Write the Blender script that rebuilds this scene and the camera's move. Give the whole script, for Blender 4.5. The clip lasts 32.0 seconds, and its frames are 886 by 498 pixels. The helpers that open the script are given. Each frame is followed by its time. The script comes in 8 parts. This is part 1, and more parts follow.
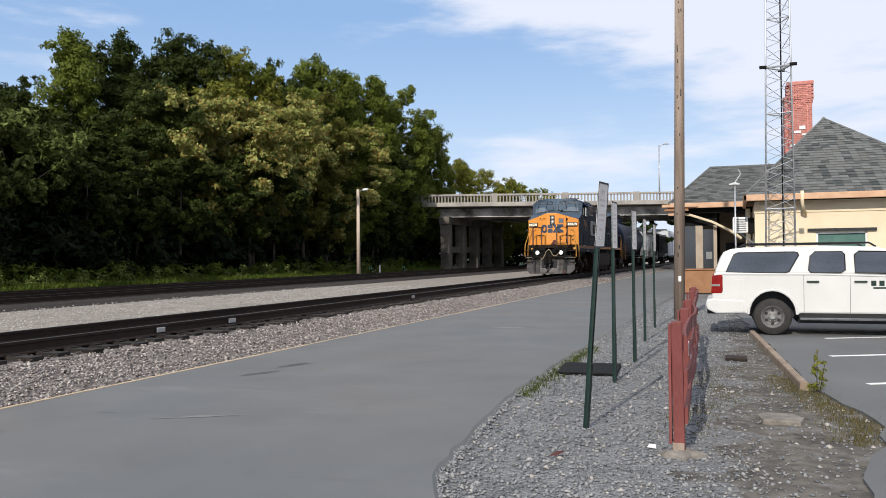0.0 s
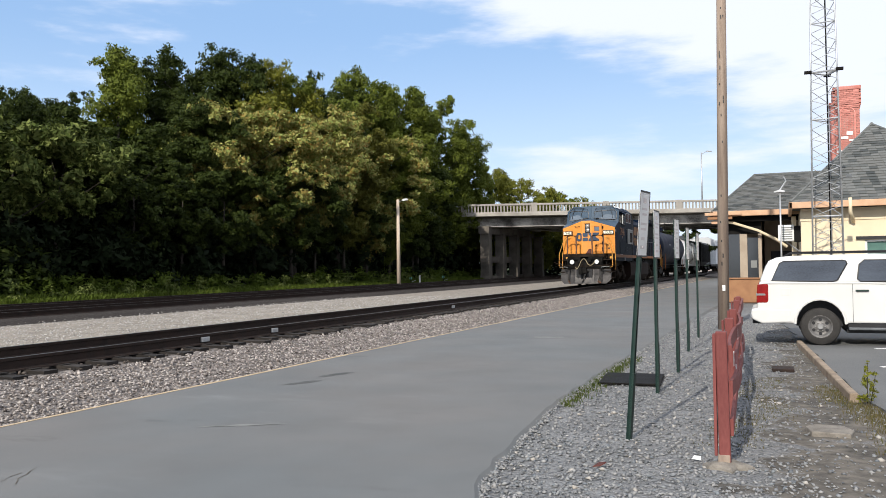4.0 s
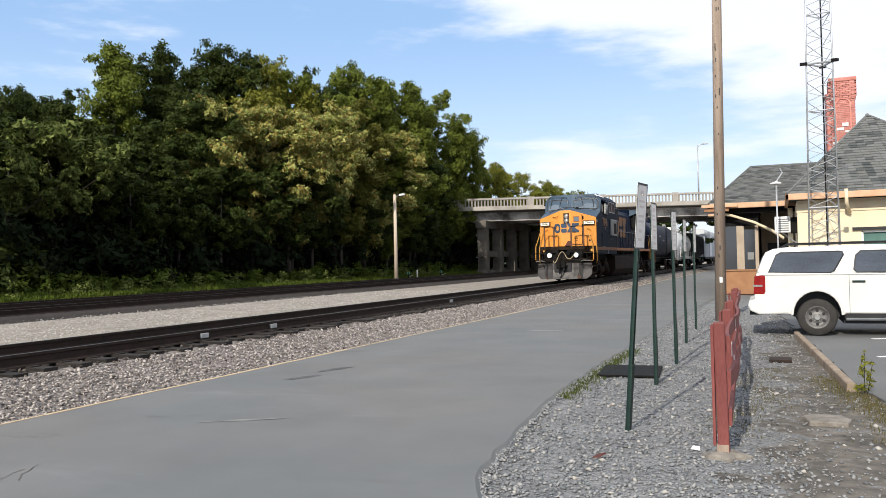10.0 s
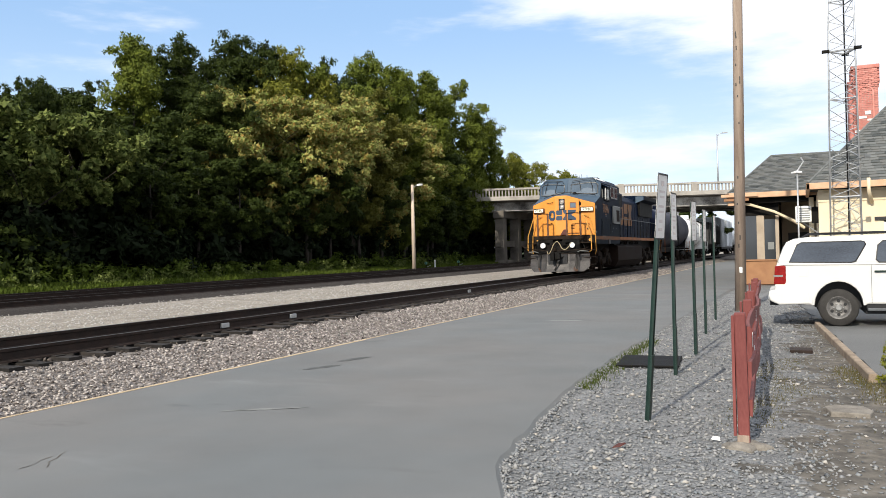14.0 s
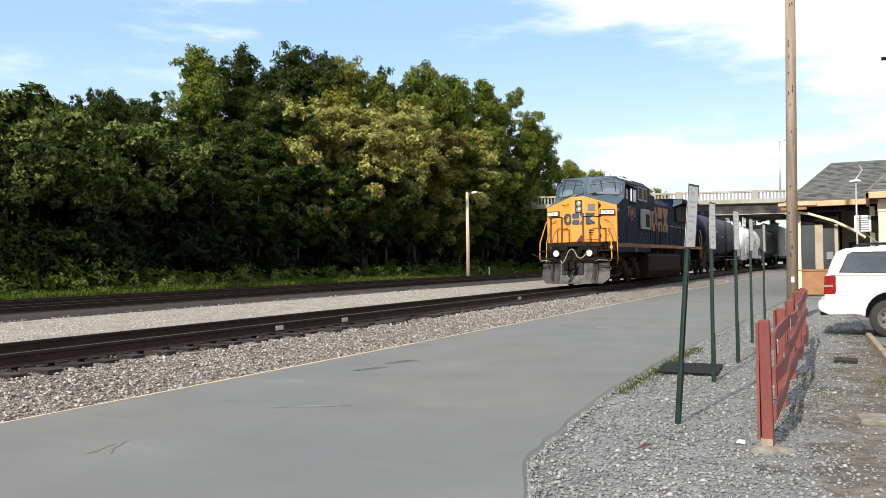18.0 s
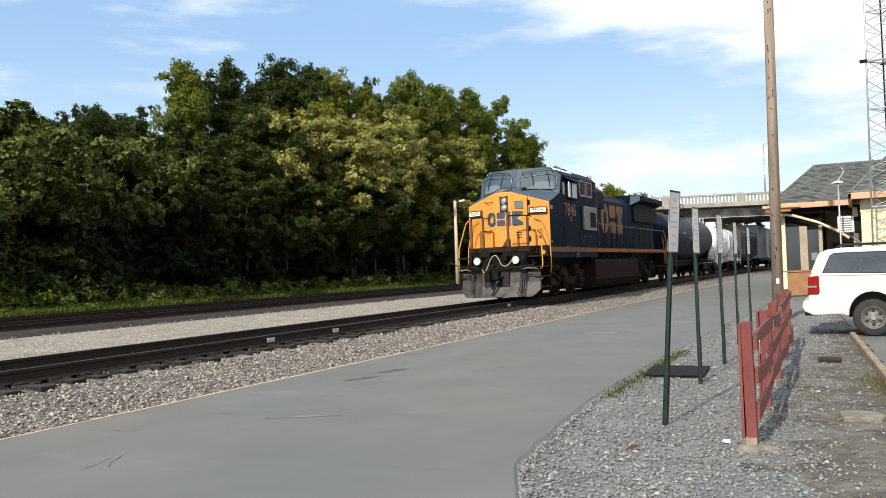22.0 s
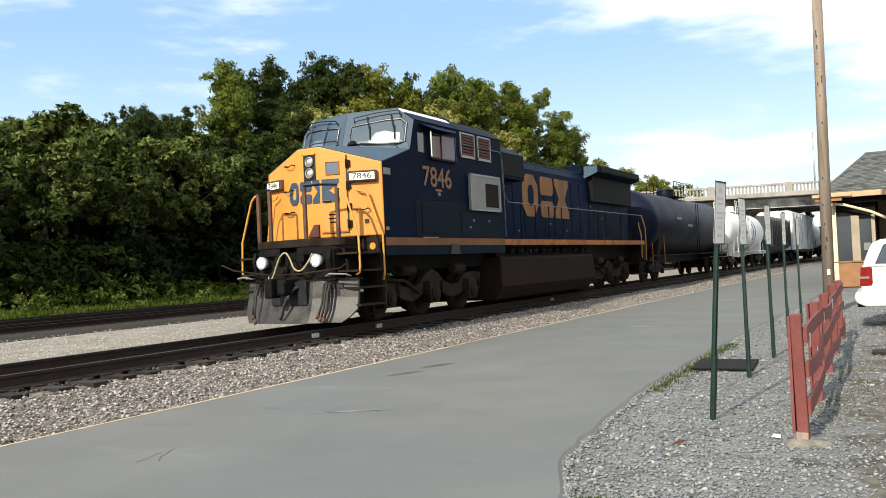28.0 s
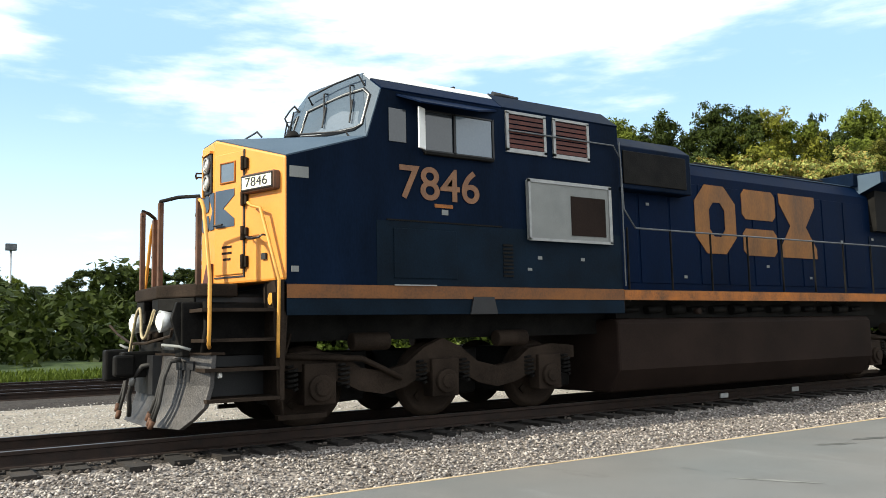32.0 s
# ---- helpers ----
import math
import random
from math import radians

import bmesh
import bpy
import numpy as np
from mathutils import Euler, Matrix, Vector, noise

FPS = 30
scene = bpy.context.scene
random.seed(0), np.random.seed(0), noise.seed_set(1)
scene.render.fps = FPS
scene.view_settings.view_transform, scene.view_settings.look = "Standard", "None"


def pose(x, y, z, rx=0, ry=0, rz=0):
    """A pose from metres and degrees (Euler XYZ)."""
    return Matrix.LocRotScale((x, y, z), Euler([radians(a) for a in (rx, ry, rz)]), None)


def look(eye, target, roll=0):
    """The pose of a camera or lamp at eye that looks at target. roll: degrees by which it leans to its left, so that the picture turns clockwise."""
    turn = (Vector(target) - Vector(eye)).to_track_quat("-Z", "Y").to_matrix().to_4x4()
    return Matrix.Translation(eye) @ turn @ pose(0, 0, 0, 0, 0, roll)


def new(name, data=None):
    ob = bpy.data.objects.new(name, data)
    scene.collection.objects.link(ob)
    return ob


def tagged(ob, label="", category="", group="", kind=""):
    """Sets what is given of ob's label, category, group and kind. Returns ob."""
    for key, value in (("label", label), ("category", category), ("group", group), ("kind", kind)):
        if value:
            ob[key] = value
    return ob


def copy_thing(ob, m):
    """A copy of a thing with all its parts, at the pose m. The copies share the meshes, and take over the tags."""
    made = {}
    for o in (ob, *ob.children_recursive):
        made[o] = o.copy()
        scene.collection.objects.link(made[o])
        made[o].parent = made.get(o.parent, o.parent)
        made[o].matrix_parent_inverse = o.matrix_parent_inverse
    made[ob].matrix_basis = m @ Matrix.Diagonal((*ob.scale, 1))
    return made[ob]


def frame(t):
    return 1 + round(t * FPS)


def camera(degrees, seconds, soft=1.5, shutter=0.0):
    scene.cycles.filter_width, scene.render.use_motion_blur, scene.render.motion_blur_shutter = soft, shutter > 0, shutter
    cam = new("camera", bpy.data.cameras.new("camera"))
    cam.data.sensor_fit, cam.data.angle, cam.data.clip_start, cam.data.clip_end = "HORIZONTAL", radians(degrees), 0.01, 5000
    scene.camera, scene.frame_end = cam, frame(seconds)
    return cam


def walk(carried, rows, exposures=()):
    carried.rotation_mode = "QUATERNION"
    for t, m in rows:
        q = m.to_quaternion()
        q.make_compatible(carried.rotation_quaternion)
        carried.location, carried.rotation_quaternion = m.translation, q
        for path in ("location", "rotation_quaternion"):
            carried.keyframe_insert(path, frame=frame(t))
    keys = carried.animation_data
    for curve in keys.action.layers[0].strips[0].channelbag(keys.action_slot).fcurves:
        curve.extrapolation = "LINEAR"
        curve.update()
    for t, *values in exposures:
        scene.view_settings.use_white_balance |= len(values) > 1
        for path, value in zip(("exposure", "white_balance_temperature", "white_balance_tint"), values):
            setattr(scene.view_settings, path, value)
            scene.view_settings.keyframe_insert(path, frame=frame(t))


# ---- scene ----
cam = camera(57.1, 32.0, soft=0.8)
PATH = [
    (0, (0.0, -0.165, 1.623), (-0.683, 1.715, 1.644), -0.6),
    (0.5, (0.005, -0.142, 1.634), (-0.646, 1.749, 1.668), -1.1),
    (1, (-0.023, -0.15, 1.619), (-0.749, 1.714, 1.607), -0.5),
    (1.5, (-0.02, -0.165, 1.625), (-0.753, 1.696, 1.657), 0.1),
    (2, (-0.021, -0.168, 1.633), (-0.771, 1.685, 1.688), -0.2),
    (2.5, (-0.014, -0.157, 1.627), (-0.767, 1.696, 1.666), -0.7),
    (3, (-0.015, -0.143, 1.628), (-0.768, 1.709, 1.667), -0.4),
    (3.5, (-0.009, -0.155, 1.624), (-0.778, 1.691, 1.669), -0.6),
    (5.5, (0.011, -0.268, 1.625), (-0.76, 1.577, 1.668), -1.2),
    (6, (-0.005, -0.189, 1.623), (-0.777, 1.656, 1.664), -1.3),
    (6.5, (0.0, -0.232, 1.625), (-0.761, 1.617, 1.667), -1.1),
    (7, (-0.008, -0.213, 1.622), (-0.777, 1.633, 1.664), -0.9),
    (7.5, (-0.004, -0.218, 1.62), (-0.777, 1.626, 1.654), -1.1),
    (8, (0.0, -0.224, 1.625), (-0.763, 1.624, 1.661), -1.4),
    (8.5, (-0.001, -0.224, 1.62), (-0.767, 1.623, 1.656), -1.3),
    (9, (0.0, -0.223, 1.619), (-0.765, 1.625, 1.65), -1.3),
    (9.5, (-0.001, -0.22, 1.615), (-0.765, 1.629, 1.638), -1.3),
    (10, (-0.004, -0.219, 1.616), (-0.771, 1.628, 1.649), -1.3),
    (10.5, (-0.009, -0.232, 1.622), (-0.782, 1.613, 1.652), -1.1),
    (11, (-0.013, -0.212, 1.615), (-0.789, 1.631, 1.645), -0.9),
    (11.5, (-0.014, -0.224, 1.62), (-0.803, 1.613, 1.651), -1.0),
    (12, (-0.01, -0.231, 1.618), (-0.796, 1.607, 1.639), -1.3),
    (12.5, (-0.014, -0.248, 1.62), (-0.806, 1.588, 1.645), -0.9),
    (13, (-0.03, -0.159, 1.617), (-0.833, 1.673, 1.64), -0.8),
    (13.5, (-0.023, -0.227, 1.619), (-0.823, 1.606, 1.632), -1.2),
    (15.5, (0.003, -0.275, 1.625), (-0.821, 1.547, 1.633), -1.6),
    (16, (0.005, -0.245, 1.612), (-0.77, 1.599, 1.614), -1.5),
    (16.5, (0.04, -0.265, 1.632), (-0.833, 1.534, 1.667), -1.6),
    (17, (0.183, -0.302, 1.616), (-0.886, 1.388, 1.638), -1.0),
    (17.5, (0.285, -0.353, 1.626), (-0.718, 1.376, 1.692), -0.5),
    (18, (0.326, -0.53, 1.612), (-0.606, 1.24, 1.642), -0.9),
    (18.5, (0.367, -0.662, 1.607), (-0.555, 1.113, 1.592), -0.7),
    (19, (0.389, -0.675, 1.614), (-0.528, 1.102, 1.627), -1.8),
    (19.5, (0.401, -0.685, 1.615), (-0.457, 1.122, 1.636), -1.9),
    (20, (0.375, -0.684, 1.612), (-0.533, 1.098, 1.618), -1.8),
    (20.5, (0.375, -0.681, 1.617), (-0.532, 1.101, 1.649), -1.7),
    (21, (0.35, -0.57, 1.627), (-0.552, 1.214, 1.668), -2.0),
    (21.5, (0.403, -0.672, 1.619), (-0.52, 1.102, 1.66), -2.1),
    (22, (0.401, -0.663, 1.622), (-0.506, 1.119, 1.672), -2.1),
    (22.5, (0.401, -0.673, 1.626), (-0.491, 1.117, 1.686), -2.5),
    (23, (0.397, -0.669, 1.633), (-0.468, 1.133, 1.696), -1.9),
    (23.5, (0.386, -0.661, 1.625), (-0.499, 1.132, 1.684), -1.5),
    (24, (0.387, -0.665, 1.619), (-0.494, 1.13, 1.655), -1.3),
    (24.5, (0.403, -0.707, 1.629), (-0.494, 1.081, 1.612), -1.0),
    (25, (0.39, -0.668, 1.631), (-0.511, 1.117, 1.641), -1.1),
    (25.5, (0.412, -0.665, 1.631), (-0.529, 1.1, 1.688), -1.8),
    (27.5, (0.399, -0.646, 1.616), (-0.589, 1.093, 1.644), -2.3),
    (28, (0.402, -0.648, 1.623), (-0.597, 1.084, 1.664), -2.7),
    (28.5, (0.399, -0.646, 1.627), (-0.615, 1.077, 1.681), -3.1),
    (29, (0.374, -0.594, 1.634), (-0.652, 1.122, 1.691), -3.54),
    (29.5, (0.397, -0.674, 1.616), (-0.652, 1.028, 1.668), -3.5),
    (30, (0.392, -0.652, 1.619), (-0.708, 1.017, 1.682), -3.5),
    (30.5, (0.384, -0.676, 1.631), (-0.791, 0.94, 1.728), -3.2),
    (31, (0.367, -0.721, 1.646), (-0.911, 0.815, 1.723), -3.51),
    (31.5, (0.303, -0.811, 1.627), (-1.156, 0.542, 1.827), -4.2),
    (32, (0.195, -0.867, 1.63), (-1.468, 0.226, 1.837), -1.25),
]
EXPOSURES = [(0, -0.17, 6200, 12), (3, 0.03, 6250, 11), (6, 0.03, 6250, 11), (12, 0.14, 6400, 10), (15.5, 0.22, 6450, 9), (17, 0.34, 6500, 8), (19, 0.34, 6550, 7), (23, 0.12, 6550, 7), (28, 0.32, 6600, 5), (30.5, 0.58, 6650, 4), (31, 0.64, 6650, 5), (32, 0.58, 6600, 4)]
walk(cam, [(t, look(e, g, r)) for t, e, g, r in PATH], EXPOSURES)

# ---- world and sun ----
SUN_EL, SUN_AZ = radians(32), radians(3.5)          # light travels along +y, a little to +x
world = bpy.data.worlds.new("sky")
scene.world = world
world.use_nodes = True
wn, wl = world.node_tree.nodes, world.node_tree.links
wbg = wn["Background"]
sky = wn.new("ShaderNodeTexSky")
sky.sky_type, sky.sun_disc = "NISHITA", False
sky.sun_elevation, sky.sun_rotation = SUN_EL, radians(180) + SUN_AZ
sky.air_density, sky.dust_density, sky.ozone_density = 1.0, 0.6, 1.6
wtc = wn.new("ShaderNodeTexCoord")
wmap = wn.new("ShaderNodeMapping")
wmap.inputs["Scale"].default_value = (1.0, 1.0, 4.6)
wmap.inputs["Location"].default_value = (0.35, 0.1, 0.0)
wno = wn.new("ShaderNodeTexNoise")
wno.inputs["Scale"].default_value, wno.inputs["Detail"].default_value, wno.inputs["Roughness"].default_value = 2.6, 8.0, 0.56
wsep = wn.new("ShaderNodeSeparateXYZ")
wl.new(wtc.outputs["Generated"], wsep.inputs["Vector"])


def sky_range(socket, lo, hi, a, b):
    n = wn.new("ShaderNodeMapRange")
    n.interpolation_type = "SMOOTHSTEP"
    for k, v in zip(("From Min", "From Max", "To Min", "To Max"), (lo, hi, a, b)):
        n.inputs[k].default_value = v
    wl.new(socket, n.inputs["Value"])
    return n.outputs["Result"]


def sky_sum(a, b, op="ADD"):
    n = wn.new("ShaderNodeMath")
    n.operation = op
    for k, v in enumerate((a, b)):
        if isinstance(v, (int, float)):
            n.inputs[k].default_value = v
        else:
            wl.new(v, n.inputs[k])
    return n.outputs["Value"]


# the cloud deck thickens towards +x and overhead, and leaves a clear band low in the west
wl.new(wtc.outputs["Generated"], wmap.inputs["Vector"])
wl.new(wmap.outputs["Vector"], wno.inputs["Vector"])
east = sky_range(wsep.outputs["X"], -0.55, -0.02, -0.12, 0.10)
high = sky_range(wsep.outputs["Z"], 0.18, 0.34, 0.0, 0.20)
cover = sky_sum(sky_sum(wno.outputs["Fac"], east), high)
cloud = sky_range(cover, 0.45, 0.63, 0.0, 0.92)
wmix = wn.new("ShaderNodeMixRGB")
wmix.inputs["Color2"].default_value = (11.6, 11.9, 12.7, 1)
wl.new(cloud, wmix.inputs["Fac"])
whaze = wn.new("ShaderNodeMixRGB")                # thin high haze pales the blue
whaze.inputs["Fac"].default_value = 0.72
whaze.inputs["Color2"].default_value = (5.0, 7.8, 12.0, 1)
wlow = wn.new("ShaderNodeMixRGB")                 # and whitens it towards the horizon
wlow.inputs["Color2"].default_value = (9.8, 11.6, 13.2, 1)
wl.new(sky_range(wsep.outputs["Z"], 0.0, 0.30, 0.85, 0.0), wlow.inputs["Fac"])
wl.new(sky.outputs["Color"], whaze.inputs["Color1"])
wl.new(whaze.outputs["Color"], wlow.inputs["Color1"])
wl.new(wlow.outputs["Color"], wmix.inputs["Color1"])
wl.new(wmix.outputs["Color"], wbg.inputs["Color"])
wbg.inputs["Strength"].default_value = 0.085

sun_data = bpy.data.lights.new("sun", "SUN")
sun_data.energy, sun_data.angle, sun_data.color = 4.7, radians(0.55), (1.0, 0.92, 0.79)
sun = new("sun", sun_data)
sun.matrix_world = look((0, 0, 60), (60 * math.sin(SUN_AZ) / math.tan(SUN_EL), 60 * math.cos(SUN_AZ) / math.tan(SUN_EL), 0))

# ---- materials ----


def mat(name, a, b, scale=8.0, rough=0.7, metal=0.0, bump=0.15, fine=60.0, coords="Object", detail=6.0, rand=0.0, stretch=(1, 1, 1), spread=0.25, rough_var=0.12, spec=0.4):
    """A surface of two colours in broad patches with fine grain and relief."""
    m = bpy.data.materials.new(name)
    m.use_nodes = True
    n, l = m.node_tree.nodes, m.node_tree.links
    p = n["Principled BSDF"]
    tc = n.new("ShaderNodeTexCoord")
    mp = n.new("ShaderNodeMapping")
    mp.inputs["Scale"].default_value = stretch
    l.new(tc.outputs[coords], mp.inputs["Vector"])
    n1, n2 = n.new("ShaderNodeTexNoise"), n.new("ShaderNodeTexNoise")
    n1.inputs["Scale"].default_value, n1.inputs["Detail"].default_value = scale, detail
    n2.inputs["Scale"].default_value, n2.inputs["Detail"].default_value = fine, 4.0
    for t in (n1, n2):
        l.new(mp.outputs["Vector"], t.inputs["Vector"])
    add = n.new("ShaderNodeMath")
    add.operation = "MULTIPLY_ADD"
    add.inputs[1].default_value, add.inputs[2].default_value = 0.45, -0.225
    l.new(n2.outputs["Fac"], add.inputs[0])
    sm = n.new("ShaderNodeMath")
    sm.operation = "ADD"
    l.new(n1.outputs["Fac"], sm.inputs[0])
    l.new(add.outputs["Value"], sm.inputs[1])
    ramp = n.new("ShaderNodeValToRGB")
    ramp.color_ramp.elements[0].position, ramp.color_ramp.elements[1].position = 0.5 - spread, 0.5 + spread
    ramp.color_ramp.elements[0].color, ramp.color_ramp.elements[1].color = (*a, 1), (*b, 1)
    l.new(sm.outputs["Value"], ramp.inputs["Fac"])
    out = ramp.outputs["Color"]
    if rand:
        oi, hsv, mr = n.new("ShaderNodeObjectInfo"), n.new("ShaderNodeHueSaturation"), n.new("ShaderNodeMapRange")
        mr.inputs["To Min"].default_value, mr.inputs["To Max"].default_value = 1 - rand, 1 + rand
        l.new(oi.outputs["Random"], mr.inputs["Value"])
        l.new(mr.outputs["Result"], hsv.inputs["Value"])
        l.new(out, hsv.inputs["Color"])
        out = hsv.outputs["Color"]
    l.new(out, p.inputs["Base Color"])
    rr = n.new("ShaderNodeMapRange")
    rr.inputs["To Min"].default_value, rr.inputs["To Max"].default_value = max(0.03, rough - rough_var), min(1, rough + rough_var)
    l.new(n1.outputs["Fac"], rr.inputs["Value"])
    l.new(rr.outputs["Result"], p.inputs["Roughness"])
    p.inputs["Metallic"].default_value = metal
    p.inputs["Specular IOR Level"].default_value = spec
    if bump:
        bp = n.new("ShaderNodeBump")
        bp.inputs["Strength"].default_value, bp.inputs["Distance"].default_value = bump, 0.02
        l.new(n2.outputs["Fac"], bp.inputs["Height"])
        l.new(bp.outputs["Normal"], p.inputs["Normal"])
    return m


def island(name, cols, rough=0.9, trans=0.0):
    """A surface whose pieces differ: colours picked by island."""
    m = bpy.data.materials.new(name)
    m.use_nodes = True
    n, l = m.node_tree.nodes, m.node_tree.links
    p = n["Principled BSDF"]
    g, ramp = n.new("ShaderNodeNewGeometry"), n.new("ShaderNodeValToRGB")
    e = ramp.color_ramp.elements
    for i, c in enumerate(cols):
        el = e[i] if i < 2 else e.new(0.5)
        el.position, el.color = i / (len(cols) - 1), (*c, 1)
    l.new(g.outputs["Random Per Island"], ramp.inputs["Fac"])
    l.new(ramp.outputs["Color"], p.inputs["Base Color"])
    p.inputs["Roughness"].default_value, p.inputs["Specular IOR Level"].default_value = rough, 0.2
    if trans:
        p.inputs["Specular IOR Level"].default_value = 0.12
        tr, mx = n.new("ShaderNodeBsdfTranslucent"), n.new("ShaderNodeMixShader")
        l.new(ramp.outputs["Color"], tr.inputs["Color"])
        mx.inputs["Fac"].default_value = trans
        l.new(p.outputs["BSDF"], mx.inputs[1])
        l.new(tr.outputs["BSDF"], mx.inputs[2])
        l.new(mx.outputs["Shader"], n["Material Output"].inputs["Surface"])
    return m


def gravel(name, cols, cell, soil=None, tone=0.5):
    """Loose stones in cells of their own grey, with relief, broad patches and, where given, soil showing between x = soil[0] and soil[1]."""
    m = bpy.data.materials.new(name)
    m.use_nodes = True
    n, l = m.node_tree.nodes, m.node_tree.links
    p = n["Principled BSDF"]
    tc = n.new("ShaderNodeTexCoord")
    v1, v2, big, fine = n.new("ShaderNodeTexVoronoi"), n.new("ShaderNodeTexVoronoi"), n.new("ShaderNodeTexNoise"), n.new("ShaderNodeTexNoise")
    v1.inputs["Scale"].default_value, v2.inputs["Scale"].default_value = 1 / cell, 2.6 / cell
    big.inputs["Scale"].default_value, big.inputs["Detail"].default_value, big.inputs["Roughness"].default_value = 1.5, 8.0, 0.66
    fine.inputs["Scale"].default_value, fine.inputs["Detail"].default_value = 9.0, 5.0
    for t in (v1, v2, big, fine):
        l.new(tc.outputs["Object"], t.inputs["Vector"])
    ramps = []
    for v in (v1, v2):
        sep, ramp = n.new("ShaderNodeSeparateColor"), n.new("ShaderNodeValToRGB")
        l.new(v.outputs["Color"], sep.inputs["Color"])
        l.new(sep.outputs["Red"], ramp.inputs["Fac"])
        e = ramp.color_ramp.elements
        for i, c in enumerate(cols):
            el = e[i] if i < 2 else e.new(0.5)
            el.position, el.color = i / (len(cols) - 1), (*c, 1)
        ramps.append(ramp)
    pick, mix = n.new("ShaderNodeMapRange"), n.new("ShaderNodeMixRGB")
    pick.inputs["From Min"].default_value, pick.inputs["From Max"].default_value = 0.42, 0.58
    l.new(fine.outputs["Fac"], pick.inputs["Value"])
    l.new(pick.outputs["Result"], mix.inputs["Fac"])
    l.new(ramps[0].outputs["Color"], mix.inputs["Color1"])
    l.new(ramps[1].outputs["Color"], mix.inputs["Color2"])
    hsv, vr = n.new("ShaderNodeHueSaturation"), n.new("ShaderNodeMapRange")
    vr.inputs["From Min"].default_value, vr.inputs["From Max"].default_value = 0.3, 0.7
    vr.inputs["To Min"].default_value, vr.inputs["To Max"].default_value = 1 - tone * 0.5, 1 + tone * 0.5
    l.new(big.outputs["Fac"], vr.inputs["Value"])
    l.new(vr.outputs["Result"], hsv.inputs["Value"])
    l.new(mix.outputs["Color"], hsv.inputs["Color"])
    out = hsv.outputs["Color"]
    if soil:
        xyz, band, patch, both, earth, em = n.new("ShaderNodeSeparateXYZ"), n.new("ShaderNodeMapRange"), n.new("ShaderNodeMapRange"), n.new("ShaderNodeMath"), n.new("ShaderNodeValToRGB"), n.new("ShaderNodeMixRGB")
        l.new(tc.outputs["Object"], xyz.inputs["Vector"])
        l.new(xyz.outputs["X"], band.inputs["Value"])
        band.inputs["From Min"].default_value, band.inputs["From Max"].default_value = soil
        band.inputs["To Min"].default_value, band.inputs["To Max"].default_value = -0.15, 0.14
        both.operation = "ADD"
        l.new(band.outputs["Result"], both.inputs[0])
        l.new(big.outputs["Fac"], both.inputs[1])
        patch.inputs["From Min"].default_value, patch.inputs["From Max"].default_value = 0.51, 0.57
        patch.inputs["To Max"].default_value = 0.85
        l.new(both.outputs["Value"], patch.inputs["Value"])
        earth.color_ramp.elements[0].color, earth.color_ramp.elements[1].color = (0.040, 0.034, 0.026, 1), (0.175, 0.152, 0.122, 1)
        earth.color_ramp.elements[0].position, earth.color_ramp.elements[1].position = 0.35, 0.65
        damp = n.new("ShaderNodeMath")                # damp dark patches
        damp.operation = "MULTIPLY_ADD"
        damp.inputs[1].default_value = 0.5
        l.new(fine.outputs["Fac"], damp.inputs[0])
        half = n.new("ShaderNodeMapRange")
        half.inputs["From Min"].default_value, half.inputs["From Max"].default_value = 0.35, 0.65
        half.inputs["To Min"].default_value, half.inputs["To Max"].default_value = 0.36, 0.12
        l.new(big.outputs["Fac"], half.inputs["Value"])
        l.new(half.outputs["Result"], damp.inputs[2])
        l.new(damp.outputs["Value"], earth.inputs["Fac"])
        l.new(patch.outputs["Result"], em.inputs["Fac"])
        l.new(out, em.inputs["Color1"])
        l.new(earth.outputs["Color"], em.inputs["Color2"])
        out = em.outputs["Color"]
    l.new(out, p.inputs["Base Color"])
    p.inputs["Roughness"].default_value = 0.95
    p.inputs["Specular IOR Level"].default_value = 0.25
    bp = n.new("ShaderNodeBump")
    bp.invert = True
    bp.inputs["Strength"].default_value, bp.inputs["Distance"].default_value = 0.9, cell * 0.6
    l.new(v1.outputs["Distance"], bp.inputs["Height"])
    l.new(bp.outputs["Normal"], p.inputs["Normal"])
    if soil:                                       # trodden soil lies smoother than the stones
        flat = n.new("ShaderNodeMapRange")
        flat.inputs["From Max"].default_value = 0.85
        flat.inputs["To Min"].default_value, flat.inputs["To Max"].default_value = 0.9, 0.12
        l.new(patch.outputs["Result"], flat.inputs["Value"])
        l.new(flat.outputs["Result"], bp.inputs["Strength"])
    return m


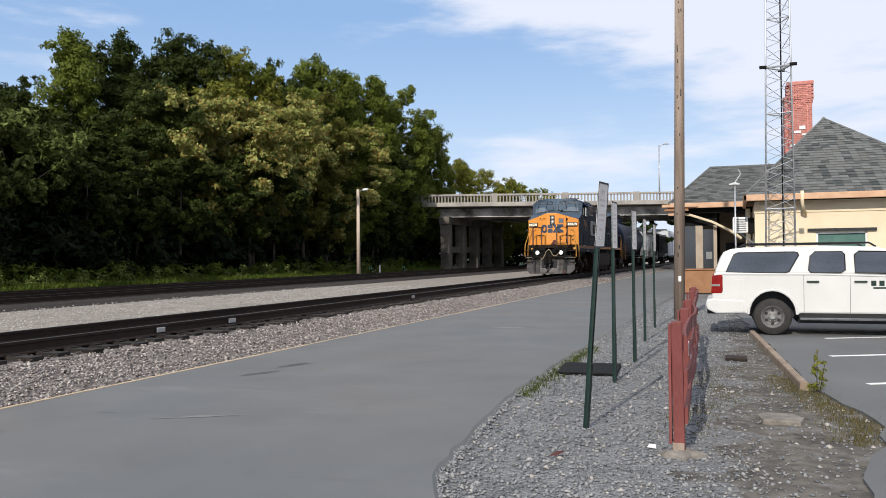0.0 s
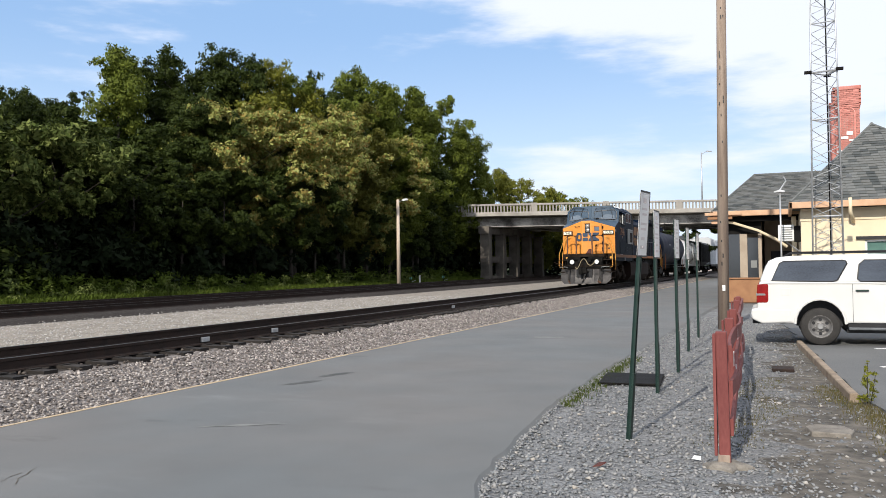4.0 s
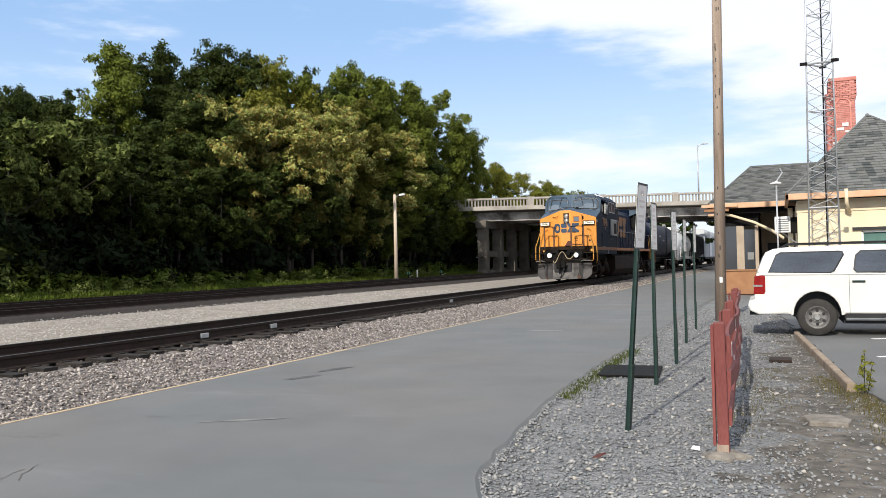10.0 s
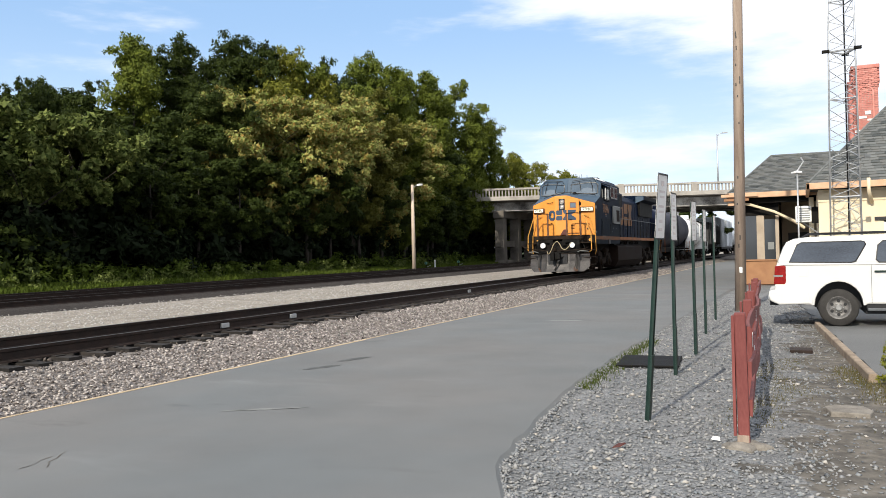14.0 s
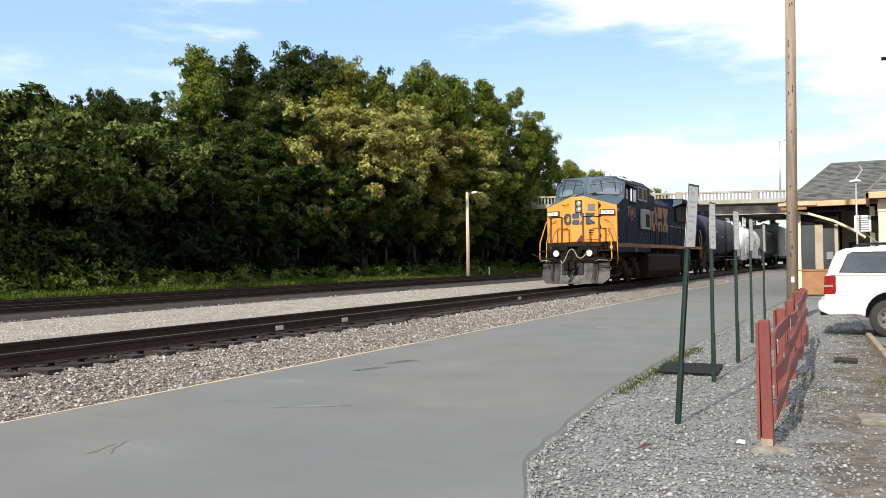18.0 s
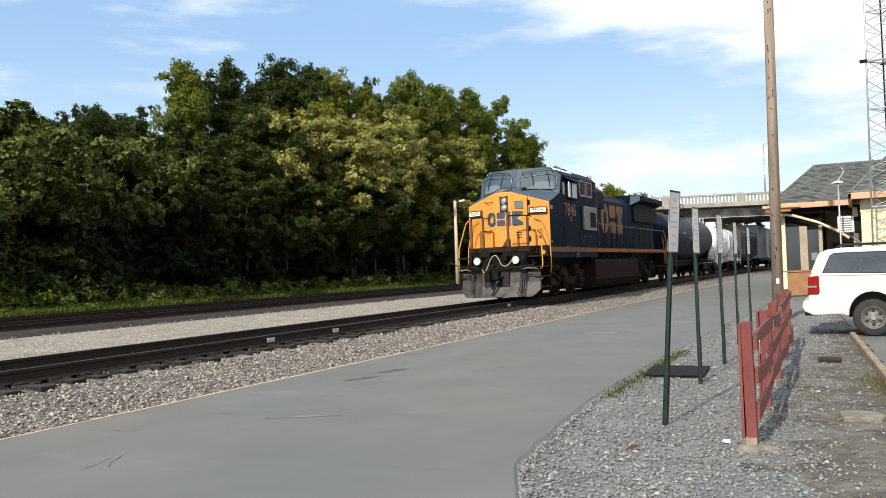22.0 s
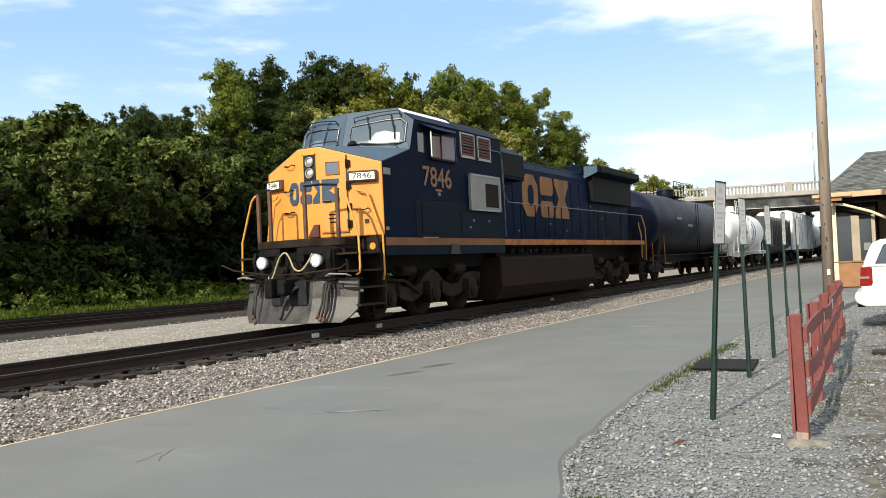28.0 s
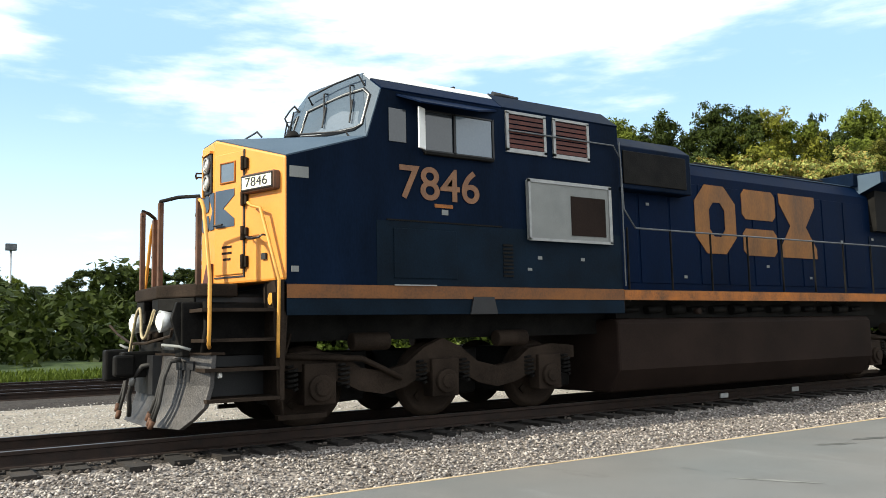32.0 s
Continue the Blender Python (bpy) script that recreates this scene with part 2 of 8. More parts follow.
def asphalt(name):
    """Worn asphalt: fine grain, broad warm and cool patches, pale scuffs and dark smears drawn out across the way."""
    m = bpy.data.materials.new(name)
    m.use_nodes = True
    n, l = m.node_tree.nodes, m.node_tree.links
    p = n["Principled BSDF"]
    tc = n.new("ShaderNodeTexCoord")

    def cloudy(scale, detail, stretch=(1, 1, 1), turn=0.0, rough=0.55):
        mp, t = n.new("ShaderNodeMapping"), n.new("ShaderNodeTexNoise")
        mp.inputs["Scale"].default_value, mp.inputs["Rotation"].default_value = stretch, (0, 0, turn)
        t.inputs["Scale"].default_value, t.inputs["Detail"].default_value, t.inputs["Roughness"].default_value = scale, detail, rough
        l.new(tc.outputs["Object"], mp.inputs["Vector"])
        l.new(mp.outputs["Vector"], t.inputs["Vector"])
        return t.outputs["Fac"]

    def step(v, lo, hi, a, b):
        r = n.new("ShaderNodeMapRange")
        for k, q in zip(("From Min", "From Max", "To Min", "To Max"), (lo, hi, a, b)):
            r.inputs[k].default_value = q
        l.new(v, r.inputs["Value"])
        return r.outputs["Result"]

    def times(a, b):
        r = n.new("ShaderNodeMath")
        r.operation = "MULTIPLY"
        l.new(a, r.inputs[0])
        l.new(b, r.inputs[1])
        return r.outputs["Value"]
    broad, grain = cloudy(0.30, 5.0), cloudy(150.0, 3.0)
    ramp = n.new("ShaderNodeValToRGB")
    ramp.color_ramp.elements[0].position, ramp.color_ramp.elements[1].position = 0.36, 0.64
    ramp.color_ramp.elements[0].color, ramp.color_ramp.elements[1].color = (0.130, 0.138, 0.139, 1), (0.148, 0.144, 0.138, 1)
    l.new(broad, ramp.inputs["Fac"])
    value = times(step(grain, 0.25, 0.75, 0.80, 1.20), step(cloudy(0.8, 6.0), 0.3, 0.7, 0.90, 1.10))
    value = times(value, step(cloudy(1.1, 6.0, (0.35, 1.0, 1.0), 0.5, 0.62), 0.60, 0.70, 1.0, 1.16))
    value = times(value, step(cloudy(0.9, 7.0, (0.5, 1.2, 1.0), -0.4, 0.66), 0.62, 0.72, 1.0, 0.72))
    hsv = n.new("ShaderNodeHueSaturation")
    l.new(value, hsv.inputs["Value"])
    l.new(ramp.outputs["Color"], hsv.inputs["Color"])
    l.new(hsv.outputs["Color"], p.inputs["Base Color"])
    p.inputs["Roughness"].default_value, p.inputs["Specular IOR Level"].default_value = 0.87, 0.35
    bp = n.new("ShaderNodeBump")
    bp.inputs["Strength"].default_value, bp.inputs["Distance"].default_value = 0.35, 0.01
    l.new(grain, bp.inputs["Height"])
    l.new(bp.outputs["Normal"], p.inputs["Normal"])
    return m


def glow(name, c, s):
    m = bpy.data.materials.new(name)
    m.use_nodes = True
    p = m.node_tree.nodes["Principled BSDF"]
    p.inputs["Base Color"].default_value = (*c, 1)
    p.inputs["Emission Color"].default_value = (*c, 1)
    p.inputs["Emission Strength"].default_value = s
    return m


ASPHALT = asphalt("asphalt")
ASPHALT2 = mat("old_asphalt", (0.090, 0.093, 0.093), (0.162, 0.163, 0.160), 0.5, 0.88, 0, 0.4, 120, spread=0.3)
BALLAST_BED = gravel("ballast_bed", [(0.035, 0.029, 0.026), (0.24, 0.21, 0.19), (0.09, 0.076, 0.068), (0.40, 0.36, 0.33), (0.15, 0.12, 0.105), (0.30, 0.27, 0.245)], 0.055)
YARD = gravel("yard_gravel", [(0.1505, 0.1322, 0.1091), (0.3584, 0.3181, 0.2703), (0.215, 0.1914, 0.1612), (0.4588, 0.4045, 0.3447), (0.2724, 0.2427, 0.2046)], 0.05)
TRACK_BED = gravel("oily_track_bed", [(0.008, 0.007, 0.006), (0.060, 0.050, 0.043), (0.022, 0.018, 0.016), (0.100, 0.085, 0.075), (0.035, 0.029, 0.025)], 0.055)
GRAVEL_BED = gravel("gravel_bed", [(0.085, 0.088, 0.090), (0.22, 0.225, 0.225), (0.14, 0.14, 0.14), (0.31, 0.30, 0.285), (0.18, 0.165, 0.145), (0.25, 0.25, 0.25)], 0.032, (-0.9, 0.25))
SOIL = mat("dark_soil", (0.026, 0.021, 0.015), (0.115, 0.094, 0.068), 3.2, 0.95, 0, 0.9, 36, spread=0.24)
GRASS_BED = mat("grass_bed", (0.0165, 0.0330, 0.0066), (0.0495, 0.0770, 0.0165), 2.0, 0.9, 0, 0.7, 40)
FAR_LAND = mat("far_land", (0.05, 0.07, 0.03), (0.12, 0.13, 0.07), 0.05, 0.95, 0, 0.3, 4)
STONE = island("ballast_stone", [(0.0299, 0.025, 0.0231), (0.3091, 0.27, 0.2449), (0.0897, 0.074, 0.0659), (0.5187, 0.47, 0.4299), (0.1994, 0.15, 0.13), (0.399, 0.355, 0.325), (0.1097, 0.105, 0.1081)])
PEBBLE = island("gravel_stone", [(0.18, 0.20, 0.215), (0.26, 0.262, 0.26), (0.15, 0.165, 0.18), (0.10, 0.102, 0.105), (0.18, 0.185, 0.19), (0.22, 0.225, 0.232), (0.19, 0.165, 0.14), (0.24, 0.24, 0.24), (0.13, 0.115, 0.10), (0.31, 0.305, 0.295)])
YARD_STONE = island("yard_stone", [(0.28, 0.265, 0.245), (0.40, 0.385, 0.36), (0.20, 0.19, 0.175), (0.33, 0.31, 0.285), (0.14, 0.13, 0.12), (0.46, 0.44, 0.41)])
OILY_STONE = island("oily_stone", [(0.012, 0.010, 0.009), (0.07, 0.058, 0.05), (0.03, 0.025, 0.021), (0.13, 0.11, 0.095)])
EDGE_PAINT = mat("worn_edge_paint", (0.36, 0.27, 0.17), (0.58, 0.45, 0.29), 3, 0.85, 0, 0.4, 60)
RAIL_SIDE = mat("rail_rust", (0.011, 0.0066, 0.005), (0.036, 0.021, 0.015), 6, 0.8, 0.2, 0.3, 80)
RAIL_TOP = mat("rail_head", (0.045, 0.040, 0.037), (0.11, 0.10, 0.094), 2, 0.42, 0.7, 0.05, 90, stretch=(1, 0.1, 1))
TIE = mat("creosoted_tie", (0.007, 0.006, 0.0055), (0.030, 0.024, 0.020), 5, 0.9, 0, 0.5, 60, rand=0.4, stretch=(0.3, 1, 1))
BLUE = mat("faded_dark_blue_paint", (0.0012, 0.0038, 0.0090), (0.0042, 0.0115, 0.0305), 1.6, 0.5, 0, 0.05, 40, spread=0.30, spec=0.03, stretch=(1, 1, 0.3))
BLUE_HOOD = mat("blue_hood_paint", (0.0010, 0.0050, 0.0170), (0.0026, 0.0105, 0.0350), 0.9, 0.5, 0, 0.05, 40, spread=0.28, spec=0.03, stretch=(1, 1, 0.3))
BLUE_FADED = mat("chalky_blue_roof_paint", (0.022, 0.045, 0.075), (0.060, 0.095, 0.135), 1.3, 0.6, 0, 0.06, 40, spread=0.35)
YELLOW = mat("locomotive_yellow", (0.56, 0.205, 0.030), (0.72, 0.29, 0.052), 1.4, 0.45, 0, 0.05, 40, spread=0.4)
NUMERAL = mat("sun_bleached_numeral", (0.130, 0.060, 0.030), (0.230, 0.110, 0.052), 5, 0.6, 0, 0.05, 40)
EMBLEM = mat("bleached_orange_yellow", (0.095, 0.040, 0.010), (0.270, 0.105, 0.017), 2.4, 0.6, 0, 0.08, 40, spread=0.26, stretch=(1, 1, 0.35))
YELLOW_WORN = mat("worn_yellow_stripe", (0.085, 0.034, 0.010), (0.44, 0.135, 0.013), 2.6, 0.6, 0, 0.1, 40, spread=0.22)
RAILING_YELLOW = mat("yellow_handrail", (0.4400, 0.2160, 0.0350), (0.6000, 0.3024, 0.0560), 9, 0.5, 0, 0.1, 60)
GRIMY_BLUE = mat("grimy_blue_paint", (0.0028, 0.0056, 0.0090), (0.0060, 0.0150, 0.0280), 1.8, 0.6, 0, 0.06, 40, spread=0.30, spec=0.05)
STRIPE_DIRTY = mat("grimy_yellow_stripe", (0.055, 0.024, 0.010), (0.24, 0.085, 0.015), 1.6, 0.65, 0, 0.1, 40, spread=0.30)
HEADLAMP = mat("headlamp_glass", (0.50, 0.42, 0.36), (0.80, 0.74, 0.68), 16, 0.15, 0.6, 0.0, 40)
GRIME = mat("grimy_steel", (0.0085, 0.0062, 0.0047), (0.040, 0.029, 0.022), 2.2, 0.78, 0.1, 0.25, 50, spec=0.06)
TANK_GREY = mat("dusty_fuel_tank", (0.0105, 0.0068, 0.0055), (0.0245, 0.0160, 0.0130), 1.2, 0.7, 0, 0.1, 40, spec=0.06)
DARK = mat("dark_steel", (0.0044, 0.0044, 0.0044), (0.0165, 0.0154, 0.0143), 4, 0.65, 0.2, 0.15, 50, spec=0.06)
BLACK = mat("black_paint", (0.006, 0.006, 0.007), (0.016, 0.016, 0.018), 4, 0.5, 0, 0.1, 50)
PLOW = mat("scraped_plow_steel", (0.022, 0.0205, 0.020), (0.100, 0.092, 0.088), 2.2, 0.5, 0.4, 0.3, 40, spread=0.2)
PANEL_GREY = mat("grey_panel", (0.150, 0.155, 0.150), (0.215, 0.220, 0.210), 2.5, 0.6, 0, 0.05, 50)
RED_LOUVRE = mat("red_brown_louvre", (0.050, 0.013, 0.010), (0.105, 0.032, 0.024), 6, 0.7, 0, 0.1, 50)
BARE_METAL = mat("bare_frame_metal", (0.2310, 0.2310, 0.2310), (0.3300, 0.3300, 0.3190), 9, 0.45, 0.5, 0.05, 60)
WHITE = mat("white_paint", (0.68, 0.68, 0.66), (0.82, 0.82, 0.80), 3, 0.5, 0, 0.05, 50)
TANK_BLACK = mat("black_tank_shell", (0.0030, 0.0048, 0.0125), (0.0080, 0.0120, 0.0310), 0.9, 0.48, 0, 0.04, 30, spread=0.35, spec=0.10)
TANK_WHITE = mat("white_tank_shell", (0.66, 0.66, 0.65), (0.84, 0.84, 0.83), 0.8, 0.45, 0, 0.06, 30, spread=0.3)
HOPPER = mat("dark_hopper_paint", (0.02, 0.02, 0.022), (0.05, 0.05, 0.05), 1.2, 0.6, 0, 0.1, 30)
BOXCAR = mat("pale_grey_car_paint", (0.42, 0.45, 0.48), (0.62, 0.64, 0.66), 0.8, 0.5, 0, 0.06, 30)
HOSE = mat("rubber_hose", (0.012, 0.011, 0.010), (0.035, 0.032, 0.03), 9, 0.7, 0, 0.1, 60)
CAB_GLASS = mat("dark_cab_glass", (0.0225, 0.0260, 0.0300), (0.0350, 0.0400, 0.0450), 0.6, 0.08, 0, 0.0, 30, spec=0.9, rough_var=0.03)
# pale base colour stands for sky reflection and daylight through the cab
WINDSHIELD = mat("sky_pale_windshield", (0.0930, 0.1188, 0.1505), (0.1302, 0.1617, 0.1960), 0.5, 0.10, 0, 0.0, 30, spec=0.9, rough_var=0.03)
NOSE_BLUE = mat("faded_nose_blue", (0.0180, 0.0360, 0.0660), (0.0360, 0.0660, 0.1080), 3, 0.6, 0, 0.05, 40)
RIM = mat("brake_dusted_wheel", (0.10, 0.095, 0.09), (0.22, 0.215, 0.21), 8, 0.55, 0.4, 0.08, 60)
RUST_POST = mat("rusty_post", (0.05, 0.024, 0.014), (0.15, 0.075, 0.045), 5, 0.8, 0.1, 0.2, 60)
# cream wall tone lowered to hold the shade under the shelter roof
SHADED_WALL = mat("shade_toned_inner_wall", (0.30, 0.24, 0.18), (0.42, 0.35, 0.27), 2, 0.85, 0, 0.1, 60)
FOOTING = mat("rough_dirty_concrete", (0.125, 0.112, 0.095), (0.26, 0.235, 0.20), 9, 0.95, 0, 0.5, 60)
KERB = mat("weathered_tan_kerb", (0.17, 0.125, 0.085), (0.34, 0.27, 0.20), 4, 0.9, 0, 0.4, 50)
# pier colour holds brown dirt and the shade under the deck
PIER = mat("dirty_shade_toned_pier_concrete", (0.05, 0.044, 0.038), (0.17, 0.15, 0.125), 0.8, 0.9, 0, 0.2, 25)
HAND_RAIL = mat("dull_handrail", (0.06, 0.065, 0.07), (0.14, 0.15, 0.16), 6, 0.5, 0.3, 0.08, 60)
CABLE = mat("dirty_tan_cable", (0.2448, 0.1944, 0.1080), (0.4032, 0.3384, 0.2160), 14, 0.7, 0, 0.1, 60)
LENS = glow("headlight_lens", (1.0, 0.93, 0.8), 1.5)
BOARD = glow("number_board_face", (0.85, 0.80, 0.60), 0.25)
CONCRETE = mat("weathered_concrete", (0.20, 0.185, 0.165), (0.42, 0.39, 0.35), 0.9, 0.88, 0, 0.2, 25, spread=0.3)
# darker mottled tone for the deck and abutment
CONCRETE_DARK = mat("dark_mottled_concrete", (0.05, 0.045, 0.04), (0.15, 0.135, 0.115), 0.7, 0.9, 0, 0.2, 25, spread=0.3)
GIRDER = mat("flaking_girder_paint", (0.05, 0.045, 0.04), (0.55, 0.53, 0.50), 0.5, 0.75, 0, 0.1, 20, spread=0.16)
STUCCO = mat("cream_stucco", (0.65, 0.545, 0.375), (0.75, 0.64, 0.455), 1.0, 0.9, 0, 0.15, 90)
TAN_TRIM = mat("tan_eave_paint", (0.46, 0.27, 0.155), (0.60, 0.39, 0.25), 3, 0.7, 0, 0.1, 60)
ORANGE_TRIM = mat("tan_orange_trim", (0.235, 0.110, 0.050), (0.330, 0.170, 0.082), 3, 0.7, 0, 0.1, 60)
SLATE = mat("grey_slate", (0.075, 0.08, 0.078), (0.155, 0.16, 0.155), 3, 0.8, 0, 0.15, 40, rand=0.22)
BRICK = mat("red_brick", (0.44, 0.150, 0.120), (0.60, 0.28, 0.235), 5, 0.9, 0, 0.3, 60, rand=0.25)
MORTAR = mat("mortar", (0.30, 0.26, 0.23), (0.42, 0.37, 0.33), 9, 0.95, 0, 0.3, 60)
GREEN_SHADE = mat("green_window_shade", (0.05, 0.12, 0.10), (0.08, 0.17, 0.14), 4, 0.5, 0, 0.05, 50)
POST_GREEN = mat("dark_green_post", (0.0065, 0.019, 0.015), (0.014, 0.038, 0.029), 7, 0.5, 0.2, 0.1, 60)
SIGN_WHITE = mat("white_sign_face", (0.62, 0.60, 0.58), (0.75, 0.73, 0.70), 4, 0.45, 0, 0.0, 50)
SIGN_INK = mat("faded_sign_ink", (0.4928, 0.4368, 0.4256), (0.6272, 0.5600, 0.5376), 8, 0.5, 0, 0.0, 50)
FENCE_RED = mat("faded_red_fence_paint", (0.1102, 0.0239, 0.0216), (0.1983, 0.0581, 0.0504), 3.5, 0.75, 0, 0.25, 60, rand=0.12, stretch=(1, 1, 0.3))
POLE_WOOD = mat("weathered_pole_wood", (0.17, 0.122, 0.092), (0.36, 0.285, 0.225), 2.5, 0.85, 0, 0.4, 60, stretch=(4, 4, 0.25))
GALV = mat("galvanised_steel", (0.34, 0.35, 0.36), (0.52, 0.53, 0.54), 6, 0.45, 0.6, 0.08, 60)
CAR_WHITE = mat("white_car_paint", (0.56, 0.555, 0.53), (0.63, 0.625, 0.60), 1.5, 0.22, 0, 0.0, 50)
# bluish mottling puts sky reflection and haze into the tinted glass colour
CAR_GLASS = mat("tinted_sky_toned_glass", (0.014, 0.019, 0.028), (0.060, 0.074, 0.096), 1.4, 0.05, 0, 0.0, 50, rough_var=0.02, spec=1.0, stretch=(0.5, 1, 2.2))
TYRE = mat("tyre_rubber", (0.015, 0.014, 0.013), (0.04, 0.037, 0.034), 5, 0.85, 0, 0.3, 70)
RED_LENS = mat("red_tail_lens", (0.1500, 0.0048, 0.0048), (0.2520, 0.0090, 0.0072), 12, 0.2, 0, 0.0, 60)
BARK = mat("tree_bark", (0.016, 0.0125, 0.0095), (0.055, 0.045, 0.035), 3, 0.9, 0, 0.5, 30, stretch=(2, 2, 0.4))
LEAF_DARK = island("dark_green_leaves", [(0.0199, 0.0305, 0.0057), (0.0428, 0.0592, 0.0102), (0.0645, 0.0813, 0.0145), (0.0284, 0.0432, 0.0088)], 0.6, 0.25)
LEAF_MID = island("green_leaves", [(0.061, 0.0863, 0.0118), (0.1373, 0.1659, 0.0243), (0.208, 0.2175, 0.0343), (0.0972, 0.1225, 0.0193)], 0.6, 0.28)
LEAF_YELLOW = island("yellow_green_leaves", [(0.1032, 0.1186, 0.015), (0.2065, 0.2064, 0.0281), (0.2754, 0.2382, 0.0383), (0.1378, 0.1501, 0.0252)], 0.6, 0.28)
LEAF_PALE = island("pale_green_leaves", [(0.0944, 0.1298, 0.0246), (0.2444, 0.2777, 0.0739), (0.375, 0.3818, 0.1231), (0.1319, 0.1735, 0.0374), (0.2818, 0.1735, 0.0428)], 0.6, 0.25)
WEED = island("weed_leaves", [(0.0461, 0.0704, 0.0088), (0.0871, 0.1202, 0.016), (0.123, 0.1409, 0.0256), (0.0595, 0.0829, 0.0128)], 0.7, 0.3)
LEAF_BROAD = island("broad_pale_leaves", [(0.034, 0.050, 0.010), (0.068, 0.092, 0.020), (0.190, 0.220, 0.065), (0.022, 0.036, 0.008), (0.040, 0.060, 0.012)], 0.8, 0.2)
LEAF_RUST = island("rusty_green_leaves", [(0.090, 0.090, 0.016), (0.150, 0.145, 0.028), (0.210, 0.120, 0.030), (0.110, 0.118, 0.024)], 0.6, 0.28)
# near-black leaf colour holds the shade inside the woods
LEAF_SHADE = island("wood_shade_leaves", [(0.0042, 0.008, 0.0024), (0.008, 0.0147, 0.0038), (0.006, 0.0112, 0.0031)], 0.8, 0.05)
EDGE_GRASS = island("edge_grass_blades", [(0.050, 0.070, 0.014), (0.085, 0.105, 0.024), (0.105, 0.110, 0.034), (0.040, 0.060, 0.012)], 0.8, 0.25)
DRY_GRASS = island("dry_grass", [(0.0620, 0.0682, 0.0186), (0.1054, 0.0930, 0.0372), (0.0434, 0.0620, 0.0124), (0.1364, 0.1116, 0.0558)], 0.85, 0.2)

# ---- mesh building ----


class M:
    """Collects faces of one mesh."""

    def __init__(self):
        self.v, self.f, self.s = [], [], []

    def add(self, verts, faces, smooth=False):
        k = len(self.v)
        self.v += [tuple(p) for p in verts]
        self.f += [tuple(k + i for i in f) for f in faces]
        self.s += [smooth] * len(faces)
        return self

    def box(self, x0, x1, y0, y1, z0, z1):
        return self.add([(x0, y0, z0), (x1, y0, z0), (x1, y1, z0), (x0, y1, z0), (x0, y0, z1), (x1, y0, z1), (x1, y1, z1), (x0, y1, z1)],
                        [(0, 3, 2, 1), (4, 5, 6, 7), (0, 1, 5, 4), (1, 2, 6, 5), (2, 3, 7, 6), (3, 0, 4, 7)])

    def obox(self, c, half, m):
        k = [m @ Vector((sx * half[0], sy * half[1], sz * half[2])) + Vector(c) for sz in (-1, 1) for sx, sy in ((-1, -1), (1, -1), (1, 1), (-1, 1))]
        return self.add(k, [(0, 3, 2, 1), (4, 5, 6, 7), (0, 1, 5, 4), (1, 2, 6, 5), (2, 3, 7, 6), (3, 0, 4, 7)])

    def cyl(self, p, q, r0, r1=None, n=12, caps=True):
        p, q = Vector(p), Vector(q)
        r1 = r0 if r1 is None else r1
        d = (q - p).normalized()
        a = d.orthogonal().normalized()
        b = d.cross(a)
        ring = [(a * math.cos(2 * math.pi * i / n) + b * math.sin(2 * math.pi * i / n)) for i in range(n)]
        self.add([p + u * r0 for u in ring] + [q + u * r1 for u in ring], [(i, (i + 1) % n, n + (i + 1) % n, n + i) for i in range(n)], n > 6)
        if caps:
            k = len(self.v) - 2 * n
            self.f += [tuple(k + i for i in reversed(range(n))), tuple(k + n + i for i in range(n))]
            self.s += [False, False]
        return self

    def tube(self, pts, r, n=8):
        """One bent round bar through the points."""
        pts = [Vector(p) for p in pts]
        shut = (pts[0] - pts[-1]).length < 1e-6
        if shut:
            pts = pts[:-1]
        k = len(pts)
        rings, side = [], None
        for i, p in enumerate(pts):
            e = pts[(i - 1) % k] if shut or i else p
            g = pts[(i + 1) % k] if shut or i < k - 1 else p
            d = (g - e).normalized()
            side = (d.orthogonal() if side is None else side - d * side.dot(d)).normalized()
            up = d.cross(side)
            rings.append([p + (side * math.cos(2 * math.pi * q / n) + up * math.sin(2 * math.pi * q / n)) * r for q in range(n)])
        if shut:
            rings.append(rings[0])
        return self.loft(rings, True, not shut, n > 6)

    def loft(self, rings, close=True, caps=True, smooth=False):
        n = len(rings[0])
        vs = [p for r in rings for p in r]
        fs = []
        for j in range(len(rings) - 1):
            for i in range(n if close else n - 1):
                fs.append((j * n + i, j * n + (i + 1) % n, (j + 1) * n + (i + 1) % n, (j + 1) * n + i))
        if caps:
            fs += [tuple(reversed(range(n))), tuple((len(rings) - 1) * n + i for i in range(n))]
        return self.add(vs, fs, smooth)

    def prism(self, poly, axis, a, b):
        """A polygon given in the two other axes, from a to b along axis."""
        put = {"x": lambda p, w: (w, p[0], p[1]), "y": lambda p, w: (p[0], w, p[1]), "z": lambda p, w: (p[0], p[1], w)}[axis]
        return self.loft([[put(p, a) for p in poly], [put(p, b) for p in poly]])

    def revolve(self, prof, c, axis="x", n=24, smooth=True, caps=True):
        """prof: (r, w) along the axis through c."""
        rings = []
        for r, w in prof:
            ring = []
            for i in range(n):
                u, v = r * math.cos(2 * math.pi * i / n), r * math.sin(2 * math.pi * i / n)
                ring.append({"x": (c[0] + w, c[1] + u, c[2] + v), "y": (c[0] + u, c[1] + w, c[2] + v), "z": (c[0] + u, c[1] + v, c[2] + w)}[axis])
            rings.append(ring)
        return self.loft(rings, True, caps, smooth)

    def mesh(self, name, material):
        me = bpy.data.meshes.new(name)
        me.from_pydata(self.v, [], self.f)
        me.materials.append(material)
        me.polygons.foreach_set("use_smooth", self.s)
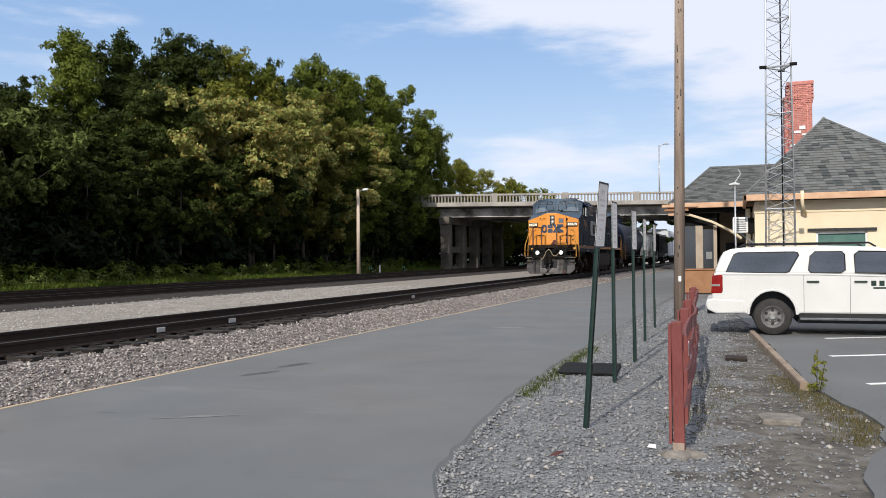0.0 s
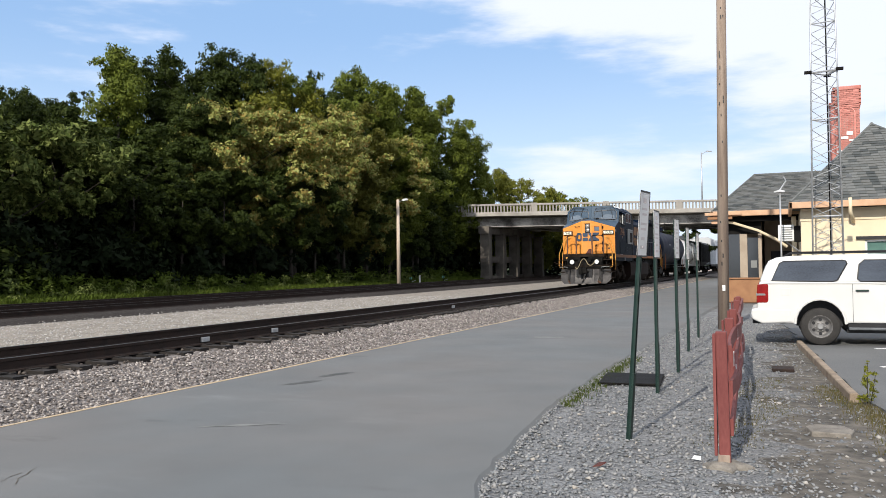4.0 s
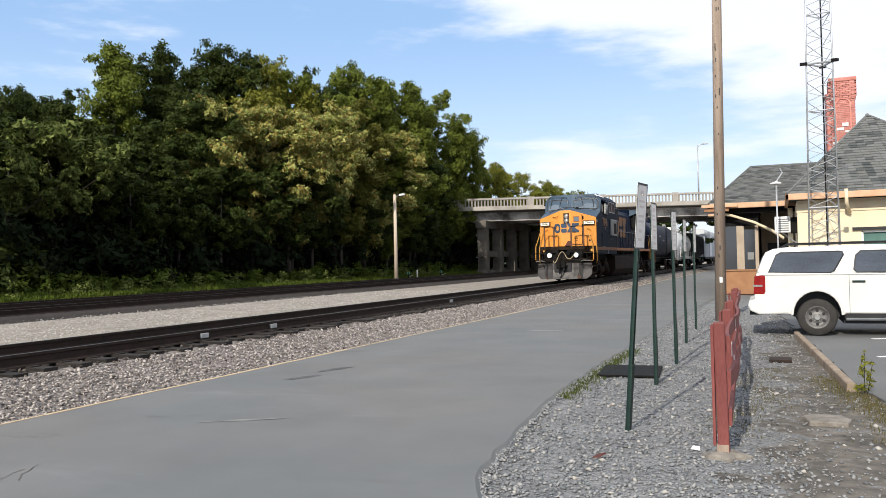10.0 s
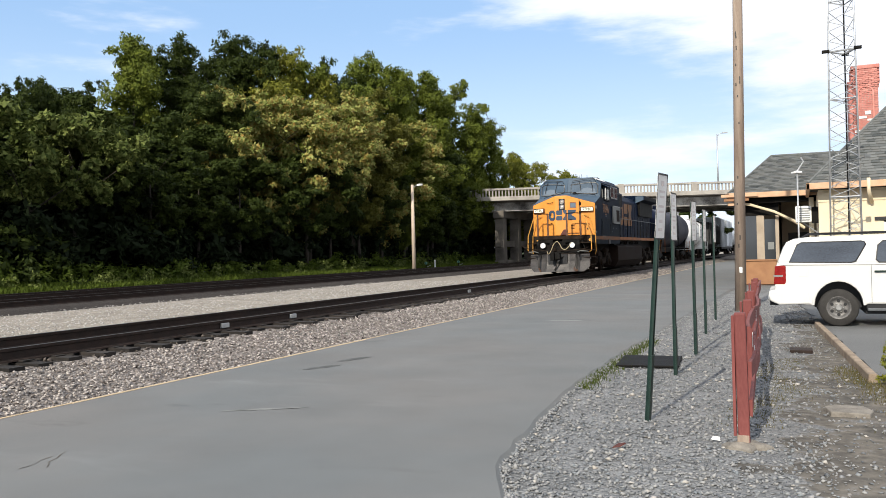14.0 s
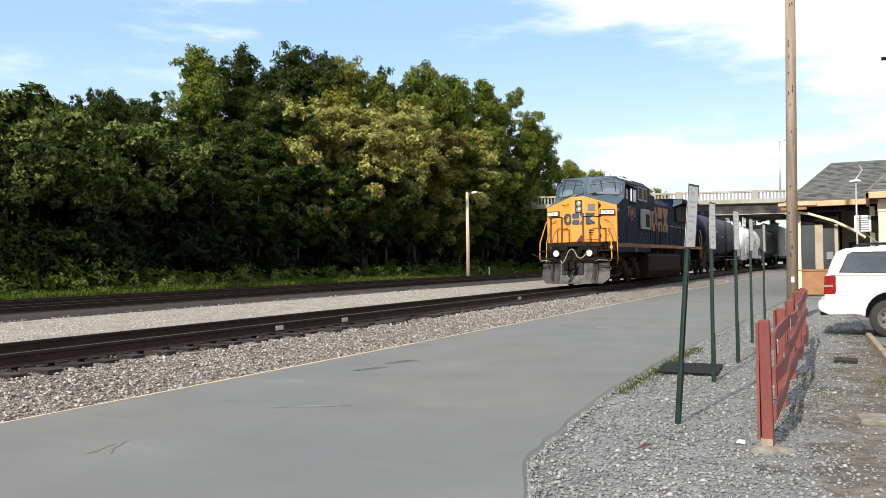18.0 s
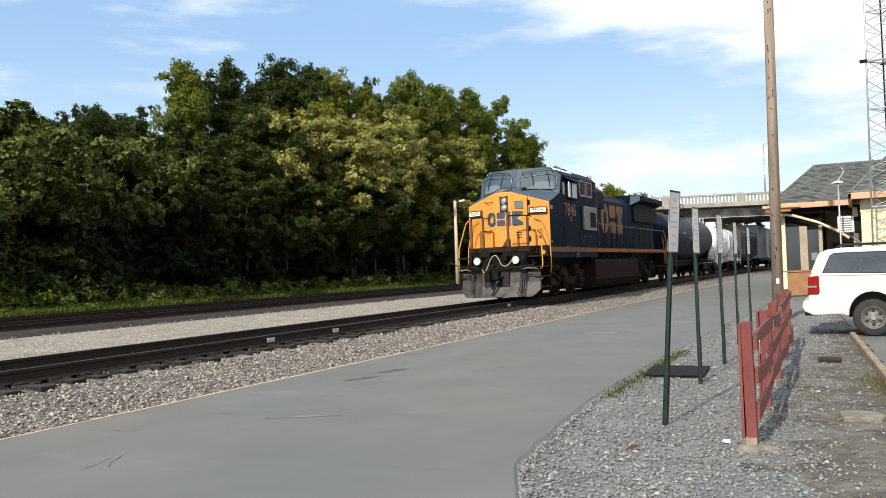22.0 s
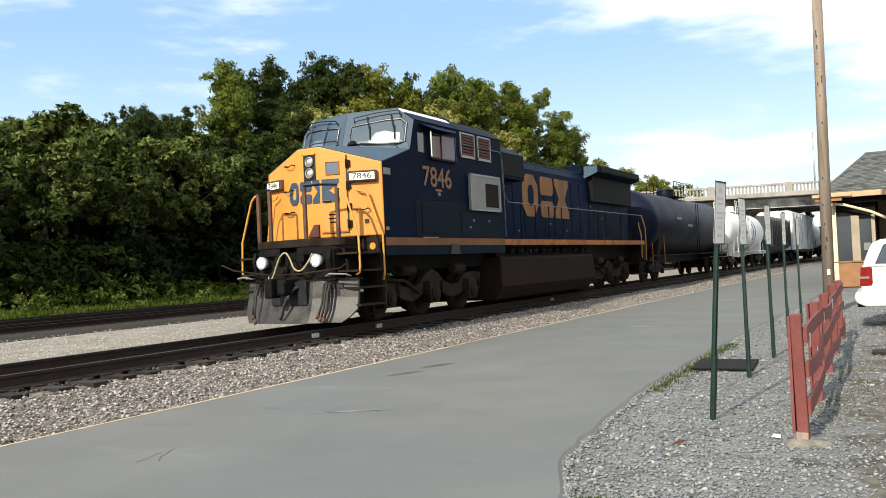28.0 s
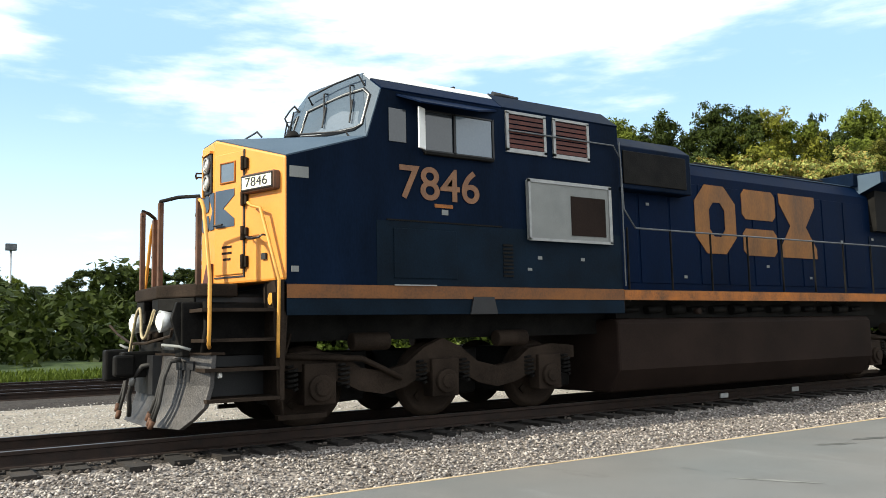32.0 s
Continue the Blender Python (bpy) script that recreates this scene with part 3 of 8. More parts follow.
        bm = bmesh.new()
        bm.from_mesh(me)
        bmesh.ops.recalc_face_normals(bm, faces=bm.faces)
        bm.to_mesh(me)
        bm.free()
        return me


def part(name, m, material, parent=None, label="", bevel=0.0, at=None):
    me = m.mesh(name, material) if isinstance(m, M) else m
    ob = new(name, me)
    if parent:
        ob.parent = parent
    if at is not None:
        ob.matrix_basis = at
    if label:
        ob["label"] = label
    if bevel:
        mod = ob.modifiers.new("bevel", "BEVEL")
        mod.width, mod.segments, mod.limit_method, mod.angle_limit = bevel, 2, "ANGLE", radians(40)
    return ob


def thing(name, label, category, group="", kind="", at=None):
    ob = new(name)
    ob.empty_display_size = 0.2
    if at is not None:
        ob.matrix_basis = at
    return tagged(ob, label, category, group, kind)


def words(text, size, depth, material, parent, m, name="lettering", bold=0.0, wide=1.0):
    """Raised characters, standing in the pose m (text along its x, up along its y)."""
    cu = bpy.data.curves.new(name, "FONT")
    cu.body, cu.size, cu.extrude, cu.offset = text, size, depth, bold
    cu.align_x, cu.align_y = "CENTER", "CENTER"
    tmp = new(name, cu)
    me = bpy.data.meshes.new_from_object(tmp.evaluated_get(bpy.context.evaluated_depsgraph_get()))
    bpy.data.objects.remove(tmp)
    me.materials.clear()
    me.materials.append(material)
    ob = new(name, me)
    ob.parent = parent
    ob.matrix_basis = m @ Matrix.Diagonal((wide, 1, 1, 1))
    return ob


def strew(rng, n, place, size, name, material, label, category, squash=0.6):
    """Many small stones as one object of stuff."""
    base = np.array([(1, 0, 0), (-1, 0, 0), (0, 1, 0), (0, -1, 0), (0, 0, 1), (0, 0, -1)], float)
    tri = np.array([(0, 2, 4), (2, 1, 4), (1, 3, 4), (3, 0, 4), (2, 0, 5), (1, 2, 5), (3, 1, 5), (0, 3, 5)])
    pos = place(n)
    n = len(pos)
    s = size[0] + (size[1] - size[0]) * rng.random((n, 1, 1)) ** 1.6
    v = np.repeat(base[None], n, 0) * rng.uniform(0.6, 1.25, (n, 6, 1))
    v += rng.normal(0, 0.18, v.shape)
    ang = rng.uniform(0, 6.283, n)
    c, sn = np.cos(ang), np.sin(ang)
    tilt = rng.normal(0, 0.5, n)
    ct, st = np.cos(tilt), np.sin(tilt)
    x, y, z = v[..., 0].copy(), v[..., 1].copy(), v[..., 2] * squash
    y, z = y * ct[:, None] - z * st[:, None], y * st[:, None] + z * ct[:, None]
    x, y = x * c[:, None] - y * sn[:, None], x * sn[:, None] + y * c[:, None]
    v = np.stack([x, y, z], -1) * s + pos[:, None, :]
    me = bpy.data.meshes.new(name)
    f = (tri[None] + (np.arange(n) * 6)[:, None, None]).reshape(-1, 3)
    me.vertices.add(n * 6)
    me.vertices.foreach_set("co", v.reshape(-1).astype(np.float32))
    me.loops.add(f.size)
    me.loops.foreach_set("vertex_index", f.reshape(-1).astype(np.int32))
    me.polygons.add(len(f))
    me.polygons.foreach_set("loop_start", np.arange(0, f.size, 3, dtype=np.int32))
    me.update(calc_edges=True)
    me.materials.append(material)
    return tagged(new(name, me), label, category, kind="stuff")


def blades(rng, pos, h, w, name, material, label, category, lean=0.35, kids=3):
    """Grass or weeds: tufts of bent blades, one object of stuff."""
    pos = np.repeat(pos, kids, 0)
    n = len(pos)
    pos = pos + rng.normal(0, 0.03, (n, 3)) * (1, 1, 0)
    a = rng.uniform(0, 6.283, n)
    d = np.stack([np.cos(a), np.sin(a), np.zeros(n)], -1)
    e = np.stack([-np.sin(a), np.cos(a), np.zeros(n)], -1)
    hh = rng.uniform(h[0], h[1], (n, 1))
    ww = rng.uniform(w[0], w[1], (n, 1))
    ln = hh * rng.uniform(0.1, 2 * lean, (n, 1))
    up = np.array([0, 0, 1.0])
    p0, p1 = pos - e * ww, pos + e * ww
    mid = pos + up * hh * 0.6 + d * ln * 0.4
    p2, p3 = mid + e * ww * 0.9, mid - e * ww * 0.9
    tip = pos + up * hh + d * ln
    v = np.stack([p0, p1, p2, p3, tip], 1).reshape(-1, 3)
    k = np.arange(n) * 5
    faces = [tuple(r) for r in np.stack([k, k + 1, k + 2, k + 3], 1).tolist()] + [tuple(r) for r in np.stack([k + 3, k + 2, k + 4], 1).tolist()]
    me = bpy.data.meshes.new(name)
    me.from_pydata(v.tolist(), [], faces)
    me.materials.append(material)
    return tagged(new(name, me), label, category, kind="stuff")


# ---- ground ----
RAIL_X, RAIL_Z, GAUGE = -10.6, 0.47, 1.5
EDGE_X = -7.64
PROFILE = [(-1500, 2.0), (-200, 2.0), (-60, 1.6), (-36, 0.75), (-31.5, 0.45), (-29.6, 0.32), (-28.8, 0.29), (-20.4, 0.27), (-19.6, 0.20), (-13.2, 0.24), (-12.1, 0.25),
           (-9.45, 0.24), (-9.1, 0.205), (-8.5, 0.125), (EDGE_X - 0.03, -0.03), (EDGE_X + 0.1, -0.05), (0, -0.03), (60, -0.03), (1500, 0.0)]


def ground_z(x):
    return float(np.interp(x, [p[0] for p in PROFILE], [p[1] for p in PROFILE]))


def make_ground():
    ys = [-1500, -300, -80, -30, -10, 0, 10, 20, 30, 45, 60, 90, 150, 400, 1500]
    xs = [p[0] for p in PROFILE]
    vs = [(x, y, ground_z(x)) for y in ys for x in xs]
    n = len(xs)
    me = bpy.data.meshes.new("ground")
    fs = [(j * n + i, j * n + i + 1, (j + 1) * n + i + 1, (j + 1) * n + i) for j in range(len(ys) - 1) for i in range(n - 1)]
    me.from_pydata(vs, [], fs)
    for m in (FAR_LAND, GRASS_BED, YARD, BALLAST_BED, GRAVEL_BED, TRACK_BED):
        me.materials.append(m)
    for p in me.polygons:
        x = p.center.x
        p.material_index = 0 if x < -60 or x > 60 else 1 if x < -29.2 else 5 if x < -19.9 else 2 if x < -12.3 else 5 if x < -9.4 else 3 if x < EDGE_X else 4
    tagged(new("ground", me), "level yard ground of gravel, ballast and grass running to the horizon", "ground", kind="structure")


make_ground()


def edge_points(seed, x, y0, y1, step, amp):
    r = random.Random(seed)
    out, y = [], y0
    while y <= y1:
        out.append((x(y) + r.uniform(-amp, amp), y))
        y += step
    return out


def path_right(y):
    return float(np.interp(y, [-20, 3.4, 4.2, 4.66, 5.3, 6.2, 9.0, 12.85, 30, 36, 60, 120], [-0.6, -1.45, -1.66, -1.79, -2.1, -2.28, -2.56, -2.62, -2.5, -2.4, -2.4, -2.4]))


def make_platform():
    """Asphalt platform: a slab with a ragged edge against the gravel."""
    right = edge_points(3, path_right, -20, 120, 0.28, 0.028)
    left = [(EDGE_X, y) for _, y in right]
    m = M()
    n = len(right)
    top = [(x, y, 0.02) for x, y in left] + [(x, y, 0.02) for x, y in right]
    low = [(x, y, -0.08) for x, y in left] + [(x + 0.09, y, -0.045) for x, y in right]
    fs = []
    for i in range(n - 1):
        fs += [(i, n + i, n + i + 1, i + 1), (i, i + 1, 2 * n + i + 1, 2 * n + i), (n + i, 3 * n + i, 3 * n + i + 1, n + i + 1)]
    m.add(top + low, fs)
    part("platform_pavement", m, ASPHALT)
    tagged(bpy.data.objects["platform_pavement"], "worn grey asphalt platform along the near track", "pavement", kind="structure")
    r = random.Random(8)
    line = M()
    y = -12.0
    while y < 110:
        ln = r.uniform(1.5, 4.5)
        w = r.uniform(0.05, 0.085)
        line.box(EDGE_X + 0.005, EDGE_X + w, y, y + ln - r.choice((0.0, 0.0, 0.12)), 0.015, 0.026)
        y += ln
    tagged(part("edge_line", line, EDGE_PAINT), "faded yellow painted line along the platform edge", "painted line", kind="structure")
    # hairline cracks and a dark patch
    crack = M()
    for x0, y0, dx, dy, ln in ((-5.44, 4.30, -0.5, 0.85, 0.6), (-5.62, 4.2, -0.2, 0.9, 0.4)):
        p = Vector((x0, y0, 0))
        d = Vector((dx, dy, 0)).normalized()
        for _ in range(int(ln / 0.1)):
            q = p + d * 0.1 + Vector((r.uniform(-0.03, 0.03), r.uniform(-0.03, 0.03), 0))
            s = Vector((-d.y, d.x, 0)) * r.uniform(0.002, 0.006)
            crack.add([(*(p - s).xy, 0.0235), (*(p + s).xy, 0.0235), (*(q + s).xy, 0.0235), (*(q - s).xy, 0.0235)], [(0, 1, 2, 3)])
            p = q
    scuff, smear = M(), M()
    for mesh, x0, y0, a, rx, ry in ((scuff, -5.0, 17.75, 0.3, 0.42, 0.22), (scuff, -5.27, 6.8, 0.5, 0.50, 0.05), (smear, -6.36, 9.75, 1.15, 0.40, 0.09), (smear, -6.33, 10.68, 1.2, 0.38, 0.10)):
        n = 28
        ring = [(rx * math.cos(2 * math.pi * i / n) * r.uniform(0.6, 1.1), ry * math.sin(2 * math.pi * i / n) * r.uniform(0.5, 1.2)) for i in range(n)]
        mesh.add([(x0, y0, 0.0238)] + [(x0 + u * math.cos(a) - v * math.sin(a), y0 + u * math.sin(a) + v * math.cos(a), 0.0238) for u, v in ring], [(0, 1 + i, 1 + (i + 1) % n) for i in range(n)])
    tagged(part("pale_scuff", scuff, mat("scuffed_asphalt", (0.15, 0.155, 0.15), (0.22, 0.22, 0.21), 3, 0.85, 0, 0.3, 120)), "pale scuff marks worn into the asphalt", "stain", kind="structure")
    tagged(part("dark_smear", smear, mat("tarred_asphalt", (0.055, 0.057, 0.055), (0.115, 0.115, 0.11), 5, 0.8, 0, 0.3, 120)), "dark tar smears on the asphalt", "stain", kind="structure")
    tagged(part("pavement_crack", crack, SOIL), "thin dark cracks in the asphalt platform", "crack", kind="structure")


make_platform()


def lot_left(y):
    return float(np.interp(y, [-20, 4, 6.2, 8.3, 10.1, 10.7, 17.5, 27, 31], [0.5, 0.7, 0.84, 1.25, 0.97, 0.80, 0.34, -0.3, -0.4]))


def make_lot():
    pts = edge_points(5, lot_left, -20, 31, 0.4, 0.06)
    m = M()
    n = len(pts)
    m.add([(x, y, 0.0) for x, y in pts] + [(40, y, 0.0) for _, y in pts] + [(x, y, -0.08) for x, y in pts],
          [f for i in range(n - 1) for f in ((i, n + i, n + i + 1, i + 1), (i, i + 1, 2 * n + i + 1, 2 * n + i))])
    tagged(part("parking_lot", m, ASPHALT2), "old grey asphalt parking lot beside the depot", "pavement", kind="structure")
    for xa, ya in ((1.55, 16.92), (1.36, 13.98), (1.50, 11.08)):
        s = M().box(0, 5.2, 0, 0.10, 0.001, 0.006)
        tagged(part("parking_line", s, WHITE, at=pose(xa, ya, 0, 0, 0, 26)), "worn white parking bay line on asphalt", "painted line", "parking bay lines", "structure")
    m = M()
    m.prism([(-0.055, -0.05), (0.055, -0.05), (0.05, 0.065), (0.038, 0.08), (-0.038, 0.08), (-0.05, 0.065)], "y", 0, 7.0)
    k = part("parking_kerb", m, KERB, at=pose(0.72, 10.55, 0, 0, 0, 4.0), bevel=0.01)
    tagged(k, "long weathered concrete parking kerb lying on soil", "kerb", kind="structure")


make_lot()

# ---- tracks ----


def rail_section(w=1.0):
    return [(-0.075, 0), (0.075, 0), (0.07, 0.02), (0.012, 0.04), (0.012, 0.135), (0.037, 0.145), (0.037, 0.182), (-0.037, 0.182), (-0.037, 0.145), (-0.012, 0.135), (-0.012, 0.04), (-0.07, 0.02)]


TIE_BM = M().box(-1.3, 1.3, -0.115, 0.115, -0.14, 0.0).mesh("tie", TIE)


def make_track(name, x, zr, y0, y1, label, ties, parts):
    t = thing(name, label, "railway track", "parallel tracks", "structure", at=pose(x, 0, zr - 0.2))
    for s in (-1, 1):
        m = M().prism([(s * GAUGE / 2 + px, pz + 0.018) for px, pz in rail_section()], "y", y0, y1)
        part("rail", m, RAIL_SIDE, t)
        h = M().box(s * GAUGE / 2 - 0.034, s * GAUGE / 2 + 0.034, y0, y1, 0.2003, 0.204)
        part("rail_head", h, RAIL_TOP, t, "worn shiny running surface")
    r = random.Random(hash(name) % 7 + 1)
    rest = M()
    y, k = ties[0], 0
    while y < ties[1]:
        dx, dz = r.uniform(-0.10, 0.16), r.uniform(-0.012, 0.004)
        if parts[0] <= y <= parts[1]:
            part("tie", TIE_BM, TIE, t, at=pose(dx, y + r.uniform(-0.03, 0.03), 0.012 + dz, 0, 0, r.uniform(-1.2, 1.2)))
            for s in (-1, 1):
                rest.box(s * GAUGE / 2 - 0.17, s * GAUGE / 2 + 0.17, y - 0.09, y + 0.09, 0.012, 0.028)
        else:
            rest.box(-1.3 + dx, 1.3 + dx, y - 0.115, y + 0.115, -0.13, 0.012 + dz)
        y += 0.53
    part("tie_plates_and_far_ties", rest, TIE, t)["kind"] = "stuff"
    return t


near_track = make_track("near_track", RAIL_X, RAIL_Z, -60, 260, "rusty rails on dark wooden ties in grey ballast", (-12, 110), (-6, 62))
for y in (11.9, 14.1, 24.0):
    part("joint_bar", M().box(GAUGE / 2 + 0.014, GAUGE / 2 + 0.055, y - 0.11, y + 0.11, 0.06, 0.15), GALV, near_track, "pale grey bolted joint bar", 0.01)
make_track("middle_track", -22.6, 0.45, -90, 260, "rusty rails of a siding in dark ballast", (-30, 120), (900, 901))
make_track("far_track", -26.9, 0.45, -90, 260, "rusty rails of the track beside the woods", (-30, 120), (900, 901))

rng = np.random.default_rng(4)


def on_shoulder(n):
    y = -6.0 + 62 * rng.random(n) ** 1.7
    x = rng.uniform(-9.22, EDGE_X + 0.05, n)
    return np.stack([x, y, np.interp(x, [p[0] for p in PROFILE], [p[1] for p in PROFILE]) + rng.uniform(-0.01, 0.03, n)], 1)


def between_ties(n):
    y = -4 + 34 * rng.random(n) ** 1.2
    x = rng.uniform(-12.2, -9.2, n)
    return np.stack([x, y, np.full(n, 0.245) + rng.uniform(-0.03, 0.02, n)], 1)


strew(rng, 46000, on_shoulder, (0.013, 0.034), "ballast_stones", STONE, "coarse grey and pinkish crushed ballast stones beside the rails", "ballast")
strew(rng, 4500, between_ties, (0.02, 0.045), "crib_stones", OILY_STONE, "crushed stones lying between the ties", "ballast")


def on_yard(n):
    y = -8 + 45 * rng.random(n) ** 1.2
    x = rng.uniform(-19.9, -12.3, n)
    return np.stack([x, y, np.interp(x, [p[0] for p in PROFILE], [p[1] for p in PROFILE])], 1)


strew(rng, 15000, on_yard, (0.018, 0.042), "yard_stones", YARD_STONE, "loose pale gravel between the tracks", "gravel")


def on_strip(n):
    y = np.where(rng.random(n) < 0.8, 2.4 + 24 * rng.random(n) ** 1.9, rng.uniform(-9, 2.6, n))
    lo = np.array([path_right(v) for v in y])
    hi = np.array([lot_left(v) for v in y])
    x = lo + (hi - lo) * rng.random(n)
    keep = rng.random(n) < np.interp(x + 0.25 * np.sin(1.7 * y), (-0.6, 0.3), (1.0, 0.28))      # bare soil towards the kerb
    return np.stack([x, y, np.full(n, -0.024)], 1)[keep]


strew(rng, 42000, on_strip, (0.006, 0.028), "gravel_stones", PEBBLE, "loose grey crushed gravel around the signs and fence", "gravel", 0.5)


def on_path_edge(n):
    y = 2.6 + 17 * rng.random(n) ** 1.6
    x = np.array([path_right(v) for v in y]) + np.abs(rng.normal(0, 0.06, n)) - 0.02
    return np.stack([x, y, np.full(n, -0.012) + rng.uniform(-0.006, 0.006, n)], 1)


strew(rng, 8000, on_path_edge, (0.008, 0.024), "edge_gravel", PEBBLE, "small gravel washed against the ragged asphalt edge", "gravel")

strew(rng, 700, on_strip, (0.018, 0.042), "pale_stones", island("pale_stone", [(0.30, 0.28, 0.25), (0.42, 0.40, 0.37), (0.22, 0.20, 0.18), (0.35, 0.32, 0.28)]), "scattered larger pale stones on the gravel", "stones", 0.4)

# ---- the train ----
LOCO_ROWS = [(0.0, 47.50), (0.5, 47.34), (1.0, 47.20), (1.5, 47.05), (2.0, 46.88), (2.5, 46.68), (3.0, 46.48), (3.5, 46.26), (5.5, 45.24), (6.0, 44.90), (6.5, 44.53), (7.0, 44.18), (7.5, 43.80),
             (8.0, 43.41), (8.5, 43.00), (9.0, 42.56), (9.5, 42.13), (10.0, 41.68), (10.5, 41.20), (11.0, 40.68), (11.5, 40.15), (12.0, 39.60), (12.5, 39.02), (13.0, 38.45), (13.5, 37.85),
             (15.5, 35.31), (16.0, 34.64), (16.5, 33.94), (17.0, 33.21), (17.5, 32.46), (18.0, 31.71), (18.5, 30.96), (19.0, 30.19), (19.5, 29.36), (20.0, 28.51), (20.5, 27.67), (21.0, 26.79),
             (21.5, 25.87), (22.0, 24.93), (22.5, 23.97), (23.0, 23.00), (23.5, 22.02), (24.0, 21.00), (24.5, 19.96), (25.0, 18.91), (25.5, 17.84), (27.5, 13.34), (28.0, 12.13), (29.0, 9.68), (30.0, 7.17),
             (30.5, 5.87), (31.0, 4.54), (31.5, 3.14), (32.0, 1.70)]
FRONT = -0.22                                     # headlights stand this far behind the front


def travel(t):
    return float(np.interp(t, [r[0] for r in LOCO_ROWS], [r[1] for r in LOCO_ROWS])) + FRONT


def rail_car(name, label, category, offset):
    """An Empty on the rails whose front stands offset metres behind the locomotive's."""
    c = thing(name, label, category, "train", at=pose(RAIL_X, travel(0) + offset, RAIL_Z))
    c["offset"] = offset
    return c


ROLLING = []


def wheelset(parent, y, r):
    m = M()
    for s in (-1, 1):
        m.revolve([(0.09, -0.07), (r - 0.16, -0.05), (r - 0.09, -0.07), (r + 0.025, -0.075), (r + 0.025, -0.045), (r, -0.04), (r - 0.02, 0.07), (r - 0.09, 0.075), (r - 0.14, 0.03), (0.11, 0.05), (0.09, 0.09)]
                  if s > 0 else [(0.09, -0.09), (0.11, -0.05), (r - 0.14, -0.03), (r - 0.09, -0.075), (r - 0.02, -0.07), (r, 0.04), (r + 0.025, 0.045), (r + 0.025, 0.075), (r - 0.09, 0.07), (r - 0.16, 0.05), (0.09, 0.07)],
                  (s * GAUGE / 2, 0, 0), "x", 26)
    m.cyl((-0.95, 0, 0), (0.95, 0, 0), 0.085, n=10)
    for k in range(3):                             # lightening marks that show the turning
        a = 2 * math.pi * k / 3
        m.obox((GAUGE / 2 + 0.05, 0.3 * math.cos(a), 0.3 * math.sin(a)), (0.015, 0.05, 0.05), Matrix.Rotation(a, 3, "X"))
    w = part("wheelset", m, GRIME, parent, at=pose(0, y, r))
    ROLLING.append((w, y, r))
    return w


def bars(parent, at, rows, material, name="unreadable_lettering"):
    """Small bars in place of lettering that cannot be read; rows of (width, x offset)."""
    m = M()
    for i, (w, h, x, y) in enumerate(rows):
        m.add([(x - w / 2, y - h / 2, 0), (x + w / 2, y - h / 2, 0), (x + w / 2, y + h / 2, 0), (x - w / 2, y + h / 2, 0)], [(0, 1, 2, 3)])
    return part(name, m, material, parent, at=at)


SIDE = Matrix(((0, 0, 1, 0), (1, 0, 0, 0), (0, 1, 0, 0), (0, 0, 0, 1)))       # reads along +y, faces +x
FACE = Matrix(((1, 0, 0, 0), (0, 0, -1, 0), (0, 1, 0, 0), (0, 0, 0, 1)))      # reads along +x, faces -y


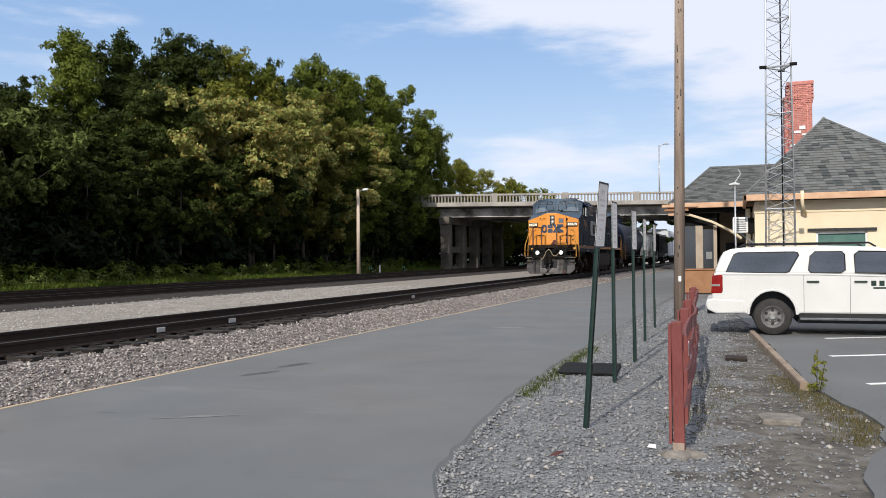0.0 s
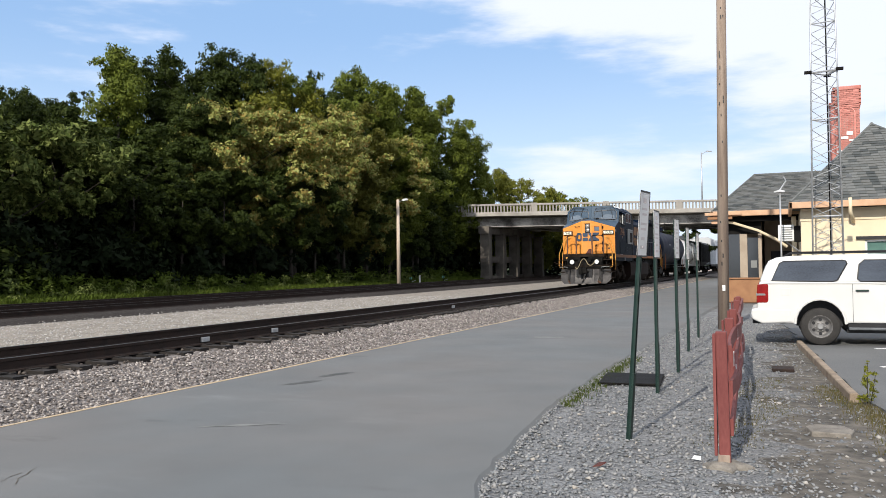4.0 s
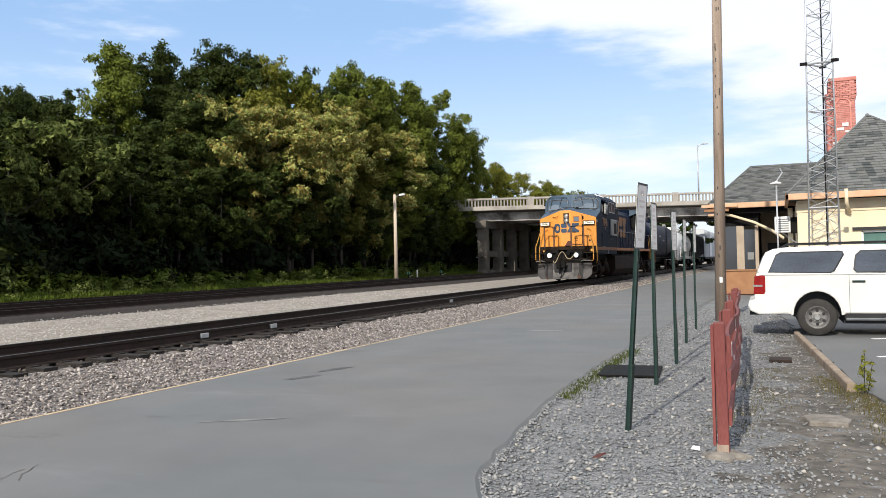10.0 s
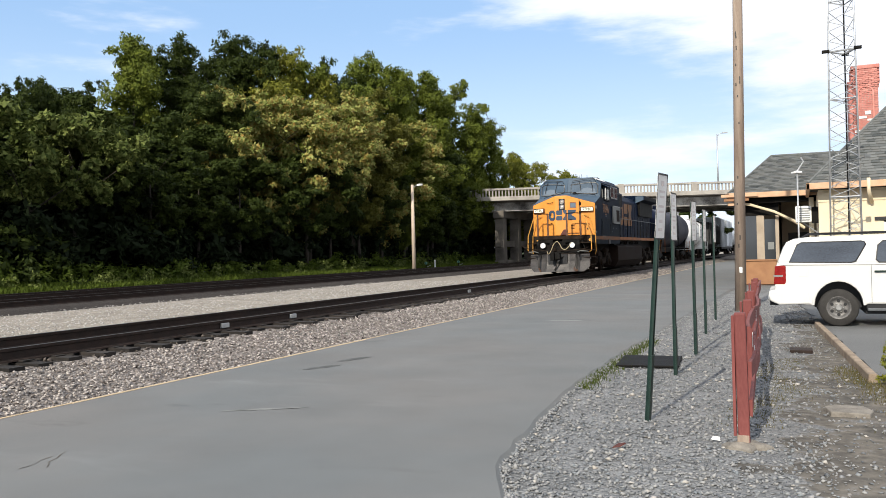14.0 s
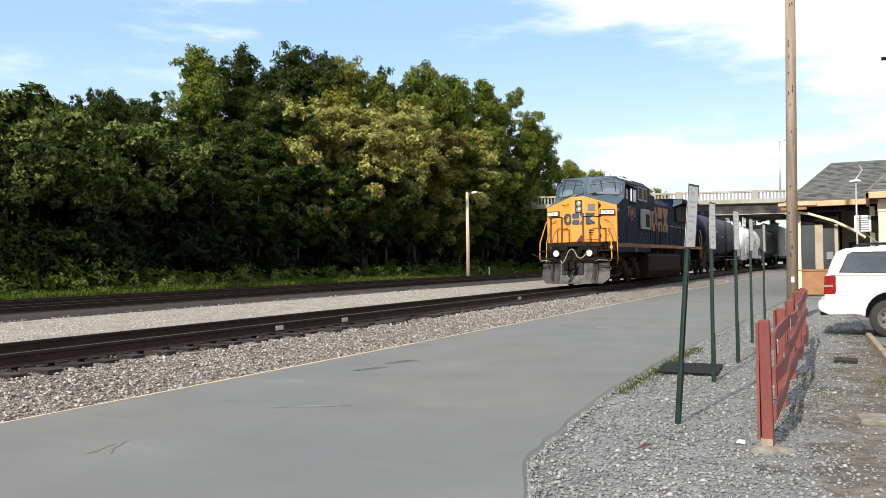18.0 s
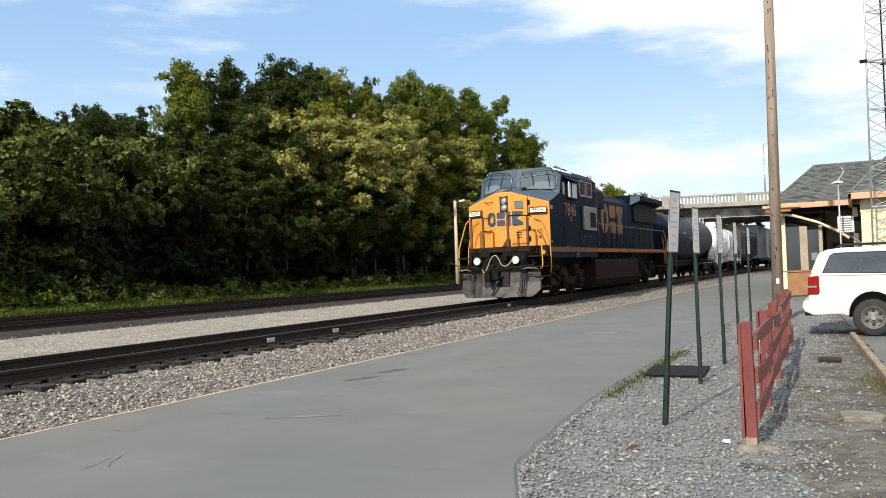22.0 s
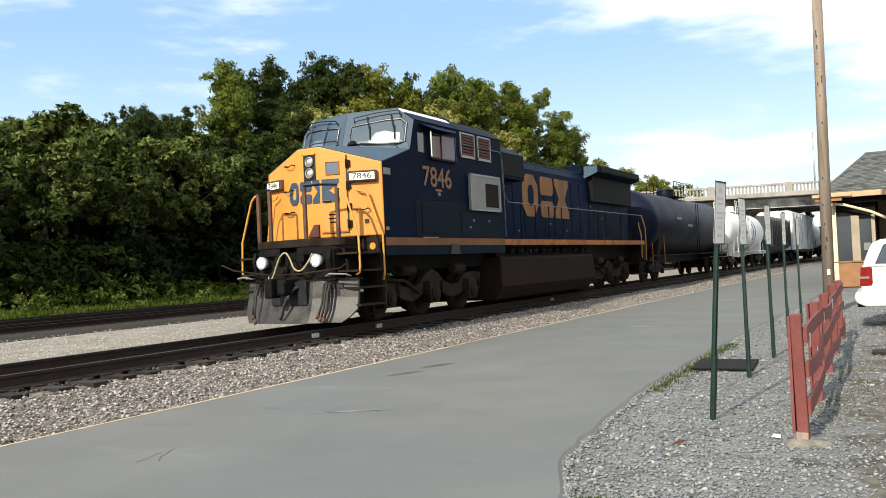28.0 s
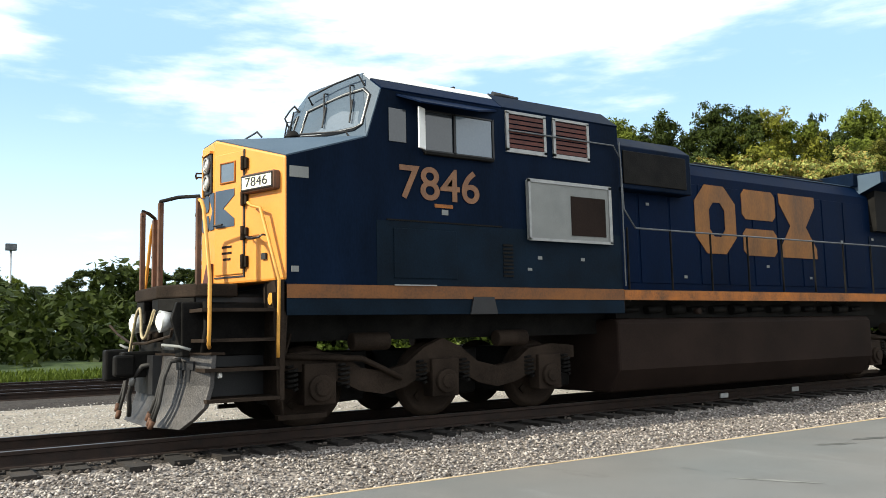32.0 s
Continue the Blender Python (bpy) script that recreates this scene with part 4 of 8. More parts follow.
def make_locomotive():
    L = rail_car("locomotive", "six-axle diesel locomotive, dark blue with a yellow nose", "locomotive", 0.0)
    W = 1.55
    deck, nose_lo, nose_hi, nose_mid = 1.80, 1.85, 3.38, 3.78
    yc, ys, flat = 0.98, 1.44, 0.28                # nose centre, corners and half its flat middle
    bend = 1.20                                    # where roof and cab side break

    def nose_y(x):
        return yc + (ys - yc) * max(0.0, (abs(x) - flat) / (W - flat))

    def nose_top(x):
        return nose_mid + (nose_hi - nose_mid) * max(0.0, (abs(x) - flat) / (W - flat))

    def on_nose(x, z, out=0.0):
        """A pose on the nose face, its x across and its -y outward."""
        turn = 0.0 if abs(x) < flat else math.copysign(math.degrees(math.atan2(ys - yc, W - flat)), x)
        return pose(x, nose_y(x), z, 0, 0, turn) @ pose(0, -out, 0)

    # nose: wedge in plan, gabled top
    m = M()
    front = [(-W, ys, nose_lo), (-flat, yc, nose_lo), (flat, yc, nose_lo), (W, ys, nose_lo), (W, ys, nose_hi), (flat, yc, nose_mid), (-flat, yc, nose_mid), (-W, ys, nose_hi)]
    back = [(x, 1.5 if abs(x) > 1 else 1.48, z) for x, _, z in front]
    m.add(front + back, [(0, 1, 6, 7), (1, 2, 5, 6), (2, 3, 4, 5), (8, 9, 14, 15), (9, 10, 13, 14), (10, 11, 12, 13)] + [(i, (i + 1) % 8, 8 + (i + 1) % 8, 8 + i) for i in range(8)])
    part("nose", m, YELLOW, L, "bright yellow front panel", 0.03)
    # cab body: sides, rear and roof; its front runs to a blunt point
    C0, C1 = Vector((0, 2.20, 3.93)), Vector((0, 2.46, 4.70))

    def corner(s):
        return {"n0": Vector((s * flat, yc + 0.02, nose_mid - 0.005)), "n1": Vector((s * W, ys + 0.02, nose_hi - 0.005)), "s0": Vector((s * W, 2.58, 3.74)),
                "s1": Vector((s * W, 2.80, 4.42)), "r": Vector((s * bend, 2.72, 4.70)), "sb": Vector((s * W, 7.15, 4.42)), "rb": Vector((s * bend, 7.15, 4.70)),
                "d0": Vector((s * W, ys + 0.02, deck)), "d1": Vector((s * W, 7.15, deck))}
    a, b = corner(-1), corner(1)
    keys = ("d0", "n1", "s0", "s1", "sb", "d1", "r", "rb")
    m = M()
    m.add([a[k] for k in keys] + [b[k] for k in keys] + [C0, C1],
          [(0, 1, 2, 3, 4, 5), (8, 9, 10, 11, 12, 13), (5, 4, 7, 15, 12, 13), (0, 5, 13, 8), (0, 1, 9, 8), (1, 2, 16, 10, 9), (2, 3, 6, 17, 16), (10, 11, 14, 17, 16), (3, 4, 7, 6), (11, 12, 15, 14), (6, 7, 15, 14, 17)])
    part("cab", m, BLUE, L, "full-width dark blue cab")

    def plate(name, rings, material, label, thick=0.02):
        """Flat plates over the corners given."""
        m = M()
        for q in rings:
            nn = (q[1] - q[0]).cross(q[2] - q[0]).normalized()
            nn = -nn if nn.z < 0 else nn
            m.loft([[p - nn * 0.006 for p in q], [p + nn * thick for p in q]])
        return part(name, m, material, L, label, 0.006)
    plate("nose_roof", [[b["n0"], b["n1"], b["s0"], C0], [a["n0"], a["n1"], a["s0"], C0], [a["n0"], b["n0"], C0]], BLUE_FADED, "chalky faded blue nose top")
    plate("window_surround", [[C0, c["s0"], c["r"], C1] for c in (a, b)] + [[c["s0"], c["s1"], c["r"]] for c in (a, b)], BLUE_FADED, "chalky faded blue window surround")
    mid_s, mid_r = [Vector((s * W, 4.80, 4.42)) for s in (-1, 1)], [Vector((s * bend, 4.80, 4.70)) for s in (-1, 1)]
    plate("cab_roof", [[a["r"], C1, b["r"], mid_r[1], mid_r[0]]], BLUE_FADED, "pale weathered cab roof", 0.03)
    for k, c in enumerate((a, b)):
        e0, e1 = c["r"].lerp(c["s1"], 0.36), mid_r[k].lerp(mid_s[k], 0.36)
        plate("roof_edge", [[e0, c["r"], mid_r[k], e1]], WHITE, "white painted sloping roof edge", 0.03)
        plate("roof_side", [[c["s1"], e0, e1, mid_s[k]]], BLUE_HOOD, "blue lower roof slope", 0.024)
    plate("rear_cab_roof", [[mid_r[0], mid_r[1], b["rb"], a["rb"]]] + [[mid_s[k], mid_r[k], c["rb"], c["sb"]] for k, c in enumerate((a, b))], BLUE, "dark blue rear roof", 0.03)

    def slope_point(x, f):
        """A point on the slanted cab front, x across and f from foot to top."""
        c = corner(1 if x > 0 else -1)
        u = abs(x) / W
        lo = C0.lerp(c["s0"], u)
        hi = C1.lerp(c["r"], u * W / bend) if abs(x) < bend else c["r"].lerp(c["s1"], (abs(x) - bend) / (W - bend))
        return lo.lerp(hi, f)
    for s in (-1, 1):
        c = corner(s)
        up = (c["s0"] - C0).cross(C1 - C0).normalized()
        up = -up if up.y > 0 else up
        xs = [0.16, 0.55, 0.95, 1.30, 1.42]
        f0, f1 = [0.10, 0.08, 0.10, 0.14, 0.22], [0.58, 0.66, 0.72, 0.80, 0.76]
        lo = [slope_point(s * x, f) + up * 0.026 for x, f in zip(xs, f0)]
        hi = [slope_point(s * x, f) + up * 0.026 for x, f in zip(xs, f1)]
        loop = lo + hi[::-1]
        g = M()
        g.add(lo + hi, [(i, i + 1, len(xs) + i + 1, len(xs) + i) for i in range(len(xs) - 1)])
        part("windshield", g, WINDSHIELD, L, "slanted cab window with pale sky reflection put into its colour")
        part("windshield_gasket", M().tube(loop + loop[:1], 0.030, 6), BLACK, L, "black rubber window gasket")
        part("windshield_frame", M().tube([p + up * 0.016 for p in loop + loop[:1]], 0.014, 6), BARE_METAL, L, "pale window frame")
        for xw, ln in ((0.52, 0.42), (1.08, 0.40)):
            e = slope_point(s * xw, 0.80) + up * 0.09
            g2 = slope_point(s * (xw + 0.10), 0.80 - ln) + up * 0.055
            wip = M().tube([slope_point(s * xw, 0.84) + up * 0.02, e, g2], 0.012, 6)
            dd = (slope_point(s * (xw + 0.12), 0.22) - slope_point(s * (xw + 0.08), 0.58))
            wip.tube([g2 - dd * 0.5, g2 + dd * 0.5], 0.014, 6)
            part("wiper", wip, BLACK, L)
        bar = M().tube([slope_point(s * 0.22, 0.70) + up * 0.03, slope_point(s * 0.22, 0.78) + up * 0.13, slope_point(s * 0.75, 0.88) + up * 0.13, slope_point(s * 1.25, 0.95) + up * 0.13, slope_point(s * 1.3, 0.86) + up * 0.03], 0.014, 6)
        part("wiper_guard", bar, BLACK, L)
    rail = M().tube([(-1.1, 1.75, 3.62), (-1.05, 1.75, 3.74), (-0.3, 1.55, 3.96), (0.3, 1.55, 3.96), (0.35, 1.6, 3.88)], 0.014, 6)
    rail.tube([(0.55, 2.05, 3.86), (0.6, 2.05, 3.92), (1.32, 2.38, 3.84), (1.36, 2.42, 3.76)], 0.014, 6)
    part("nose_grab_rail", rail, BLACK, L)
    part("nose_bell", M().revolve([(0.02, 0.10), (0.06, 0.09), (0.10, 0.03), (0.13, 0.0)][::-1], (0.42, 2.02, 3.90), "z", 14), DARK, L, "dark dome on the nose top")
    # side windows, both sides
    for s in (-1, 1):
        def pane(nm, y0, y1, z0, z1, material, out=0.012, label=""):
            x0, x1 = (W + 0.001, W + out) if s > 0 else (-W - out, -W - 0.001)
            return part(nm, M().box(x0, x1, y0, y1, z0, z1), material, L, label, 0.012)
        pane("side_window", 2.90, 3.17, 3.72, 4.18, CAB_GLASS, 0.014, "small front cab window")
        pane("side_window", 3.44, 3.92, 3.66, 4.20, CAB_GLASS, 0.014, "sliding cab window")
        pane("side_window", 3.98, 4.60, 3.64, 4.20, WINDSHIELD, 0.016, "rear cab window with sky reflection put into its colour")
        part("wind_deflector", M().box(-0.012, 0.012, -0.085, 0.085, 3.65, 4.22), WHITE, L, "white wind deflector on the cab side", 0.008, at=pose(s * (W + 0.09), 3.37, 0, 0, 0, s * 28))
        part("arm_rest", M().box(s * (W + 0.002), s * (W + 0.07), 3.44, 4.60, 3.59, 3.635), DARK, L, "dark window ledge", 0.01)
        fr = M()
        for y in (3.43, 3.95, 4.62):
            fr.box(s * W - 0.02, s * W + 0.03 * s, y - 0.015, y + 0.015, 3.64, 4.22)
        fr.box(s * W - 0.02, s * W + 0.03 * s, 3.43, 4.62, 3.635, 3.66)
        fr.box(s * W - 0.02, s * W + 0.03 * s, 3.43, 4.62, 4.20, 4.22)
        part("side_window_frame", fr, BLACK, L)
        aw = M().loft([[(s * W, 3.02, 4.39), (s * (W + 0.26), 3.26, 4.25), (s * (W + 0.26), 4.2, 4.25), (s * W, 4.72, 4.39)], [(s * W, 3.02, 4.36), (s * (W + 0.26), 3.26, 4.23), (s * (W + 0.26), 4.2, 4.23), (s * W, 4.72, 4.36)]])
        part("sun_visor", aw, BLUE_HOOD, L, "blue sloping sun visor")
        # louvred screens behind the cab
        for y0, y1 in ((4.86, 5.62), (5.76, 6.50)):
            f = M()
            for a, b, c, d in ((y0, y0 + 0.05, 3.80, 4.38), (y1 - 0.05, y1, 3.80, 4.38), (y0, y1, 3.78, 3.84), (y0, y1, 4.36, 4.40)):
                f.box(s * W - 0.01, s * (W + 0.035), a, b, c, d)
            part("screen_frame", f, BARE_METAL, L, "pale screen frame")
            for i in range(7):
                z = 3.87 + i * 0.073
                part("louvre", M().prism([(s * W - 0.01, z), (s * (W + 0.03), z - 0.02), (s * (W + 0.03), z + 0.03), (s * W - 0.01, z + 0.05)], "y", y0 + 0.05, y1 - 0.05), RED_LOUVRE, L)
        # air conditioner cover
        ac = M().box(s * (W + 0.002), s * (W + 0.07), 5.20, 6.88, 2.50, 3.40)
        part("equipment_cover", ac, PANEL_GREY, L, "light grey equipment cover", 0.02)
        f = M()
        for a, b, c, d in ((5.20, 6.88, 3.36, 3.41), (5.20, 6.88, 2.49, 2.53), (6.82, 6.88, 2.5, 3.4), (5.20, 5.24, 2.5, 3.4)):
            f.box(s * (W + 0.06), s * (W + 0.085), a, b, c, d)
        part("cover_frame", f, BARE_METAL, L)
        part("cover_grille", M().box(s * (W + 0.068), s * (W + 0.082), 6.03, 6.74, 2.60, 3.20), TANK_GREY, L, "dark square grille")
        for i in range(9):
            part("vent_slat", M().box(s * (W + 0.002), s * (W + 0.02), 4.75, 4.93, 1.95 + i * 0.055, 1.98 + i * 0.055), DARK, L)
        # body seam, latch and small plates
        seam = M().box(s * (W + 0.001), s * (W + 0.012), 2.85, 4.75, 2.66, 2.68)
        for y in (3.2, 3.55):
            seam.box(s * (W + 0.001), s * (W + 0.012), y, y + 0.06, 2.28, 2.34)
        part("body_seam", seam, DARK, L)
        for y, z, w, h in ((3.72, 2.78, 0.13, 0.09), (5.40, 2.22, 0.10, 0.06), (6.25, 2.22, 0.10, 0.06), (1.52, 1.95, 0.12, 0.09), (5.2, 2.05, 0.1, 0.05)):
            part("small_plate", M().box(s * (W + 0.001), s * (W + 0.01), y, y + w * 0.8, z, z + h * 0.8), PANEL_GREY, L)
        st = M().box(s * (W + 0.001), s * (W + 0.008), 1.5, 1.75, 3.12, 3.26)
        part("nose_flash", st, PANEL_GREY, L)
    for s in (1, -1):
        base = Matrix.Translation((s * (W + 0.012), 3.70, 3.17)) @ (SIDE if s > 0 else Matrix.Rotation(math.pi, 4, "Z") @ SIDE)
        words("7846", 0.64, 0.004, NUMERAL, L, base, "cab_number", 0.007, 1.05)
        bars(L, Matrix.Translation((s * (W + 0.012), 3.75, 2.9)) @ (SIDE if s > 0 else Matrix.Rotation(math.pi, 4, "Z") @ SIDE), [(0.30, 0.05, 0, 0)], YELLOW_WORN)
    # long hood
    hw, h0, h1 = 1.02, 7.1, 19.9
    sec = [(-hw, 1.75), (-hw, 3.95), (-0.86, 4.19), (-0.6, 4.25), (0.6, 4.25), (0.86, 4.19), (hw, 3.95), (hw, 1.75)]
    part("long_hood", M().prism(sec, "y", h0, h1), BLUE_HOOD, L, "blue engine hood with faded upper edges", 0.02)
    part("hood_roof", M().prism([(-0.87, 4.195), (-0.6, 4.255), (0.6, 4.255), (0.87, 4.195), (0.87, 4.215), (0.6, 4.275), (-0.6, 4.275), (-0.87, 4.215)], "y", 8.6, h1), BLUE_FADED, L, "faded blue hood top")
    # equipment box behind the cab
    part("equipment_box", M().prism([(-1.3, 3.5), (-1.3, 4.22), (-1.0, 4.44), (1.0, 4.44), (1.3, 4.22), (1.3, 3.5)], "y", 7.15, 9.2), BLUE, L, "dark blue box behind the cab", 0.02)
    for s in (-1, 1):
        part("box_screen", M().box(s * 1.30, s * 1.325, 7.5, 9.05, 3.58, 4.14), DARK, L, "dark intake screen", 0.01)
    # radiator wings
    m = M()
    for s in (-1, 1):
        m.prism([(s * 0.9, 4.0), (s * 1.5, 4.22), (s * 1.5, 4.47), (s * 0.9, 4.5)], "y", 15.2, 20.15)
    m.box(-0.95, 0.95, 15.0, 20.2, 4.2, 4.5)
    part("radiator_wing", m, BLUE, L, "overhanging dark blue radiator section", 0.02)
    for s in (-1, 1):
        part("radiator_screen", M().box(s * 1.501, s * 1.515, 15.4, 20.0, 4.25, 4.44), DARK, L, "dark radiator screen")
    part("radiator_front", M().prism([(-0.93, 4.02), (-1.46, 4.22), (-1.46, 4.45), (1.46, 4.45), (1.46, 4.22), (0.93, 4.02)], "y", 15.17, 15.195), BLUE_FADED, L, "chalky faded front of the radiator section")
    part("radiator_body", M().box(-1.18, 1.18, 15.4, 19.95, 3.2, 4.15), DARK, L, "dark radiator intake")
    for i in range(9):
        part("lift_eye", M().cyl((-0.45 + 0.1 * (i % 2), 8.9 + i * 0.75, 4.27), (-0.45 + 0.1 * (i % 2), 9.3 + i * 0.75, 4.27), 0.07, n=8), DARK, L)
    part("exhaust_stack", M().box(-0.35, 0.35, 10.5, 11.6, 4.25, 4.42), DARK, L, "", 0.03)
    part("roof_hatch", M().box(-0.5, 0.5, 13.2, 14.6, 4.25, 4.38), DARK, L, "", 0.03)
    # hood doors and hinges
    for s in (-1, 1):
        for i, y in enumerate(np.arange(7.35, 15.0, 0.78)):
            part("hood_door", M().box(s * hw, s * (hw + 0.014), y, y + 0.72, 1.95, 3.78), BLUE_HOOD, L, bevel=0.01)
        for i, y in enumerate(np.arange(15.3, 19.6, 0.9)):
            part("hood_door", M().box(s * hw, s * (hw + 0.014), y, y + 0.82, 1.95, 3.1), BLUE, L, bevel=0.01)
        for y, z in ((9.2, 2.05), (11.6, 2.3), (14.2, 2.9), (15.4, 3.3), (15.4, 3.0), (16.6, 2.6), (8.3, 3.3), (13.0, 2.1)):
            part("small_label", M().box(s * (hw + 0.015), s * (hw + 0.022), y, y + 0.08, z, z + 0.05), PANEL_GREY, L)
        # block emblem in three plain yellow shapes
        x0, x1 = s * (hw + 0.016), s * (hw + 0.026)
        lo, hi = min(x0, x1), max(x0, x1)
        ring, hole = [(9.56, 2.84), (9.86, 2.52), (10.40, 2.52), (10.72, 2.84), (10.72, 3.48), (10.40, 3.80), (9.86, 3.80), (9.56, 3.48)], [(9.96, 2.98), (10.08, 2.84), (10.28, 2.84), (10.40, 2.98), (10.40, 3.34), (10.28, 3.48), (10.08, 3.48), (9.96, 3.34)]
        m = M()
        m.add([(x, y, z) for x in (lo, hi) for y, z in ring + hole], [f for i in range(8) for j in ((i + 1) % 8,) for f in ((16 + i, 16 + j, 24 + j, 24 + i), (i, j, 8 + j, 8 + i), (i, j, 16 + j, 16 + i), (8 + i, 8 + j, 24 + j, 24 + i))])
        part("emblem_ring", m, EMBLEM, L, "plain worn orange-yellow ring")
        for z0, z1 in ((2.52, 3.04), (3.22, 3.80)):
            part("emblem_bar", M().prism([(10.92, z0 + 0.1), (11.02, z0), (11.86, z0), (11.96, z0 + 0.1), (11.96, z1 - 0.1), (11.86, z1), (11.02, z1), (10.92, z1 - 0.1)], "x", lo, hi), EMBLEM, L, "plain worn orange-yellow bar")
        part("emblem_block", M().prism([(12.10, 2.52), (13.30, 2.52), (13.30, 2.72), (12.96, 3.16), (13.30, 3.60), (13.30, 3.80), (12.10, 3.80), (12.10, 3.60), (12.44, 3.16), (12.10, 2.72)], "x", lo, hi), EMBLEM, L, "plain worn orange-yellow block")
    # walkway, sill and stripe
    part("walkway", M().box(-W, W, 1.46, 20.3, 1.70, 1.80), DARK, L, "dark walkway plate", 0.01)
    part("sill", M().box(-W + 0.03, W - 0.03, 1.4, 7.2, 1.46, 1.70), GRIME, L, "grimy cab underframe", 0.01)
    for s in (-1, 1):
        part("side_stripe", M().box(s * W, s * (W + 0.012), 1.46, 7.15, 1.63, 1.80), STRIPE_DIRTY, L, "grimy yellow-brown side stripe")
        part("side_stripe", M().box(s * W, s * (W + 0.012), 7.155, 20.2, 1.63, 1.79), YELLOW_WORN, L, "worn yellow side stripe")
        part("cab_skirt", M().box(s * (W - 0.02), s * (W + 0.004), 1.46, 7.15, 1.42, 1.628), GRIMY_BLUE, L, "dull blue skirt below the stripe", 0.006)
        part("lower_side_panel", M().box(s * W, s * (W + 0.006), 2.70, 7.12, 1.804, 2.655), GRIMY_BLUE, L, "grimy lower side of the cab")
        part("access_door", M().box(s * (W + 0.006), s * (W + 0.02), 2.95, 3.95, 1.90, 2.56), GRIMY_BLUE, L, "grimy access door", 0.01)
        part("door_ledge", M().box(s * (W + 0.004), s * (W + 0.03), 2.95, 3.60, 1.80, 1.815), BARE_METAL, L)
        part("jack_pad", M().prism([(4.15, 1.42), (4.62, 1.42), (4.56, 1.66), (4.21, 1.66)], "x", min(s * W, s * (W + 0.03)), max(s * W, s * (W + 0.03))), BLACK, L)
        for y in np.arange(7.3, 20.2, 1.02):
            part("stanchion", M().cyl((s * (W - 0.02), y, 1.6), (s * (W - 0.02), y, 2.80), 0.018, n=6), DARK, L)
        part("side_handrail", M().tube([(s * (W - 0.02), 7.2, 4.2), (s * (W - 0.02), 7.25, 3.1), (s * (W - 0.02), 7.5, 2.80), (s * (W - 0.02), 20.0, 2.80)], 0.015, 6), HAND_RAIL, L, "dull grey handrail")
        part("cab_handrail", M().tube([(s * (W + 0.05), 4.9, 4.1), (s * (W + 0.05), 7.0, 4.1), (s * (W + 0.05), 7.15, 3.9), (s * (W + 0.05), 7.15, 1.85)], 0.013, 6), HAND_RAIL, L)
    frame_m = M().box(-0.95, 0.95, 0.7, 20.4, 1.1, 1.70)
    frame_m.box(-1.2, 1.2, 7.3, 15.0, 1.35, 1.7)
    part("underframe", frame_m, DARK, L)
    for i, y in enumerate(np.arange(7.4, 14.4, 0.55)):
        part("air_pipe", M().cyl((1.25, y, 1.48), (1.25, y + 0.35, 1.5), 0.05 + 0.02 * (i % 3), n=10), DARK, L)
    # fuel tank
    tank = [(-1.38, 1.34), (1.38, 1.34), (1.44, 1.25), (1.44, 0.52), (1.2, 0.16), (-1.2, 0.16), (-1.44, 0.52), (-1.44, 1.25)]
    part("fuel_tank", M().prism(tank, "y", 7.1, 14.4), TANK_GREY, L, "dusty grey-brown fuel tank", 0.04)
    part("tank_cap", M().cyl((1.4, 9.0, 1.45), (1.5, 9.0, 1.45), 0.05, n=10), TANK_GREY, L)
    # trucks
    for base in (2.05, 14.9):
        for k in range(3):
            wheelset(L, base + k * 1.9, 0.51)
            part("traction_motor", M().prism([(base + k * 1.9 - 0.2, 0.22), (base + k * 1.9 + 0.95, 0.28), (base + k * 1.9 + 1.0, 0.95), (base + k * 1.9 - 0.2, 0.95)], "x", -0.58, 0.58), DARK, L, "dark traction motor", 0.03)
        for s in (-1, 1):
            x = s * 1.08
            pts_t, pts_b = [], []
            for y, zt, zb in ((-0.55, 0.94, 0.76), (-0.1, 0.98, 0.70), (0.35, 0.92, 0.55), (0.6, 0.74, 0.44), (0.95, 0.68, 0.38), (1.3, 0.76, 0.46), (1.6, 0.98, 0.62), (1.9, 1.10, 0.70), (2.2, 0.98, 0.62), (2.5, 0.76, 0.46), (2.85, 0.68, 0.38), (3.2, 0.74, 0.44), (3.45, 0.92, 0.55), (3.9, 0.98, 0.70), (4.35, 0.94, 0.76)):
                pts_t.append((base + y, zt))
                pts_b.append((base + y, zb))
            sf = M()
            nn = len(pts_t)
            for i in range(nn - 1):
                sf.prism([pts_t[i], pts_t[i + 1], pts_b[i + 1], pts_b[i]], "x", x - 0.07, x + 0.07)
            part("truck_frame", sf, GRIME, L, "grimy cast truck frame")
            for k in range(3):
                y = base + k * 1.9
                jb = M().box(x - 0.12 * s, x + 0.14 * s, y - 0.22, y + 0.22, 0.30, 0.82)
                jb.cyl((x, y, 0.51), (x + s * 0.20, y, 0.51), 0.17, n=14)
                jb.cyl((x + s * 0.2, y, 0.51), (x + s * 0.23, y, 0.51), 0.10, n=12)
                part("journal_box", jb, GRIME, L, bevel=0.03)
                for dy in (-0.36, 0.36):
                    turns = [(x + s * 0.06 + 0.075 * math.cos(q), y + dy + 0.075 * math.sin(q), 0.50 + 0.0095 * q) for q in np.arange(0, 31.5, 0.785)]
                    part("coil_spring", M().tube(turns, 0.02, 5), DARK, L)
            part("brake_rod", M().tube([(x + s * 0.1, base - 0.5, 0.92), (x + s * 0.12, base + 0.6, 0.86), (x + s * 0.12, base + 1.2, 0.58)], 0.04, 8), GRIME, L)
